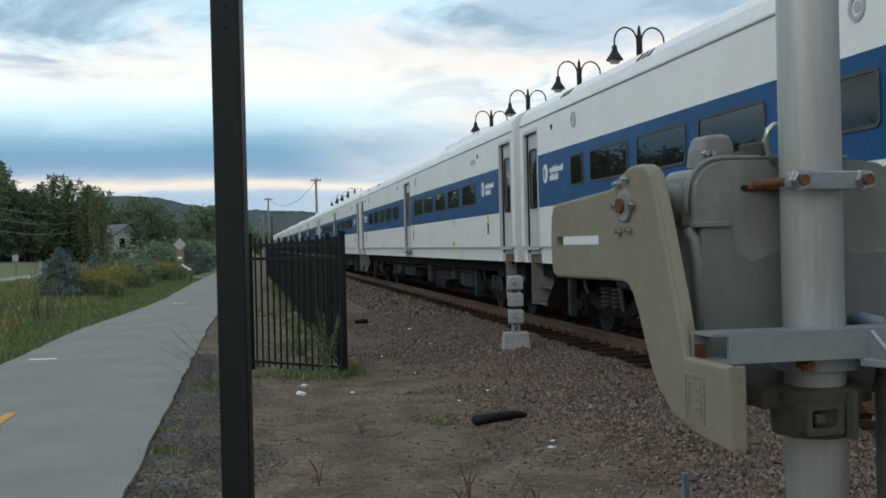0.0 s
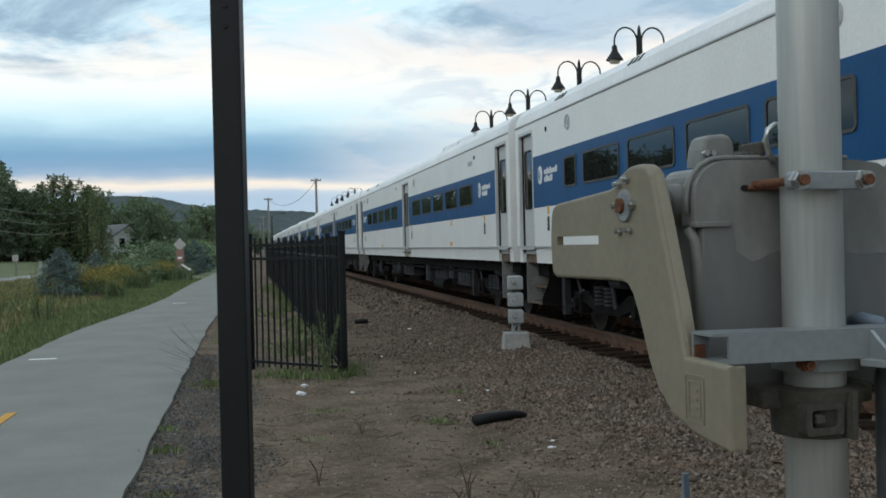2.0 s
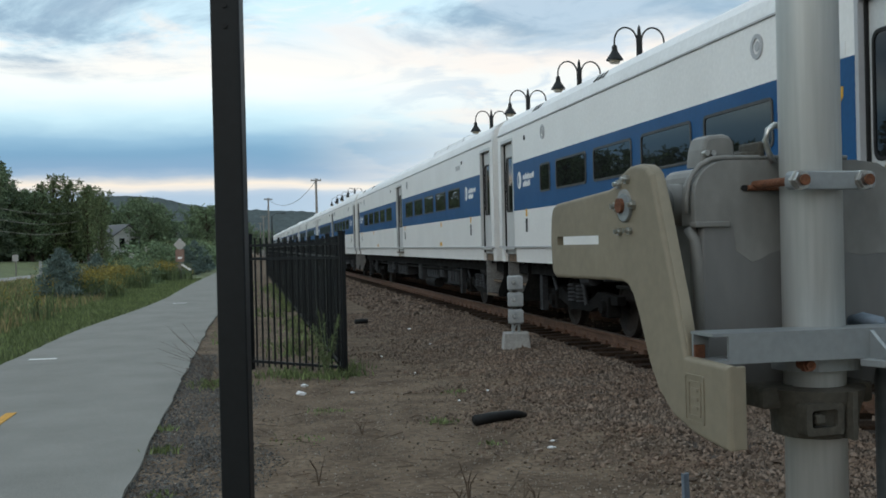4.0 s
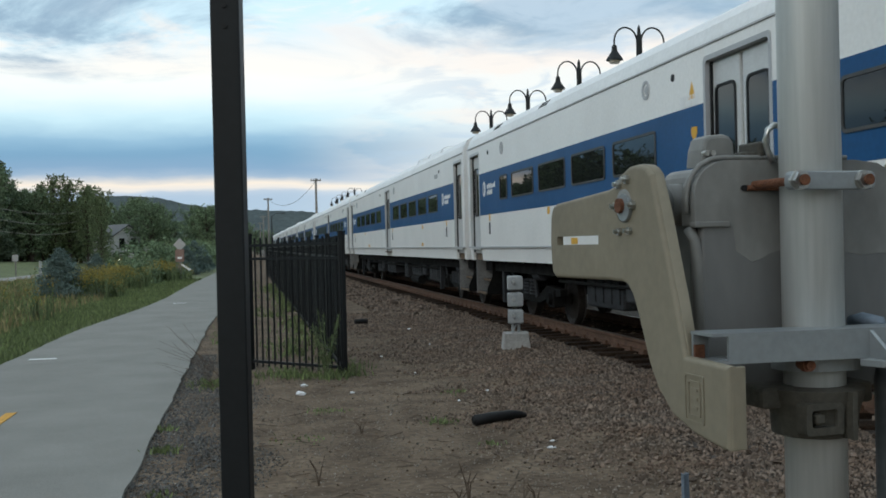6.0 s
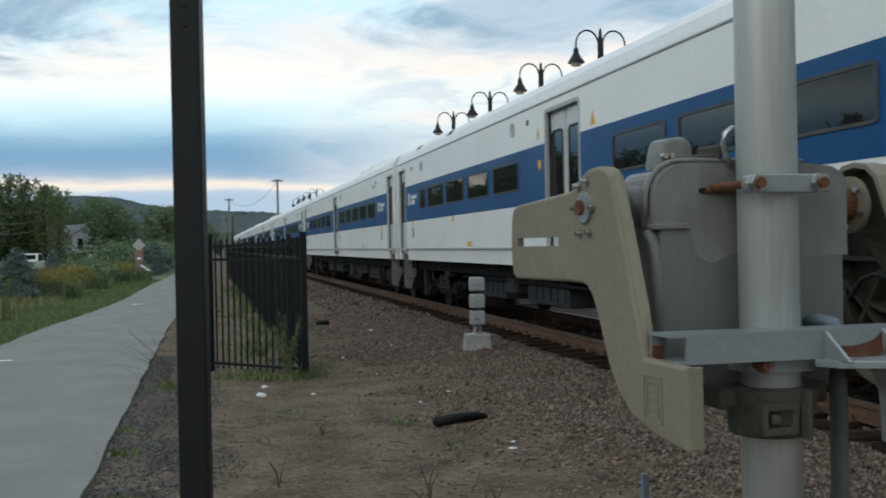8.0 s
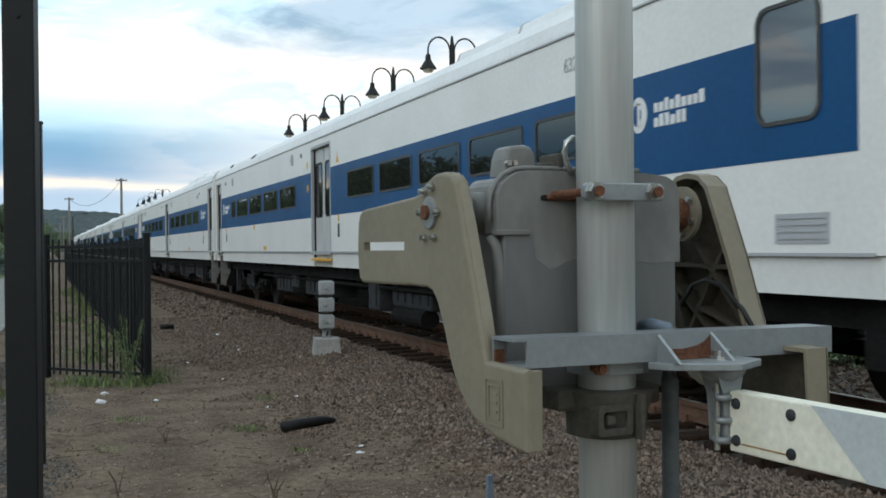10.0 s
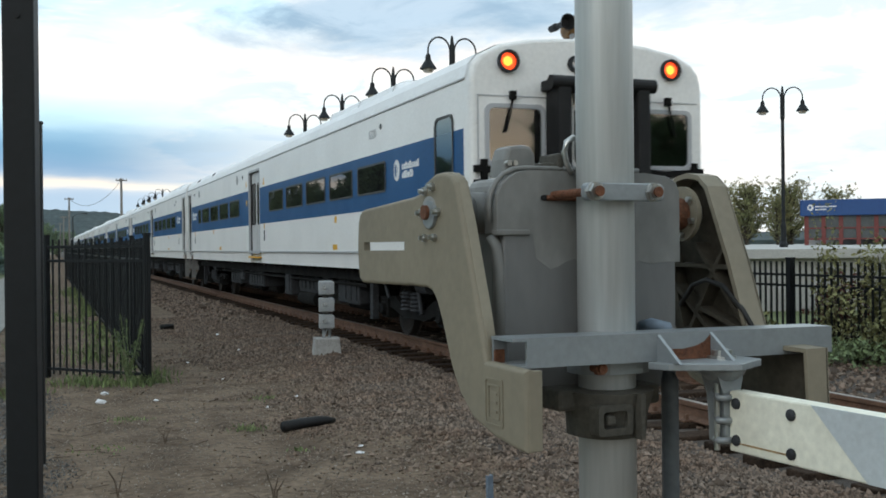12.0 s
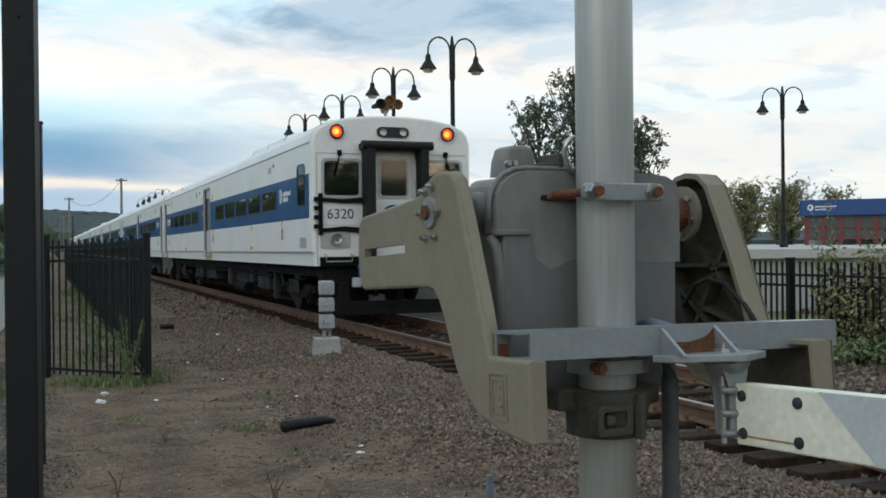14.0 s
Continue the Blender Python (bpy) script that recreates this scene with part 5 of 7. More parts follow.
    if cab:
        bm = bmesh.new()
        for y, z in ((12.2, 2.95), (14.40, 2.98)):
            prism(bm, [(y - 0.09, z - 0.08), (y + 0.09, z - 0.08), (y, z + 0.10)], -HALF - 0.0045, -HALF - 0.0005, "x")
        prism(bm, [(14.28, 2.60), (14.42, 2.60), (14.42, 2.52), (14.35, 2.45), (14.28, 2.52)], -HALF - 0.009, -HALF - 0.0005, "x")
        part("warning_sign", bm, YELLOW, t, "yellow warning stickers")
        bm = bmesh.new()
        for k in range(3):
            box(bm, -HALF - 0.0045, -HALF - 0.0005, 14.24 + 0.17 * k, 14.38 + 0.17 * k, 2.68 + 0.15, 2.97 - 0.02 + 0.0)
        part("notice_sticker", bm, DECALW, t, "white notice stickers")
    # underfloor
    bm = bmesh.new()
    box(bm, -1.30, 1.30, y_near + 0.3, y_far - 0.1, 0.86, 1.085)
    part("underframe", bm, UNDER, t, "dark underframe")
    for a, b, z, w in ((5.9, 7.3, 0.42, 1.18), (7.7, 8.3, 0.55, 1.22), (8.8, 10.6, 0.50, 1.15), (11.0, 11.6, 0.40, 1.25), (14.4, 16.4, 0.46, 1.18), (16.8, 17.5, 0.58, 1.24), (17.8, 19.4, 0.44, 1.16)):
        for sx in (-1, 1):
            bm = bmesh.new()
            box(bm, *sorted((sx * (w - 0.55), sx * w)), a, b, z, 0.90, bev=0.03)
            case = part("equipment_case", bm, UNDERG, t, "dark grey underfloor case")
            for k in range(int((b - a) / 0.35)):
                bm = bmesh.new()
                box(bm, *sorted((sx * w, sx * (w + 0.02))), a + 0.1 + 0.35 * k, a + 0.32 + 0.35 * k, z + 0.08, 0.84)
                part("lid", bm, UNDERG, case)
    bm = bmesh.new()
    for sx in (-1, 1):
        tube(bm, (sx * 1.22, 5.2, 0.78), (sx * 1.22, 20.6, 0.78), 0.03)
        tube(bm, (sx * 1.1, 9.0, 0.38), (sx * 1.1, 10.4, 0.38), 0.14, 0.14, 16)
        for y in np.arange(1.0, 25.0, 0.7):
            box(bm, *sorted((sx * 1.42, sx * 1.46)), y, y + 0.05, 1.03, 1.082)
    part("piping", bm, UNDER, t)
    # added block that stops light passing through beneath the car
    bm = bmesh.new()
    box(bm, -0.62, 0.62, 5.9, 8.6, 0.24, 0.88, bev=0.04)
    part("centre_blocker", bm, UNDER, t, "added dark block that keeps light out under the floor")
    truck(t, 3.20 if cab else 3.5)
    truck(t, CAR - 3.5)
    # end steps and the gap between cars
    for e, s in (([] if cab else [(y_near, 1)]) + [(y_far, -1)]):
        for sx in (-1, 1):
            bm = bmesh.new()
            ya, yb = sorted((e + s * 0.25, e + s * 1.13))
            box(bm, *sorted((sx * 0.98, sx * 1.50)), yb - 0.035, yb, 0.38, 1.26)
            box(bm, *sorted((sx * 0.98, sx * 1.01)), ya + 0.035, yb - 0.035, 0.38, 1.08)
            part("step_well", bm, STEPG, t, "grey steel step well")
            bm = bmesh.new()
            prism(bm, [(sx * 0.98, 0.38), (sx * 1.47, 0.38), (sx * 1.47, 0.50), (sx * 1.36, 0.76), (sx * 1.36, 1.079), (sx * 0.98, 1.079)], ya, ya + 0.03, "y")
            part("step_stringer", bm, UNDER, t, "dark stringer plate")
            for k, z in enumerate((0.40, 0.66, 0.92)):
                bm = bmesh.new()
                box(bm, *sorted((sx * 1.01, sx * (1.47 - 0.13 * k))), ya + 0.035, yb - 0.035, z, z + 0.03)
                tread = part("tread", bm, UNDERG, t)
                bm = bmesh.new()
                box(bm, *sorted((sx * (1.47 - 0.13 * k), sx * (1.49 - 0.13 * k))), ya + 0.035, yb - 0.035, z - 0.01, z + 0.034)
                part("nosing", bm, NOSING, tread, "worn brown step edge")
            bm = bmesh.new()
            box(bm, *sorted((sx * (HALF - 0.112), sx * (HALF - 0.107))), ya + 0.04, yb - 0.04, 1.082, 1.235)
            part("door_sill", bm, NOSING, t, "brown worn door sill")
            bm = bmesh.new()
            xx = sx * 1.30
            sweep(bm, [(xx, e - s * 0.03, 1.2), (xx, e - s * 0.10, 1.25), (xx, e - s * 0.10, 2.7), (xx, e - s * 0.03, 2.75)], 0.018, 8)
            for k in range(5):
                z = 1.45 + 0.22 * k
                sweep(bm, [(xx, e - s * 0.02, z + 0.1), (xx + sx * 0.02, e - s * 0.15, z + 0.03), (xx, e - s * 0.21, z - 0.08)], 0.03, 8)
            part("end_hoses", bm, STEEL, t, "bright jumper cables and grab iron")
        bm = bmesh.new()
        ring(bm, rounded(-0.62, 0.62, 1.15, 3.42, 0.1), rounded(-0.45, 0.45, 1.3, 3.25, 0.08), *sorted((e - s * 0.22, e)), "y")
        part("diaphragm", bm, RUBBER, t)
        bm = bmesh.new()
        box(bm, -0.16, 0.16, *sorted((e - s * 0.25, e + s * 0.8)), 0.70, 0.98, bev=0.03)
        part("coupler", bm, UNDER, t)
    if cab:
        before = set(t.children)
        cab_end(t, body)
        for ob in set(t.children) - before:
            ob.location.y += CAB_END
    return t


def cab_end(t, body):
    """The driving end: lights, windows, diaphragm, number board, pilot, horn."""
    full = section(HALF)
    bm = bmesh.new()
    for low, cut in ((True, 2.25), (False, 3.02)):
        prism(bm, above(full, cut, low), 0.0, 1.45, "y")
    for sx in (-1, 1):
        for a, b in ((0.0, 0.50), (1.12, 1.45)):
            box(bm, *sorted((sx * 1.46, sx * HALF)), a, b, 2.25, 3.02)
    part("cab_shell", bm, WHITE, t, "hollow white driving cab shell")
    # dark panels inside the cab: the dimness of the interior is in their colour
    bm = bmesh.new()
    box(bm, -1.5, 1.5, 1.42, 1.448, 2.252, 3.005)
    box(bm, -1.45, 1.45, 0.01, 1.42, 3.005, 3.018)
    box(bm, 0.30, 0.42, 0.25, 1.42, 2.252, 3.004)
    part("cab_dim_lining", bm, UNDERG, t, "cab lining darkened to stand for the dim inside")
    bm = bmesh.new()
    steps = ((0.0, 0.998), (-0.030, 0.993), (-0.050, 0.984), (-0.060, 0.968))
    for low, cut in ((True, 2.39), (False, 3.06)):
        loft(bm, [(y, above([(a * k, 2.4 + (b - 2.4) * (k if b > 2.4 else 1)) for a, b in full], cut, low)) for y, k in steps])
    for sx in (-1, 1):
        edge = [(sx * 1.37, -0.060), (sx * 1.539, -0.060), (sx * 1.564, -0.050), (sx * 1.579, -0.030), (sx * 1.586, 0.0), (sx * 1.37, 0.0)]
        prism(bm, edge, 2.39, 3.06, "z")
    box(bm, -0.67, 0.67, -0.060, 0.0, 2.39, 3.06)
    part("end_sheet", bm, WHITE, t, "scuffed white end sheet")
    bm = bmesh.new()
    box(bm, -1.50, 1.50, -0.067, -0.058, 3.185, 3.20)
    box(bm, -1.505, -1.49, -0.067, -0.05, 1.1, 3.2)
    part("seam", bm, DECALG, t)
    for sx in (-1, 1):
        bm = bmesh.new()
        a, b = sorted((sx * 0.68, sx * 1.36))
        ring(bm, rounded(a - 0.05, b + 0.05, 2.35, 3.10, 0.09), rounded(a, b, 2.40, 3.05, 0.07), -0.085, -0.055, "y")
        f = part("cab_window", bm, DECALG, t)
        bm = bmesh.new()
        prism(bm, rounded(a - 0.01, b + 0.01, 2.39, 3.06, 0.07), -0.068, -0.062, "y")
        part("pane", bm, CABCLEAR, f, "clear cab window glass")
        bm = bmesh.new()
        sweep(bm, [(sx * 1.06, -0.10, 3.20), (sx * 1.10, -0.11, 2.98), (sx * 1.16, -0.10, 2.76)], 0.014, 6)
        box(bm, sx * 1.06 - 0.035, sx * 1.06 + 0.035, -0.13, -0.06, 3.15, 3.25)
        part("wiper", bm, UNDER, t)
        bm = bmesh.new()
        m = Matrix.Translation((sx * 1.11, -0.05, 3.63)) @ Matrix.Rotation(radians(90), 4, "X")
        ring(bm, [(sx * 1.11 + 0.135 * math.cos(q), 3.60 + 0.135 * math.sin(q)) for q in np.linspace(0, 2 * math.pi, 28, endpoint=False)],
             [(sx * 1.11 + 0.105 * math.cos(q), 3.60 + 0.105 * math.sin(q)) for q in np.linspace(0, 2 * math.pi, 28, endpoint=False)], -0.12, -0.04, "y")
        l = part("marker_light", bm, UNDERG, t)
        bm = bmesh.new()
        lathe(bm, [(0.105, 0.0), (0.10, 0.02), (0.07, 0.04)], 24, Matrix.Translation((sx * 1.11, -0.055, 3.60)) @ Matrix.Rotation(radians(90), 4, "X"))
        part("lens", bm, REDLAMP, l, "lit red lens")
        bm = bmesh.new()
        lathe(bm, [(0.062, 0.0), (0.05, 0.008)], 20, Matrix.Translation((sx * 1.11 - 0.012, -0.092, 3.60)) @ Matrix.Rotation(radians(90), 4, "X"))
        part("bulb", bm, REDCORE, l, "bright orange bulb")
        # headlight pocket
        bm = bmesh.new()
        box(bm, sx * 1.15 - 0.27, sx * 1.15 + 0.27, -0.075, -0.05, 1.43, 1.74, bev=0.01)
        hp = part("headlight", bm, STEEL, t)
        bm = bmesh.new()
        lathe(bm, [(0.115, 0), (0.11, 0.05), (0.09, 0.05), (0.05, 0.03)], 24, Matrix.Translation((sx * 1.12, -0.07, 1.58)) @ Matrix.Rotation(radians(90), 4, "X"))
        part("lens", bm, CLEARLAMP, hp, "clear headlight lens")
        bm = bmesh.new()
        ring(bm, [(sx * 1.12 + 0.135 * math.cos(q), 1.58 + 0.135 * math.sin(q)) for q in np.linspace(0, 2 * math.pi, 28, endpoint=False)],
             [(sx * 1.12 + 0.112 * math.cos(q), 1.58 + 0.112 * math.sin(q)) for q in np.linspace(0, 2 * math.pi, 28, endpoint=False)], -0.115, -0.06, "y")
        part("rim", bm, CHROME, hp, "bright headlight rim")
        bm = bmesh.new()
        ring(bm, rounded(sx * 1.15 - 0.285, sx * 1.15 + 0.285, 1.415, 1.755, 0.02, 3), rounded(sx * 1.15 - 0.262, sx * 1.15 + 0.262, 1.438, 1.732, 0.015, 3), -0.082, -0.058, "y")
        part("pocket_frame", bm, DECALG, hp)
        bm = bmesh.new()
        sweep(bm, [(sx * 1.35, -0.06, 1.30), (sx * 1.35, -0.16, 1.28), (sx * 1.35, -0.16, 1.16), (sx * 0.85, -0.16, 1.16), (sx * 0.85, -0.16, 1.28), (sx * 0.85, -0.06, 1.30)], 0.016, 8)
        part("grab_iron", bm, CHROME, t)
        # dark number board with its straps
        bm = bmesh.new()
        prism(bm, [(sx * 0.62, 2.27), (sx * 1.0, 2.25), (sx * 1.42, 2.29), (sx * 1.42, 2.36), (sx * 1.0, 2.33), (sx * 0.62, 2.37)][::1 if sx > 0 else -1], -0.12, -0.058, "y")
        prism(bm, [(sx * 0.62, 1.80), (sx * 1.0, 1.82), (sx * 1.42, 1.78), (sx * 1.42, 1.71), (sx * 1.0, 1.73), (sx * 0.62, 1.70)][::-1 if sx > 0 else 1], -0.12, -0.058, "y")
        box(bm, *sorted((sx * 1.40, sx * 1.47)), -0.13, -0.058, 1.66, 2.44)
        for k in range(4):
            box(bm, *sorted((sx * 1.44, sx * 1.56)), -0.12, -0.06, 1.78 + 0.17 * k, 1.86 + 0.17 * k)
        nb = part("number_frame", bm, UNDER, t, "black rubbing straps")
        bm = bmesh.new()
        box(bm, *sorted((sx * 0.70, sx * 1.40)), -0.073, -0.058, 1.84, 2.26, bev=0.01)
        part("number_board", bm, DECALW, nb)
        num = text_mesh("6320", 0.265, NUMBER)
        num.parent = nb
        num.matrix_basis = pose(sx * 1.05, -0.078, 2.045, 90, 0, 0)
        num["label"] = "black numerals 6320"
    # twin headlight on the crown
    bm = bmesh.new()
    prism(bm, rounded(-0.32, 0.32, 3.52, 3.71, 0.09), -0.10, -0.05, "y", bev=0.01)
    hb = part("crown_light", bm, UNDERG, t)
    for x in (-0.2, 0.2):
        bm = bmesh.new()
        lathe(bm, [(0.075, 0), (0.07, 0.012), (0.03, 0.006)], 20, Matrix.Translation((x, -0.098, 3.615)) @ Matrix.Rotation(radians(90), 4, "X"))
        part("lens", bm, CLEARLAMP, hb)
    # diaphragm
    bm = bmesh.new()
    for sx in (-1, 1):
        box(bm, *sorted((sx * 0.44, sx * 0.62)), -0.42, -0.05, 1.22, 3.32, bev=0.03)
    part("diaphragm_post", bm, RUBBER, t, "black rubber diaphragm")
    bm = bmesh.new()
    tube(bm, (-0.70, -0.36, 3.335), (0.70, -0.36, 3.335), 0.085, 0.085, 16)
    box(bm, -0.68, 0.68, -0.36, -0.05, 3.255, 3.385, bev=0.02)
    part("diaphragm_top", bm, RUBBER, t)
    bm = bmesh.new()
    box(bm, -0.36, 0.36, -0.075, -0.05, 1.24, 3.24, bev=0.01)
    dr = part("end_door", bm, WHITE, t, "white end door with a framed window")
    bm = bmesh.new()
    ring(bm, rounded(-0.30, 0.30, 2.36, 3.12, 0.08), rounded(-0.26, 0.26, 2.40, 3.08, 0.06), -0.10, -0.07, "y")
    part("door_frame", bm, STEEL, dr)
    bm = bmesh.new()
    prism(bm, rounded(-0.27, 0.27, 2.39, 3.09, 0.06), -0.086, -0.079, "y")
    part("pane", bm, CABGLASS, dr)
    bm = bmesh.new()
    prism(bm, [(0.20 * math.cos(q), 2.10 + 0.13 * math.sin(q)) for q in np.linspace(0.15, math.pi - 0.15, 16)], -0.079, -0.075, "y")
    part("emblem", bm, BLUE, dr, "blue half-round emblem")
    bm = bmesh.new()
    tube(bm, (0.42, -0.12, 1.4), (0.42, -0.12, 3.1), 0.03)
    tube(bm, (0.40, -0.2, 1.4), (0.40, -0.2, 2.9), 0.02)
    part("grab_pipe", bm, STEEL, t)
    # buffer beam, coupler, pilot
    bm = bmesh.new()
    box(bm, -1.45, 1.45, -0.10, 0.3, 1.06, 1.25, bev=0.02)
    box(bm, -0.66, 0.66, -0.44, 0.0, 1.10, 1.26, bev=0.03)
    box(bm, -1.38, 1.38, 0.0, 0.35, 0.62, 1.08)
    part("buffer_beam", bm, UNDER, t)
    bm = bmesh.new()
    box(bm, -0.15, 0.15, -0.55, 0.6, 0.72, 0.98, bev=0.04)
    box(bm, -0.24, 0.24, -0.72, -0.45, 0.66, 1.04, bev=0.05)
    part("coupler", bm, UNDER, t, "dark knuckle coupler")
    bm = bmesh.new()
    prism(bm, [(-1.30, 0.16), (1.30, 0.16), (1.30, 0.34), (0.9, 0.42), (-0.9, 0.42), (-1.30, 0.34)], -0.30, -0.22, "y")
    box(bm, -1.1, -0.95, -0.25, 0.1, 0.3, 0.75)
    box(bm, 0.95, 1.1, -0.25, 0.1, 0.3, 0.75)
    part("pilot", bm, UNDER, t, "black steel pilot plate")
    for x, mtl in ((-0.72, BLUE), (-0.55, UNDERG), (0.6, BLUE), (0.8, TEALM)):
        bm = bmesh.new()
        sweep(bm, [(x, -0.14, 1.08), (x, -0.3, 0.92), (x + 0.05, -0.34, 0.72), (x + 0.12, -0.25, 0.60)], 0.03, 8)
        lathe(bm, [(0.05, -0.05), (0.055, 0.05)], 10, Matrix.Translation((x, -0.30, 0.92)))
        part("air_hose", bm, mtl, t, smooth=True)
    bm = bmesh.new()
    box(bm, -0.88, -0.72, -0.32, -0.2, 0.68, 0.86, bev=0.02)
    part("jumper_socket", bm, DECALG, t)
    # side cab window
    for sx in (-1, 1):
        side_window(t, 0.48, 1.14, 2.22, 3.04, 0.12, sx=sx, clear=True)
    bm = bmesh.new()
    box(bm, -HALF - 0.006, -HALF - 0.0005, 0.42, 0.95, 1.42, 1.62)
    for k in range(4):
        box(bm, -HALF - 0.012, -HALF - 0.004, 0.46, 0.91, 1.45 + 0.045 * k, 1.465 + 0.045 * k)
    part("side_grille", bm, DECALG, t, "small grey side grille")
    # horn cluster on the roof
    bm = bmesh.new()
    box(bm, -0.05, 0.15, 0.45, 0.62, 3.86, 3.98)
    tube(bm, (0.05, 0.53, 3.95), (0.05, 0.53, 4.12), 0.03)
    hr = part("horn_bracket", bm, DECALG, t)
    for x, z, d, mt in ((-0.13, 4.20, -1, RUBBER), (0.06, 4.27, -1, HORNM), (0.22, 4.20, -1, HORNM)):
        bm = bmesh.new()
        m = Matrix.Translation((x, 0.55, z)) @ Matrix.Rotation(radians(90), 4, "X")
        lathe(bm, [(0.045, -0.2), (0.05, -0.05), (0.03, 0.0), (0.045, 0.12), (0.075, 0.22), (0.105, 0.28), (0.10, 0.285), (0.05, 0.2)], 20, m)
        part("horn", bm, mt, hr, "brown weathered air horn")
    bm = bmesh.new()
    lathe(bm, [(0.13, -0.06), (0.15, -0.03), (0.15, 0.03), (0.13, 0.06)], 20, Matrix.Translation((0.06, 0.62, 4.20)) @ Matrix.Rotation(radians(90), 4, "Y"))
    part("bell", bm, HORNM, hr)
    # slanted vent on the roof edge
    bm = bmesh.new()
    box(bm, -1.28, -1.02, 2.2, 2.75, 3.70, 3.79, bev=0.02)
    part("roof_scoop", bm, ROOFM, t)




def clear_glass(name, tint, ior):
    """Thin pane: clear through, with a gloss that grows towards grazing."""
    m = bpy.data.materials.new(name)
    m.use_nodes = True
    nt = m.node_tree
    nt.nodes.remove(nt.nodes["Principled BSDF"])
    tr = node(nt, "ShaderNodeBsdfTransparent", 0, 0, Color=(*tint, 1))
    gl = node(nt, "ShaderNodeBsdfGlossy", 0, -200, Roughness=0.03)
    fr = node(nt, "ShaderNodeFresnel", 0, 200, IOR=ior)
    mx = nt.nodes.new("ShaderNodeMixShader")
    nt.links.new(fr.outputs[0], mx.inputs[0])
    nt.links.new(tr.outputs[0], mx.inputs[1])
    nt.links.new(gl.outputs[0], mx.inputs[2])
    nt.links.new(mx.outputs[0], nt.nodes["Material Output"].inputs["Surface"])
    return m


CABCLEAR = clear_glass("cab_glass_clear", (0.72, 0.75, 0.74), 2.5)
CABGLASS = mat("cab_glass", (0.02, 0.022, 0.02), 0.05, spec=1.0, vary=0.05, bump=0.0)
TEALM = mat("hose_teal", (0.03, 0.16, 0.12), 0.5, vary=0.05, bump=0.0)
train = [coach(True), coach(False)]
for k in range(2, 8):
    train.append(copy_thing(train[1], Matrix.Identity(4)))
train_steps = [(0.0, -8.26), (0.6, -8.26), (1.0, -8.21), (1.5, -8.10), (2.0, -7.95), (2.5, -7.73), (3.0, -7.43), (4.0, -6.63), (5.0, -5.40), (5.5, -4.68), (6.0, -3.87), (6.5, -2.97), (7.0, -2.02), (7.5, -1.02),
               (8.0, 0.12), (8.5, 1.28), (9.0, 2.52), (9.2, 3.03), (10.0, 5.24), (11.3, 9.27), (11.5, 9.95), (12.0, 11.74), (12.5, 13.59), (13.0, 15.51), (13.5, 17.52), (14.0, 19.61)]
# ---------- platform, lamps, shelter ----------


def platform():
    bm = bmesh.new()
    prism(bm, [(8.10, 27.2), (12.7, 22.8), (14.3, 21.8), (44.0, 9.7), (75, 60), (75, 210), (8.10, 210)], 0.0, 1.28, "z")
    p = tagged(part("platform", bm, CONCRETE), "pale concrete high-level station platform", "platform", kind="structure")
    bm = bmesh.new()
    prism(bm, [(8.0, 27.0), (12.6, 22.6), (14.2, 21.6), (44.0, 9.5), (75, 60), (75, 210), (8.0, 210)], 1.28, 1.50, "z", bev=0.04)
    part("slab", bm, CONCP, p, "pale concrete top slab")
    bm = bmesh.new()
    prism(bm, [(8.0, 27.0), (8.5, 26.5), (8.5, 210), (7.95, 210)], 1.503, 1.512, "z")
    part("edge_strip", bm, YELLOW, p, "yellow tactile edge")
    bm = bmesh.new()
    for k in range(9):
        a, b = Vector((14.2, 21.6, 0)), Vector((44.0, 9.5, 0))
        q = a.lerp(b, (k + 0.3) / 9.0)
        tube(bm, q + Vector((-0.045, -0.07, 0.05)), q + Vector((-0.045, -0.07, 1.46)), 0.018, seg=6)
    part("joint_strip", bm, CONCRETE, p)


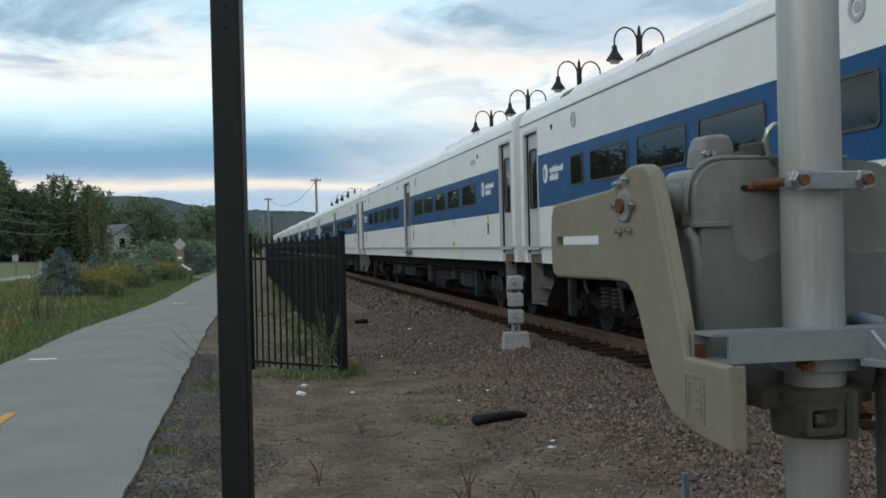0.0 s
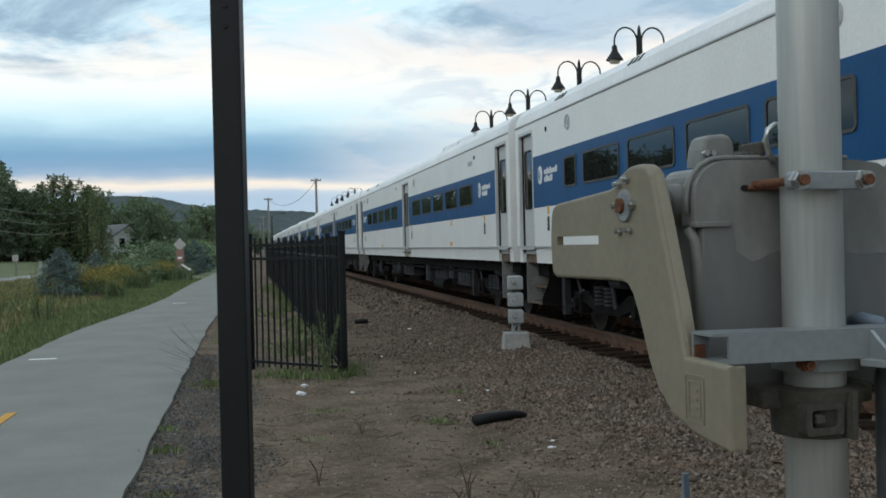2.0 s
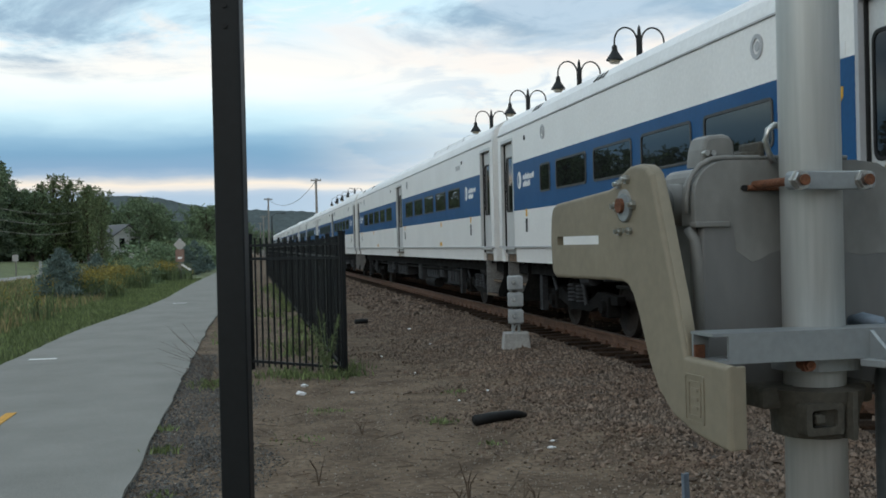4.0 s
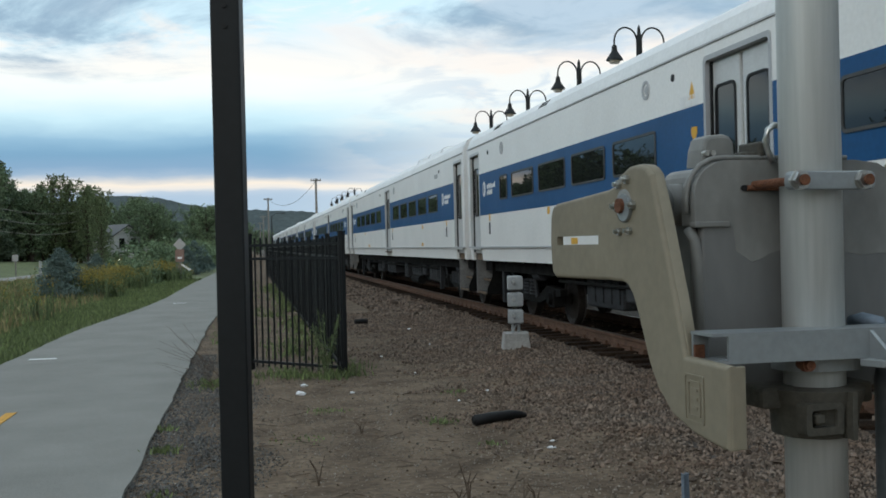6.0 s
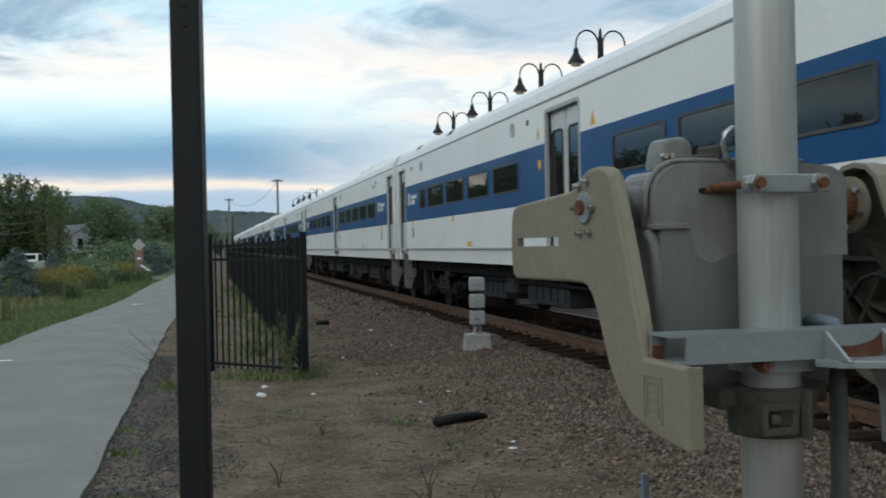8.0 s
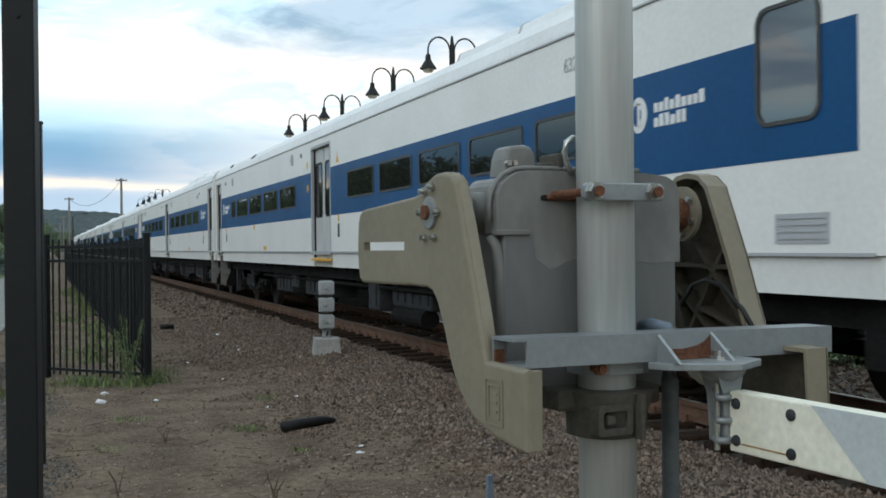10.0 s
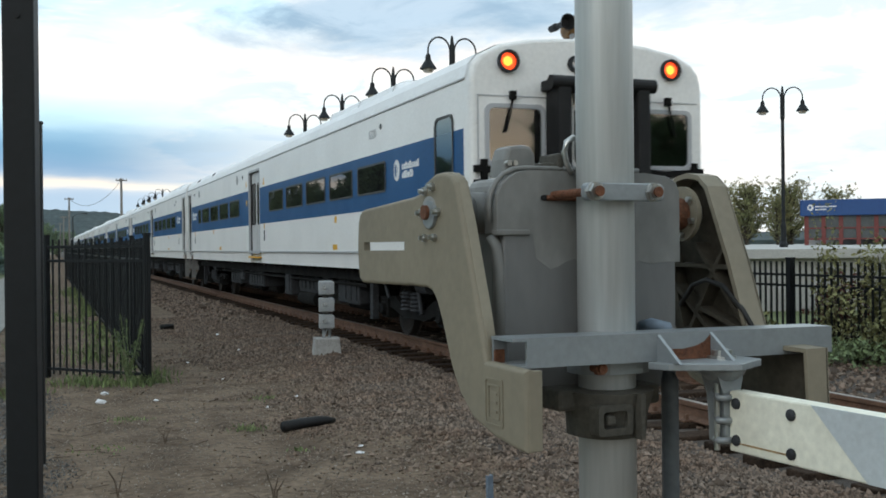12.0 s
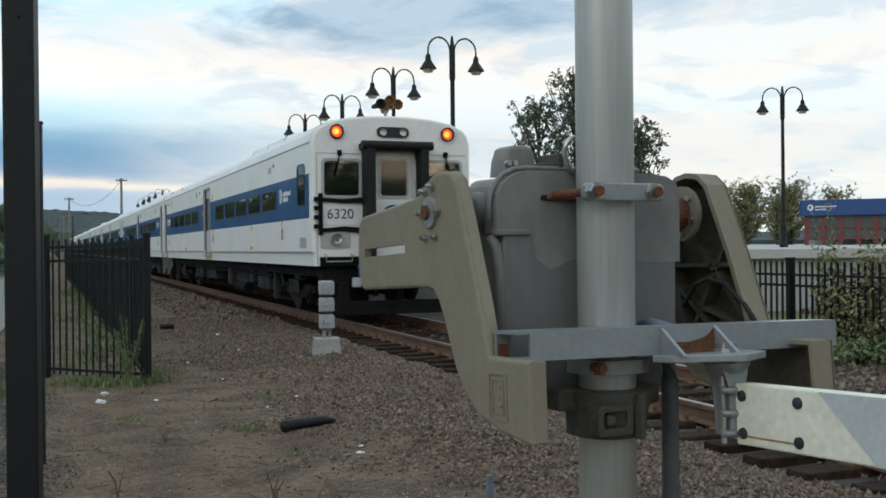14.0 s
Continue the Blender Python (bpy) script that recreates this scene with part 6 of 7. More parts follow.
def street_lamp(x, y, z, h, first=None, turn=0.0):
    m = pose(x, y, z, 0, 0, turn)
    if first:
        return copy_thing(first, m)
    t = empty("street_lamp", m, "black twin-arm gooseneck lamp post on the platform", "street lamp", "platform lamps")
    bm = bmesh.new()
    lathe(bm, [(0.14, 0), (0.14, 0.1), (0.09, 0.2), (0.085, 0.75), (0.06, 0.85), (0.055, h - 1.1), (0.075, h - 1.05), (0.075, h - 0.35), (0.05, h - 0.2), (0.035, h - 0.05), (0.012, h + 0.02)], 14)
    part("pole", bm, BLACKP, t)
    for s in (-1, 1):
        bm = bmesh.new()
        pts = []
        for i in range(15):
            a = radians(180 - 180 * i / 14)
            pts.append((s * (0.345 + 0.29 * math.cos(a)), 0, h - 0.38 + 0.34 * math.sin(a)))
        pts = [(s * 0.05, 0, h - 0.72)] + pts + [(s * 0.635, 0, h - 0.52)]
        sweep(bm, pts, 0.022, 8)
        arm = part("arm", bm, BLACKP, t, smooth=True)
        bm = bmesh.new()
        lathe(bm, [(0.03, h - 0.46), (0.062, h - 0.50), (0.072, h - 0.61), (0.095, h - 0.65), (0.20, h - 0.81), (0.21, h - 0.84), (0.19, h - 0.84), (0.09, h - 0.74)], 18, Matrix.Translation((s * 0.635, 0, 0)))
        sh = part("shade", bm, BLACKP, arm, "black bell-shaped lamp shade")
        bm = bmesh.new()
        lathe(bm, [(0.13, h - 0.83), (0.135, h - 0.88), (0.10, h - 0.92), (0.04, h - 0.93)], 14, Matrix.Translation((s * 0.635, 0, 0)))
        part("lens", bm, LAMPGLASS, sh, "unlit pale glass lens")
    return t


LAMPGLASS = mat("lamp_glass", (0.40, 0.35, 0.28), 0.3, vary=0.05, bump=0.0)


def station():
    platform()
    h = 5.35
    l0 = street_lamp(9.5, 24.5, 1.50, h)
    for y in (29.25, 34.9, 40.4, 94.0, 100.0, 106.0, 112.0):
        street_lamp(9.5, y, 1.50, h, l0)
    tagged(street_lamp(23.0, 29.0, 1.50, 5.3, l0, -34), "black twin-arm gooseneck lamp post beside the shelter")
    # shelter
    t = empty("platform_shelter", pose(39.5, 48.2, 1.50, 0, 0, -44), "red-framed glazed platform shelter with a blue fascia", "shelter")
    bm = bmesh.new()
    box(bm, -0.1, 9, -0.25, 3.2, 1.62, 2.50, bev=0.03)
    f = part("fascia", bm, SHELTERB, t, "deep blue roof fascia")
    bm = bmesh.new()
    ring(bm, [(0.45 + 0.16 * math.cos(a), 2.08 + 0.17 * math.sin(a)) for a in np.linspace(0, 6.283, 20, endpoint=False)], [(0.42 + 0.08 * math.cos(a), 2.08 + 0.10 * math.sin(a)) for a in np.linspace(0, 6.283, 20, endpoint=False)], -0.262, -0.255, "y")
    for z, w in ((2.13, 1.5), (1.97, 0.9)):
        for k in range(int(w / 0.13)):
            box(bm, 0.70 + 0.10 * k, 0.78 + 0.10 * k, -0.262, -0.255, z - 0.04, z + 0.03)
    part("fascia_lettering", bm, DECALW, f, "white emblem and bars of lettering")
    for k in range(9):
        bm = bmesh.new()
        box(bm, 0.1 + 0.9 * k, 0.32 + 0.9 * k, 0.0, 0.2, 0, 1.62)
        part("post", bm, SHELTERR, t, "dark red steel post")
        bm = bmesh.new()
        box(bm, 0.32 + 0.9 * k, 1.0 + 0.9 * k, 0.08, 0.10, 0.35, 1.62)
        part("pane", bm, SHELTERG, t)
    for z in (0.30, 0.9):
        bm = bmesh.new()
        box(bm, 0.1, 8.2, 0.02, 0.18, z, z + 0.08)
        part("rail_bar", bm, SHELTERR, t)
    bm = bmesh.new()
    box(bm, 0, 8.9, 2.9, 3.0, 0, 1.62)
    part("back_wall", bm, SIGNW, t)
    # lamp head and far car-park lamp
    t = empty("area_lamp", pose(27.6, 26.5, 1.50), "grey box-head car park lamp on a pole", "street lamp")
    bm = bmesh.new()
    tube(bm, (0, 0, 0), (0, 0, 4.0), 0.06)
    part("pole", bm, UNDERG, t)
    bm = bmesh.new()
    box(bm, -1.0, 0.05, -0.15, 0.15, 3.28, 3.42, bev=0.03)
    part("lamp_head", bm, UNDERG, t)
    t = empty("area_lamp", pose(49.5, 70.0, 1.50), "thin dark lamp pole behind the platform", "street lamp")
    bm = bmesh.new()
    tube(bm, (0, 0, 0), (0, 0, 3.0), 0.09)
    box(bm, -0.5, 0.5, -0.1, 0.1, 2.9, 3.0)
    part("pole", bm, UNDERG, t)
    # parked cars far behind
    for x, y, mtl in ((62.0, 98.0, CARWHITE), (66.0, 98.0, CLEARLAMP)):
        c = road_car(mtl, False)
        c.matrix_basis = pose(x, y, 1.50, 0, 0, 80)
        tagged(c, "parked car beyond the platform", "car")


SHELTERG = mat("shelter_glass", (0.12, 0.13, 0.13), 0.1, vary=0.1, bump=0.0)


# ---------- vehicles on the road ----------


def road_car(paint, lit):
    t = empty("car", Matrix.Identity(4), "small maroon car with lit headlights on the road", "car")
    bm = bmesh.new()
    prism(bm, [(-2.2, 0.35), (2.2, 0.35), (2.28, 0.6), (2.15, 0.82), (1.2, 0.95), (0.5, 1.42), (-1.0, 1.45), (-1.8, 1.0), (-2.2, 0.95), (-2.28, 0.6)], -0.88, 0.88, "x", bev=0.08)
    body = part("body", bm, paint, t)
    bm = bmesh.new()
    prism(bm, [(1.12, 0.98), (0.48, 1.38), (-0.95, 1.40), (-1.6, 1.02)], -0.89, 0.89, "x")
    part("window_glass", bm, GLASSD, body)
    bm = bmesh.new()
    prism(bm, [(-0.72, 1.0), (0.72, 1.0), (0.6, 1.36), (-0.6, 1.36)], 0.55, 0.95, "y")
    part("windscreen", bm, GLASSD, body)
    for x in (-0.78, 0.78):
        for y in (-1.35, 1.4):
            bm = bmesh.new()
            lathe(bm, [(0.32, -0.1), (0.33, 0.0), (0.32, 0.1)], 16, Matrix.Translation((x, y, 0.33)) @ Matrix.Rotation(radians(90), 4, "Y"))
            part("wheel", bm, RUBBER, t)
    for x in (-0.62, 0.62):
        bm = bmesh.new()
        lathe(bm, [(0.15, 0), (0.12, 0.05)], 12, Matrix.Translation((x, 2.24, 0.70)) @ Matrix.Rotation(radians(-90), 4, "X"))
        part("headlight", bm, HEADL if lit else CLEARLAMP, t, "glowing headlight" if lit else "")
    return t


def pickup_truck():
    t = empty("pickup_truck", Matrix.Identity(4), "white crew-cab pickup truck driving on the road", "truck")
    bm = bmesh.new()
    prism(bm, [(-2.9, 0.55), (2.85, 0.55), (2.95, 0.8), (2.85, 1.15), (1.4, 1.22), (0.75, 1.82), (-0.75, 1.85), (-0.95, 1.22), (-2.9, 1.22)], -0.98, 0.98, "x", bev=0.06)
    body = part("body", bm, CARWHITE, t)
    bm = bmesh.new()
    prism(bm, [(1.22, 1.26), (0.70, 1.74), (-0.68, 1.77), (-0.80, 1.26)], -0.987, 0.987, "x")
    part("window_glass", bm, GLASSD, body)
    bm = bmesh.new()
    box(bm, -0.8, 0.8, -0.90, -0.76, 1.30, 1.72)
    part("rear_glass", bm, GLASSD, body)
    bm = bmesh.new()
    box(bm, -0.95, 0.95, -3.02, -2.88, 0.50, 0.68, bev=0.02)
    part("bumper", bm, CLEARLAMP, t)
    bm = bmesh.new()
    box(bm, -0.80, 0.80, -2.91, -2.895, 0.72, 1.0)
    part("tailgate_panel", bm, DECALG, t)
    for x in (-0.9, 0.9):
        bm = bmesh.new()
        box(bm, x - 0.07, x + 0.07, -2.92, -2.85, 0.80, 1.15)
        part("tail_light", bm, TAIL, t)
        for y in (-1.8, 1.95):
            bm = bmesh.new()
            lathe(bm, [(0.38, -0.12), (0.40, 0.0), (0.38, 0.12)], 18, Matrix.Translation((x * 0.95, y, 0.40)) @ Matrix.Rotation(radians(90), 4, "Y"))
            part("wheel", bm, RUBBER, t)
    return t


# ---------- trees and plants ----------


def leafy(name, h, w, material, seed, n=2600, leaf=0.22, trunk=0.25, low=0.18, label="", m=None, up=0.8, full=0.5):
    """Tapered trunk with rising limbs and twigs, and many small leaves strewn along them."""
    rng = np.random.default_rng(seed)
    t = empty(name, m or Matrix.Identity(4), label, "tree")
    bm = bmesh.new()
    top = np.array([rng.uniform(-0.06, 0.06) * w, rng.uniform(-0.06, 0.06) * w, h * 0.97])
    sweep(bm, [(0, 0, -0.1), (0.02 * w, 0, h * 0.25), (top[0] * 0.6, top[1] * 0.6, h * 0.6), tuple(top)], [trunk, trunk * 0.75, trunk * 0.4, 0.02], 8)
    nl = int(26 + 2.5 * h)
    pts, sz = [], []
    for k in range(nl):
        f = (k + rng.uniform(0, 1)) / nl
        a = 2.4 * k + rng.uniform(-0.5, 0.5)
        reach = w * 0.5 * (math.sin(math.pi * (0.16 + 0.80 * f)) ** full) * rng.uniform(0.55, 1.12) * (1.0 if f < 0.8 else 0.75)
        z0 = h * (low + (0.86 - low) * f) - 0.25 * reach * up
        z0 = max(0.06 * h, z0)
        z1 = min(h * rng.uniform(0.94, 1.02), z0 + reach * up * rng.uniform(0.8, 1.5) + 0.05 * h)
        p0 = top * (z0 / h) * np.array([1, 1, 0]) + np.array([0, 0, z0])
        p2 = np.array([reach * math.cos(a), reach * math.sin(a), z1])
        p1 = p0 * 0.45 + p2 * 0.55 - np.array([0, 0, 0.06 * reach])
        sweep(bm, [tuple(p0), tuple(p1), tuple(p2)], [trunk * 0.28, trunk * 0.16, 0.012], 5)
        q = max(8, int(n * (reach + 0.15 * w) / (nl * 0.52 * w)))
        # twigs part from the limb, leaves sit on the twigs
        tw = max(3, q // 16)
        u = rng.uniform(0.22, 1.05, tw)[:, None]
        base = p0 * (1 - u) ** 2 + 2 * p1 * u * (1 - u) + p2 * u * u
        tips = base + rng.normal(size=(tw, 3)) * np.array([0.085, 0.085, 0.06]) * (w * 0.65 + h * 0.12)
        pick = rng.integers(0, tw, q)
        v = rng.uniform(0.2, 1.1, q)[:, None]
        pts.append(base[pick] * (1 - v) + tips[pick] * v + rng.normal(size=(q, 3)) * leaf * 0.7)
        sz.append(leaf * rng.uniform(0.55, 1.35, q))
    part("trunk", bm, BARK, t)
    pts = np.concatenate(pts)
    pts[:, 2] = np.maximum(pts[:, 2], 0.05)
    cards("crown", pts, np.concatenate(sz), material, t, rng, flat=0.3)
    return t


def conifer(name, h, w, material, seed, label, n=3500, leaf=0.16, m=None, ragged=0.25):
    rng = np.random.default_rng(seed)
    t = empty(name, m or Matrix.Identity(4), label, "tree")
    bm = bmesh.new()
    tube(bm, (0, 0, -0.1), (0, 0, h * 0.97), 0.05 * w + 0.03, 0.01, 8)
    pts, sz = [], []
    nb = int(34 + 6 * h)
    for k in range(nb):
        f = k / nb
        z = h * (0.03 + 0.95 * f)
        L = w * 0.5 * (1 - f) ** 0.9 * rng.uniform(1 - ragged, 1 + ragged) + 0.06
        a = k * 2.4 + rng.uniform(-0.4, 0.4)
        if L > 0.4:
            tube(bm, (0, 0, z), (L * 0.8 * math.cos(a), L * 0.8 * math.sin(a), z + L * 0.15), 0.012 + 0.01 * L, 0.004, 4)
        q = max(12, int(n * L / (nb * w * 0.25)))
        u = rng.uniform(0.1, 1, q) ** 0.7
        sp = rng.normal(0, 1, (q, 3)) * (0.15 * L + 0.03)
        sp[:, 2] *= 0.55
        p = np.stack([u * L * math.cos(a), u * L * math.sin(a), z + u * L * 0.18], 1) + sp
        pts.append(p)
        sz.append(rng.uniform(0.6, 1.3, q) * leaf)
    part("trunk", bm, BARK, t)
    cards("crown", np.concatenate(pts), np.concatenate(sz), material, t, rng, flat=0.2, aspect=1.3)
    return t


def at(px, dist, lat=None):
    """Plan place from bearing (tangent right of the first view) and distance ahead of the first view."""
    a = radians(TRACK)
    x, y = px * dist, dist
    return x * math.cos(a) + y * math.sin(a), -x * math.sin(a) + y * math.cos(a)


def woods():
    rng = random.Random(21)
    kinds = [leafy("tree", 9.5, 6.0, LEAFD, 1, label="tall dark green broadleaf tree in a wood", n=15000, leaf=0.105, low=0.08), leafy("tree", 11.0, 3.6, LEAFM, 2, label="tall slender green broadleaf tree in a wood", n=12000, leaf=0.10, low=0.10, up=1.8, full=0.8, trunk=0.16),
             leafy("tree", 8.0, 6.6, LEAFD, 3, label="broad dark green tree in a wood", n=15000, leaf=0.105, low=0.05, up=0.6), conifer("pine_tree", 10.5, 4.5, PINE, 4, "dark pine tree at the meadow's edge", n=11000, leaf=0.13),
             leafy("tree", 6.0, 5.2, LEAFM, 5, label="small green tree at the wood's edge", n=9000, leaf=0.105, low=0.03, up=0.7)]
    # bearing, distance, kind, height scale
    spots = [(-0.425, 105, 3, 1.05), (-0.4145, 108, 3, 1.02), (-0.4045, 112, 3, 0.85), (-0.398, 112, 0, 0.85), (-0.388, 108, 2, 0.95), (-0.378, 112, 1, 0.78), (-0.366, 110, 1, 0.88), (-0.352, 112, 1, 0.86), (-0.342, 118, 2, 0.8),
             (-0.335, 110, 1, 0.80), (-0.322, 114, 1, 0.82), (-0.312, 168, 0, 0.8), (-0.30, 170, 2, 0.95), (-0.284, 154, 0, 1.05), (-0.276, 148, 2, 1.12), (-0.266, 155, 0, 0.95), (-0.255, 150, 2, 0.8), (-0.245, 170, 4, 0.55),
             (-0.232, 120, 0, 0.72), (-0.222, 118, 2, 0.85), (-0.213, 125, 0, 0.75), (-0.20, 140, 4, 0.9), (-0.37, 112, 4, 0.7), (-0.355, 114, 4, 0.7), (-0.345, 116, 4, 0.7), (-0.392, 110, 4, 0.7), (-0.41, 108, 4, 0.8), (-0.43, 105, 0, 1.0),
             (-0.3205, 124, 4, 0.40), (-0.309, 140, 4, 0.30), (-0.299, 138, 4, 0.32), (-0.316, 141, 4, 0.28), (-0.262, 140, 4, 0.55), (-0.250, 138, 4, 0.42), (-0.195, 200, 2, 0.8), (-0.185, 230, 0, 0.8), (-0.175, 260, 2, 0.8), (-0.165, 280, 0, 0.7), (-0.45, 100, 0, 1.1), (-0.47, 95, 3, 1.1), (-0.49, 100, 2, 1.1)] + [(-0.44 - 0.021 * q, 98 + 6 * (q % 2), (0, 2)[q % 2], 1.12) for q in range(12)]
    used = set()
    for b, d, k, s in spots:
        if b < -0.33 and d < 125:
            d, s = d + 26, s * 1.22
        x, y = at(b, d)
        m = pose(x, y, ground_z(x, y) - 0.1, 0, 0, rng.uniform(0, 360)) @ Matrix.Scale(1, 4)
        src = kinds[k]
        if k not in used:
            used.add(k)
            src.matrix_basis = m
            src.scale = (s, s, s)
        else:
            c = copy_thing(src, m)
            c.scale = (s * rng.uniform(0.9, 1.1), s * rng.uniform(0.9, 1.1), s)
    # the wood's edge beyond the road, beside the camera: it shows as a dark line in the train's windows
    for i in range(26):
        y = -14 + 4.1 * i + rng.uniform(-1, 1)
        x = min(road_x(y) - 9.5, -0.30 * y - 8.0) - rng.uniform(0, 4)
        s = rng.uniform(0.72, 1.05)
        c = copy_thing(kinds[(0, 2, 1, 4, 2)[i % 5]], pose(x, y, ground_z(x, y) - 0.1, 0, 0, rng.uniform(0, 360)))
        c.scale = (s * 1.1, s * 1.1, s)
    for i in range(26):
        x, y = -8 + 2.6 * i + rng.uniform(-0.6, 0.6), -36 - rng.uniform(0, 4)
        k = (0, 2, 2, 0, 2)[i % 5]
        s = (8.8 if x < 23 else 7.3 if x < 31 else 10.6) * rng.uniform(0.96, 1.04) / (9.5, 11, 8.0)[k]
        c = copy_thing(kinds[k], pose(x, y, ground_z(x, y) - 0.1, 0, 0, rng.uniform(0, 360)))
        c.scale = (s * 1.15, s * 1.15, s)
    # a second row deeper in the wood
    for i in range(16):
        b, d = -0.47 + 0.0125 * i + rng.uniform(-0.003, 0.003), rng.uniform(168, 186)
        x, y = at(b, d)
        k = (0, 2, 0, 1)[i % 4]
        s = rng.uniform(0.95, 1.2)
        c = copy_thing(kinds[k], pose(x, y, ground_z(x, y) - 0.1, 0, 0, rng.uniform(0, 360)))
        c.scale = (s * 1.2, s * 1.2, s)
    # undergrowth that closes the wood
    pts, sz = [], []
    r = np.random.default_rng(5)
    for k in range(260):
        b, d = rng.uniform(-0.5, -0.235), rng.uniform(138, 182)
        if -0.342 < b < -0.293 and d < 156:
            continue
        x, y = at(b, d)
        z = ground_z(x, y)
        q = 90
        p = r.normal(size=(q, 3)) * np.array([1.5, 1.5, 1.0]) + np.array([x, y, z + 1.3])
        pts.append(p)
        sz.append(r.uniform(0.2, 0.45, q))
    tagged(cards("undergrowth", np.concatenate(pts), np.concatenate(sz), LEAFD, None, r), "dark green undergrowth below the trees", "bushes", kind="stuff")
    # far wood behind the platform and along the right
    rk = [leafy("tree", 8.5, 6.4, LEAFA, 8, label="green and yellowing tree beyond the station", n=13000, leaf=0.10, low=0.04, up=0.9), leafy("tree", 7.0, 5.8, LEAFA, 9, label="green tree beyond the station", n=11000, leaf=0.10, low=0.04)]
    used = set()
    for x, y, k, s in ((50.6, 68.2, 0, 0.58), (52.0, 70.0, 0, 0.58), (54.4, 68.0, 0, 0.52), (51.8, 66.0, 0, 0.46), (53.4, 66.4, 0, 0.60), (55.6, 64.2, 0, 0.52), (57.2, 63.0, 1, 0.50), (48.6, 69.5, 1, 0.36), (46.5, 71, 1, 0.33), (43, 72, 1, 0.30), (37, 72, 1, 0.30), (33, 76, 1, 0.30), (29, 84, 1, 0.30), (63, 72, 1, 0.55), (46, 90, 1, 0.50), (60, 92, 1, 0.50)):
        m = pose(x, y, 1.4 if y < 209 else 0, 0, 0, rng.uniform(0, 360))
        if k not in used:
            used.add(k)
            rk[k].matrix_basis, rk[k].scale = m, (s, s, s)
        else:
            c = copy_thing(rk[k], m)
            c.scale = (s, s, s)
    q = 26000
    p = np.stack([r.uniform(26, 56, q), r.uniform(76, 84, q), 1.4 + 3.3 * r.uniform(0, 1, q) ** 0.8 * (0.75 + 0.25 * np.sin(r.uniform(0, 6.28, q)))], 1)
    p[:, 2] -= 0.9 * (np.sin(p[:, 0] * 0.9) + np.sin(p[:, 0] * 2.3 + 1)) * 0.35
    tagged(cards("far_wood", p, r.uniform(0.12, 0.3, q), LEAFA, None, r), "olive and yellowing wood beyond the platform", "woods", kind="stuff")
    for x, y, h, w, seed, lab in ((17.35, 36.1, 5.8, 2.5, 31, "dark green tree rising behind the platform"), (18.65, 35.5, 7.1, 2.9, 33, "tall dark green tree with rising limbs behind the platform"), (20.7, 34.3, 5.0, 2.5, 35, "small dark green tree behind the platform")):
        leafy("tree", h, w, LEAFK, seed, n=7500, leaf=0.062, low=0.1, up=1.5, full=0.7, trunk=0.11, label=lab, m=pose(x, y, 1.5))


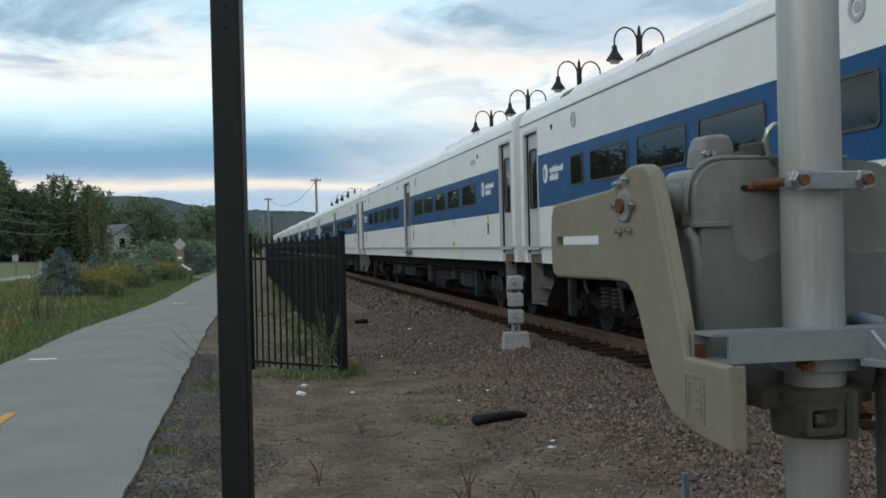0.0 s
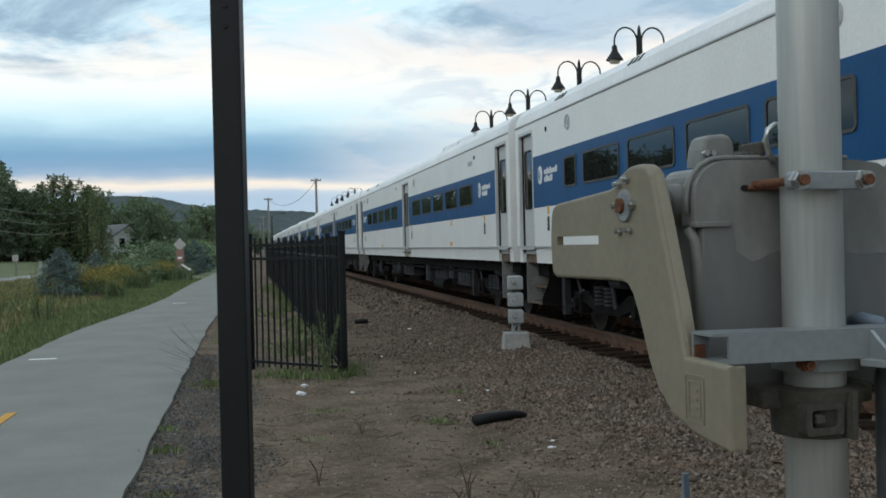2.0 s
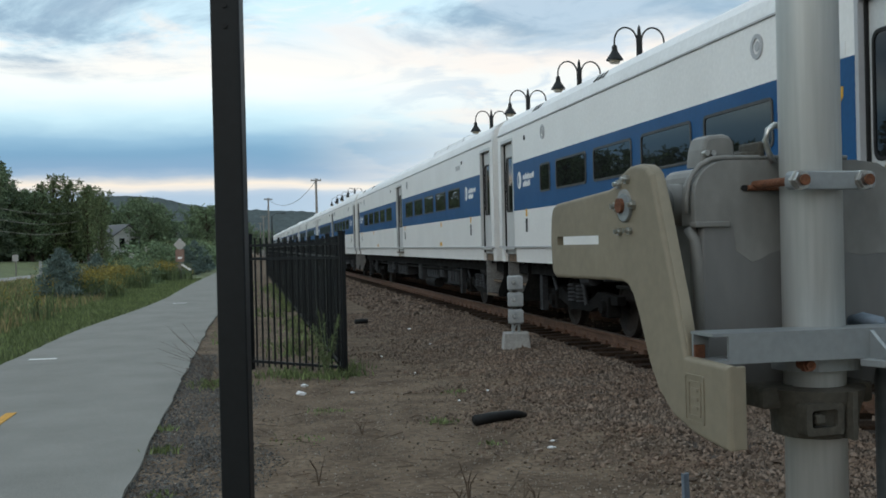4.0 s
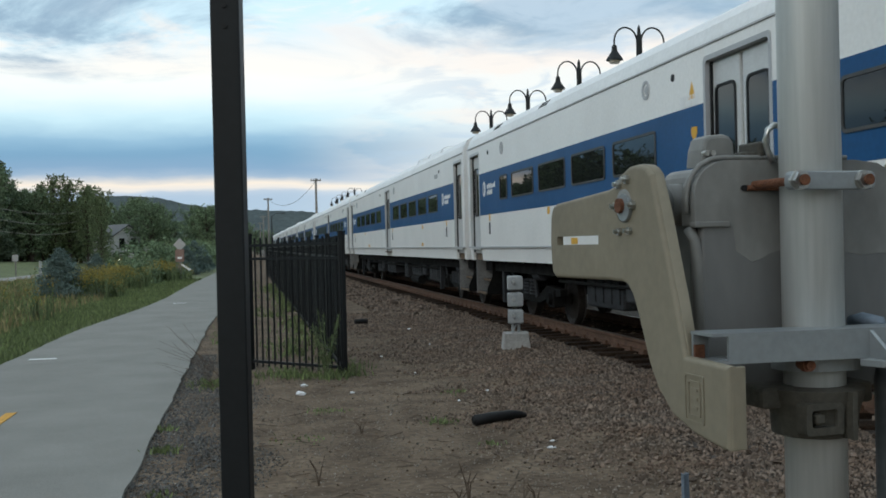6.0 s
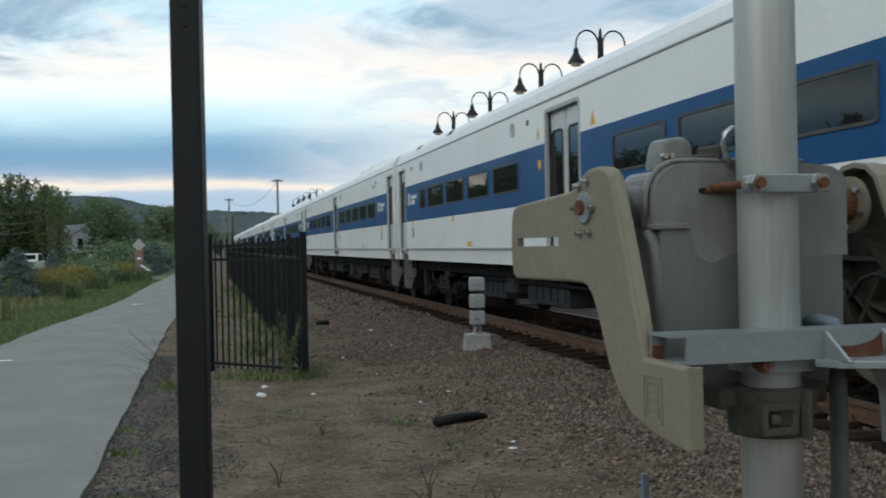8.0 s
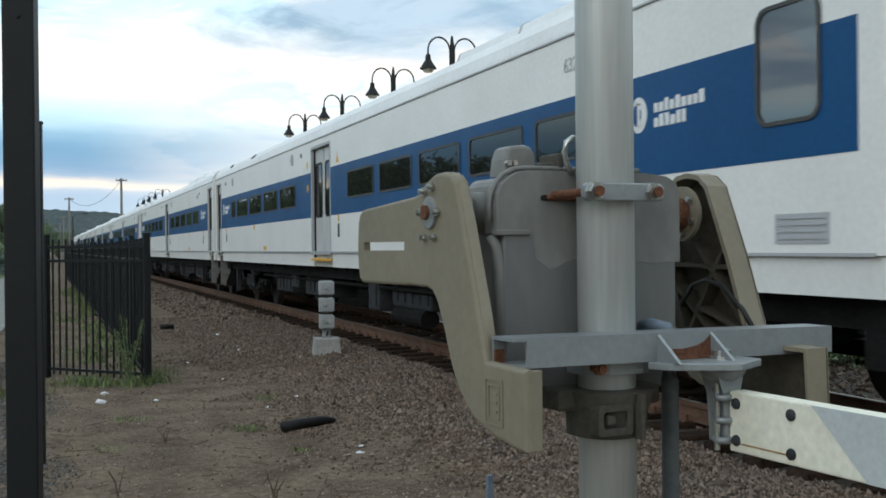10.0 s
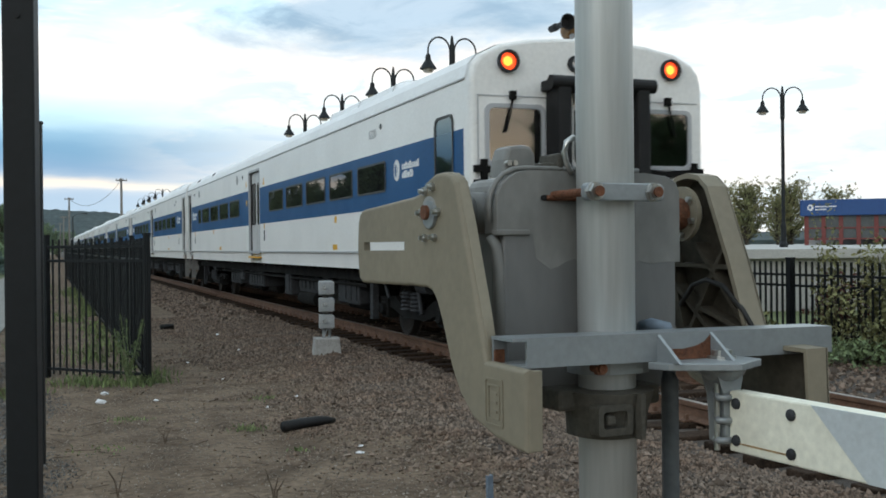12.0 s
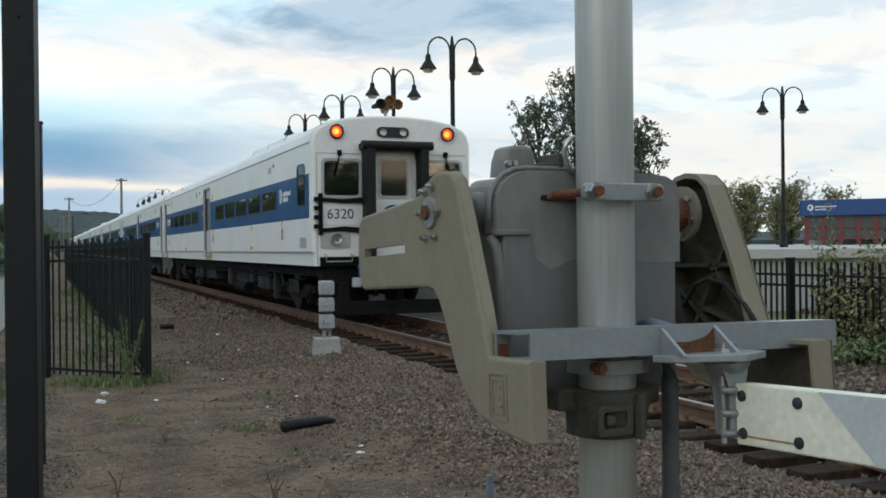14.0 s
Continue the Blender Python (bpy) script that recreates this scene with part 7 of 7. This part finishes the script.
def meadow():
    x, y = at(-0.362, 36.2)
    conifer("blue_spruce", 1.85, 1.75, SPRUCE, 41, "blue-green young spruce in the meadow", n=20000, leaf=0.032, m=pose(x, y, 0))
    x, y = at(-0.3275, 47)
    conifer("blue_spruce", 1.6, 1.3, SPRUCE, 42, "small blue-green spruce in the meadow", n=13000, leaf=0.034, m=pose(x, y, 0))
    for b, d, h in ((-0.235, 75, 2.4), (-0.243, 70, 2.0), (-0.228, 85, 2.2)):
        x, y = at(b, d)
        conifer("blue_spruce", h, h * 0.85, SPRUCE, 43, "blue-green young spruce beside the path", n=9000, leaf=0.05, m=pose(x, y, 0))
    r = np.random.default_rng(17)

    def bush(b, d, h, w, material, n, leaf, label, name="bush"):
        x, y = at(b, d)
        k = 26
        c = r.normal(size=(k, 3)) * np.array([w * 0.28, w * 0.28, h * 0.22]) + np.array([0, 0, h * 0.5])
        p = (c[r.integers(0, k, n)] + r.normal(size=(n, 3)) * np.array([w * 0.12, w * 0.12, h * 0.12]))
        p[:, 2] = np.abs(p[:, 2])
        t = empty(name, pose(x, y, ground_z(x, y)), label, "bush")
        bm = bmesh.new()
        for q in range(7):
            sweep(bm, [(0, 0, -0.05), tuple(c[q] * 0.5), tuple(c[q])], [0.025, 0.018, 0.006], 5)
        part("stem", bm, BARK, t)
        cards("foliage", p, r.uniform(0.6, 1.4, n) * leaf, material, t, r)
        return t

    bush(-0.300, 52, 1.2, 2.2, LEAFD, 6000, 0.06, "dark green rounded shrub in the meadow")
    bush(-0.288, 54, 1.1, 2.0, LEAFD, 5000, 0.06, "green rounded shrub in the meadow")
    bush(-0.262, 72, 2.0, 3.0, LEAFD, 6000, 0.075, "dark green shrub beside the path")
    bush(-0.250, 80, 2.0, 3.2, LEAFD, 6000, 0.075, "dark green shrub beside the path")
    bush(-0.225, 95, 2.2, 4.2, LEAFD, 6000, 0.09, "dark green shrub beside the path")
    bush(-0.217, 100, 2.2, 3.8, LEAFM, 6000, 0.09, "green shrub beside the path")
    # goldenrod: stalks with yellow plumes
    for b, d, w, cnt in ((-0.341, 38, 1.0, 60), (-0.333, 37, 0.9, 55), (-0.318, 45, 1.0, 50), (-0.306, 46, 1.3, 70), (-0.275, 56, 1.2, 60), (-0.268, 58, 1.3, 60), (-0.262, 60, 1.0, 40), (-0.35, 60, 1.6, 18), (-0.29, 80, 1.6, 16), (-0.408, 26, 0.6, 7), (-0.285, 110, 4.0, 60), (-0.30, 110, 4.0, 50)):
        x, y = at(b, d)
        t = empty("goldenrod", pose(x, y, ground_z(x, y)), "clump of yellow flowering goldenrod in the meadow", "wildflowers", "goldenrod clumps")
        xy = r.normal(size=(cnt, 2)) * w * 0.55
        hs = r.uniform(0.5, 0.98, cnt)
        roots = np.concatenate([xy, np.zeros((cnt, 1))], 1)
        blades("stem", np.repeat(roots, 7, 0) + r.normal(size=(cnt * 7, 3)) * np.array([0.1, 0.1, 0]), np.repeat(hs, 7) * r.uniform(0.6, 1, cnt * 7), 0.022, WEED, r, 0.3, t)
        tip = np.concatenate([xy, hs[:, None] * 0.97], 1)
        p = np.repeat(tip, 46, 0) + r.normal(size=(cnt * 46, 3)) * np.array([0.11, 0.11, 0.10])
        cards("plume", p, r.uniform(0.014, 0.034, cnt * 46), GOLD, t, r)
        p = np.repeat(tip * np.array([1, 1, 0.55]), 40, 0) + r.normal(size=(cnt * 40, 3)) * np.array([0.13, 0.13, 0.17])
        cards("leaves", p, r.uniform(0.02, 0.05, cnt * 40), WEED, t, r)
    # rank meadow grass; the mown verge by the path is short
    def grass(n, xr, yr, h, w, name, label, material=GRASSB):
        x = r.uniform(*xr, n)
        y = yr[0] + (yr[1] - yr[0]) * r.uniform(0, 1, n) ** 1.7
        ok = np.array([noise.noise((a * 0.35, b * 0.35, 9.0)) > -0.45 and a < path_x(b) - 1.42 + 0.12 * smooth_step(12, 18, b) + 0.33 * smooth_step(20, 32, b) for a, b in zip(x, y)])
        x, y = x[ok], y[ok]
        z = np.array([ground_z(a, b) for a, b in zip(x, y)]) - 0.01
        tagged(blades(name, np.stack([x, y, z], 1), r.uniform(0.5, 1.2, len(x)) * h, w, material, r, 0.6), label, "grass", kind="stuff")

    grass(32000, (-5.4, -2.3), (12, 60), 0.13, 0.010, "verge_grass", "short mown grass along the path")
    grass(34000, (-14, -5.0), (18, 80), 0.22, 0.020, "meadow_grass", "rank green and straw-coloured meadow grass")
    grass(9000, (-14, -4.8), (18, 80), 0.34, 0.014, "dry_grass", "dry straw-coloured stalks in the meadow", STRAW)
    # weeds along fence and path
    def tuft(x, y, w, h, n, material=GRASSB, label="green weed tuft on the dirt", wd=0.008):
        t = empty("weed_tuft", pose(x, y, ground_z(x, y)), label, "weeds", "weed tufts")
        roots = np.concatenate([r.normal(size=(n, 2)) * w, np.zeros((n, 1))], 1)
        blades("foliage", roots, r.uniform(0.3, 0.85, n) * h, wd, material, r, 0.9, t)
    for x, y, w, h, n in ((-0.42, 13.1, 0.16, 0.14, 220), (-0.2, 13.0, 0.12, 0.12, 140), (0.35, 13.7, 0.16, 0.16, 120), (0.62, 13.4, 0.16, 0.15, 130), (1.0, 13.25, 0.14, 0.2, 110), (1.28, 13.5, 0.10, 0.16, 70), (1.35, 14.3, 0.12, 0.16, 60),
                          (1.72, 9.6, 0.08, 0.06, 70), (1.95, 8.5, 0.05, 0.04, 30), (0.75, 10.7, 0.10, 0.05, 50), (-0.72, 8.9, 0.06, 0.10, 60), (-0.78, 10.0, 0.05, 0.08, 40), (0.4, 9.2, 0.15, 0.04, 40), (2.2, 11.5, 0.08, 0.05, 40), (-0.6, 7.3, 0.06, 0.06, 40)):
        tuft(x, y, w, h, n)
    for k in range(40):
        tuft(0.95 + r.normal() * 0.15, 15 + k * 0.8 + r.uniform(0, 0.5), 0.18, r.uniform(0.1, 0.28), 45, GRASSB, "rank weeds along the foot of the fence", 0.012)
    for k in range(20):
        tuft(-0.3 + r.normal() * 0.2, 19 + k * 1.8, 0.2, r.uniform(0.1, 0.2), 60, GRASSB, "grass along the path's edge", 0.012)
    # tall seeded weed at the fence corner
    t = empty("tall_weed", pose(0.92, 13.1, 0), "tall feathery green weed before the fence", "weeds")
    p, s = [], []
    for k in range(9):
        a = r.uniform(0, 6.28)
        h = r.uniform(0.45, 0.95)
        e = np.array([0.22 * h * math.cos(a), 0.22 * h * math.sin(a), h])
        bm = bmesh.new()
        sweep(bm, [(0, 0, 0), tuple(e * np.array([0.4, 0.4, 0.5])), tuple(e)], [0.006, 0.005, 0.003], 5)
        part("stem", bm, WEED, t)
        u = r.uniform(0.3, 1, 130)[:, None]
        p.append(u * e + r.normal(size=(130, 3)) * 0.040 * (1.25 - u))
        s.append(r.uniform(0.005, 0.013, 130))
    cards("seed_head", np.concatenate(p), np.concatenate(s), WEED, t, r, aspect=1.8)
    # dry twigs beside the near path edge
    for x, y in ((-0.42, 12.8), (-0.35, 13.6), (-0.5, 14.6)):
        t = empty("dry_twigs", pose(x, y, 0), "bare brown twigs leaning over the path", "twigs")
        for k in range(6):
            a = r.uniform(0.3, 1.2)
            L = r.uniform(0.4, 0.9)
            bm = bmesh.new()
            sweep(bm, [(0, 0, 0), (-L * 0.4 * math.cos(a), r.normal() * 0.08, L * 0.5 * math.sin(a)), (-L * math.cos(a), r.normal() * 0.15, L * math.sin(a))], [0.0025, 0.002, 0.0012], 5)
            part("twig", bm, DRYSTALK, t)
    # shrubs along the platform fence
    yellow, red, low, green = "tall yellowing shrub at the platform fence", "reddish bramble behind the platform fence", "low leafy green plant at the foot of the fence", "green shrub growing through the platform fence"
    for x, y, h, w, mt, n, lab in ((10.9, 12.75, 1.9, 0.35, LEAFA, 700, "thin yellow sapling behind the platform fence"), (10.85, 11.5, 1.85, 0.6, LEAFA, 1300, yellow), (10.75, 11.05, 1.8, 0.6, LEAFA, 1300, yellow), (10.62, 11.9, 1.1, 0.7, LEAFA, 700, yellow),
                                   (10.62, 11.3, 1.0, 0.8, LEAFA, 800, yellow), (10.62, 12.3, 0.9, 0.5, LEAFA, 450, yellow), (10.8, 12.5, 1.1, 0.6, REDLEAF, 700, red), (10.85, 11.9, 1.1, 0.7, REDLEAF, 800, red), (10.1, 12.0, 0.30, 0.8, LEAFM, 900, low),
                                   (10.0, 11.2, 0.32, 0.8, LEAFM, 900, low), (10.4, 13.4, 0.55, 0.4, LEAFA, 400, yellow), (10.4, 10.3, 1.3, 1.0, LEAFA, 1300, yellow), (10.4, 9.3, 1.2, 1.0, LEAFM, 1300, green), (10.45, 14.6, 0.7, 0.5, LEAFM, 500, green)):
        t = bush(0, 1, h, w, mt, n, 0.036, lab)
        t.matrix_basis = pose(x, y, 0)


REDLEAF = mat("leaf_red", (0.13, 0.045, 0.035), 0.75, vary=0.15, bump=0.0, isle=0.5)


# ---------- far things on the left ----------


def distance():
    # wooded hill ridges
    for k, (d, pts) in enumerate(((1600, ((-0.6, 30), (-0.42, 58), (-0.33, 84), (-0.302, 86), (-0.285, 84), (-0.262, 80), (-0.245, 72), (-0.215, 64), (-0.18, 60), (-0.14, 57), (-0.11, 53), (-0.07, 42), (-0.03, 26), (0.03, 12), (0.2, 10), (0.5, 14), (1.0, 20))),
                                  (1100, ((-0.6, 20), (-0.45, 26), (-0.3, 24), (-0.22, 20), (-0.15, 14), (0.0, 8), (0.3, 10), (0.6, 16), (1.0, 16))))):
        bm = bmesh.new()
        prev = None
        xs = [p[0] for p in pts]
        for b in np.linspace(xs[0], xs[-1], 340):
            h = float(np.interp(b, xs, [p[1] for p in pts])) + 2.2 * noise.noise((b * 140, k, 0)) + 1.0 * noise.noise((b * 600, k, 4))
            x, y = at(b, d)
            x2, y2 = at(b, d * 1.35)
            row = [bm.verts.new((x, y, -5)), bm.verts.new((x, y, h * 0.35)), bm.verts.new((x * 1.1, y * 1.1, h * 1.1)), bm.verts.new((x2, y2, h * 0.8))]
            if prev:
                for i in range(3):
                    bm.faces.new((prev[i], row[i], row[i + 1], prev[i + 1]))
            prev = row
        bmesh.ops.recalc_face_normals(bm, faces=bm.faces)
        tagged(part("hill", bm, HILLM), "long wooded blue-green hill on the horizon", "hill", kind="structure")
    bm = bmesh.new()
    prev = None
    for q in np.linspace(150, 400, 120):
        a = radians(q)
        h = 70 + 22 * noise.noise((q * 0.05, 7, 0)) + 5 * noise.noise((q * 0.9, 2, 0))
        row = [bm.verts.new((1000 * math.cos(a), 1000 * math.sin(a), -5)), bm.verts.new((1080 * math.cos(a), 1080 * math.sin(a), h)), bm.verts.new((1400 * math.cos(a), 1400 * math.sin(a), h * 0.7))]
        if prev:
            for i in range(2):
                bm.faces.new((prev[i], row[i], row[i + 1], prev[i + 1]))
        prev = row
    bmesh.ops.recalc_face_normals(bm, faces=bm.faces)
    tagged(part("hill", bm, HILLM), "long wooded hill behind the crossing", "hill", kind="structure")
    # house among the trees
    x, y = at(-0.308, 150)
    gz = ground_z(x, y)
    t = empty("house", pose(x, y, gz + 1.5, 0, 0, 38), "white gabled house with a grey roof among trees", "house")
    bm = bmesh.new()
    prism(bm, [(-2.2, -1.0), (2.2, -1.0), (2.2, 2.6), (0, 4.0), (-2.2, 2.6)], -3, 3, "y")
    part("wall", bm, HOUSEW, t)
    bm = bmesh.new()
    for s in (-1, 1):
        prism(bm, [(0, 4.02), (s * 2.5, 2.42), (s * 2.5, 2.58), (0, 4.2)], -3.3, 3.3, "y")
    part("roof", bm, HOUSER, t)
    for a in (-1.0, 0.8):
        bm = bmesh.new()
        box(bm, a - 0.4, a + 0.4, -3.05, -2.98, 0.8, 2.2)
        part("window", bm, GLASSD, t)
    for a in (-1.5, 1.2):
        bm = bmesh.new()
        box(bm, 2.18, 2.25, a - 0.4, a + 0.4, 0.9, 2.2)
        part("window", bm, GLASSD, t)
    x, y = at(-0.334, 148)
    t = empty("shed", pose(x, y, ground_z(x, y), 0, 0, 30), "low white shed beside the house", "shed")
    bm = bmesh.new()
    prism(bm, [(-1.6, 0), (1.6, 0), (1.6, 1.5), (0, 2.2), (-1.6, 1.5)], -1.6, 1.6, "y")
    part("wall", bm, HOUSEW, t)
    bm = bmesh.new()
    for s in (-1, 1):
        prism(bm, [(0, 2.22), (s * 1.8, 1.42), (s * 1.8, 1.52), (0, 2.34)], -1.8, 1.8, "y")
    part("roof", bm, HOUSER, t)
    # road signs
    def sign(b, d, z0, panels, h, label):
        x, y = at(b, d)
        gz = ground_z(x, y)
        t = empty("road_sign", pose(x, y, gz, 0, 0, -18), label, "road sign")
        bm = bmesh.new()
        box(bm, -0.045, 0.045, 0.0, 0.09, -0.1, h)
        part("post", bm, POLEW, t)
        for kind, zc, s, mtl in panels:
            bm = bmesh.new()
            if kind == "diamond":
                prism(bm, [(-s, zc), (0, zc - s), (s, zc), (0, zc + s)], -0.02, 0.0, "y")
            else:
                prism(bm, rounded(-s, s, zc - s * kind, zc + s * kind, 0.04, 2), -0.02, 0.0, "y")
            p = part("panel", bm, mtl, t)
            if mtl is SIGNR:
                bm = bmesh.new()
                box(bm, -s * 0.5, s * 0.5, -0.026, -0.02, zc - s * 0.75, zc - s * 0.3)
                part("pictogram", bm, DECALW, p)
    sign(-0.2485, 58, 0, (("diamond", 1.95, 0.36, SIGNW), (1.35, 1.36, 0.25, SIGNR)), 2.15, "diamond sign and brown panel on a post beside the path")
    bm = bmesh.new()
    x, y = at(-0.243, 57.5)
    box(bm, -0.30, 0.30, -0.03, 0.03, -0.05, 0.05)
    tagged(part("barrier_bar", bm, DECALW, m=pose(x, y, 0.72, 0, 32, -18)), "white slanting barrier bar beside the path", "barrier")
    bm = bmesh.new()
    box(bm, -0.04, 0.04, -0.04, 0.04, -0.1, 0.95)
    x, y = at(-0.25, 57.5)
    tagged(part("barrier_post", bm, POLEW, m=pose(x, y, 0)), "short wooden post beside the path", "post")
    sign(-0.404, 90, 0, ((1.0, 1.55, 0.28, SIGNW), ), 1.8, "square white sign on a post beside the road")
    sign(-0.2795, 135, 0, (("diamond", 2.1, 0.5, SIGNW),), 2.6, "small diamond sign beside the road")
    sign(-0.294, 135, 0, (("diamond", 1.3, 0.45, SIGNW),), 1.7, "small diamond sign beside the road")
    bm = bmesh.new()
    x, y = at(-0.3805, 92)
    tube(bm, (0, 0, -0.1), (0, 0, 1.2), 0.14, 0.12, 10)
    tagged(part("marker_post", bm, SIGNW, m=pose(x, y, ground_z(x, y))), "short pale marker post in the meadow", "post")
    # telegraph poles and wires beyond the train
    tops = []
    for b, d, h, r in ((-0.1185, 112, 8.9, 0.16), (-0.164, 140, 8.3, 0.14), (-0.169, 190, 7.5, 0.14), (-0.172, 240, 7.5, 0.15), (-0.176, 300, 7.5, 0.16), (-0.1795, 380, 7.5, 0.18)):
        x, y = at(b, d)
        t = empty("utility_pole", pose(x, y, 0), "weathered wooden utility pole by the line", "utility pole", "utility poles")
        bm = bmesh.new()
        tube(bm, (0, 0, -0.2), (0, 0, h), r, r * 0.7, 10)
        part("pole", bm, POLEW, t)
        bm = bmesh.new()
        box(bm, -0.55, 0.55, -0.06, 0.06, h - 0.28, h - 0.16)
        for q in (-0.48, -0.2, 0.2, 0.48):
            tube(bm, (q, 0, h - 0.16), (q, 0, h - 0.02), 0.05, 0.03, 6)
        part("crossarm", bm, POLEW, t)
        tops.append(Vector((x, y, h - 0.2)))
    for a, b in ((tops[0], tops[1]), (tops[1], tops[2])):
        bm = bmesh.new()
        sweep(bm, [a.lerp(b, f) - Vector((0, 0, 1.6 * 4 * f * (1 - f))) for f in np.linspace(0, 1, 16)], 0.02, 5)
        tagged(part("overhead_wire", bm, CABLEM), "thin black overhead wire between poles", "wire")
    for k in range(3):
        a, b = Vector((*at(-0.44, 80), 5.6 - 0.9 * k)), Vector((*at(-0.33, 150), 8.0 - 1.3 * k))
        bm = bmesh.new()
        sweep(bm, [a.lerp(b, f) - Vector((0, 0, 0.9 * 4 * f * (1 - f))) for f in np.linspace(0, 1, 16)], 0.022, 5)
        tagged(part("overhead_wire", bm, POLEW), "thin overhead wire before the trees", "wire")
    # cobra-head lamp by the far pole
    x, y = at(-0.161, 150)
    t = empty("road_lamp", pose(x, y, 0), "grey road lamp on a short arm", "street lamp")
    bm = bmesh.new()
    tube(bm, (0, 0, 0), (0, 0, 6.2), 0.1, 0.08, 8)
    sweep(bm, [(0, 0, 6.1), (0.5, 0, 6.5), (1.4, 0, 6.6)], 0.04, 6)
    box(bm, 1.2, 1.9, -0.12, 0.12, 6.52, 6.66)
    part("pole", bm, UNDERG, t)


oncoming = road_car(CARRED, True)
pickup = pickup_truck()
station()
woods()
meadow()
distance()
stones()


def motions():
    for i, c in enumerate(train):
        walk(c, [(t, pose(TRACK_X, s + CAR * i, RAIL_TOP + 0.003)) for t, s in train_steps])
    walk(gate_beam, [(t, pose(*PIVOT, a, 0, 0)) for t, a in ((0.0, 0.0), (13.5, 0.0), (13.6, -0.18), (13.7, -0.5), (13.8, -1.05), (13.9, -1.75), (14.0, -2.55))])
    walk(oncoming, [(t, pose(road_x(y) - 1.8, y, -0.225, 0, 0, 178)) for t, y in ((0.0, 258.0), (7.0, 128.0), (14.0, 10.0))])
    walk(pickup, [(t, pose(road_x(y) + 1.75, y, -0.225, 0, 0, -2)) for t, y in ((0.0, -62.0), (7.5, 80.0), (14.0, 205.0))])


motions()
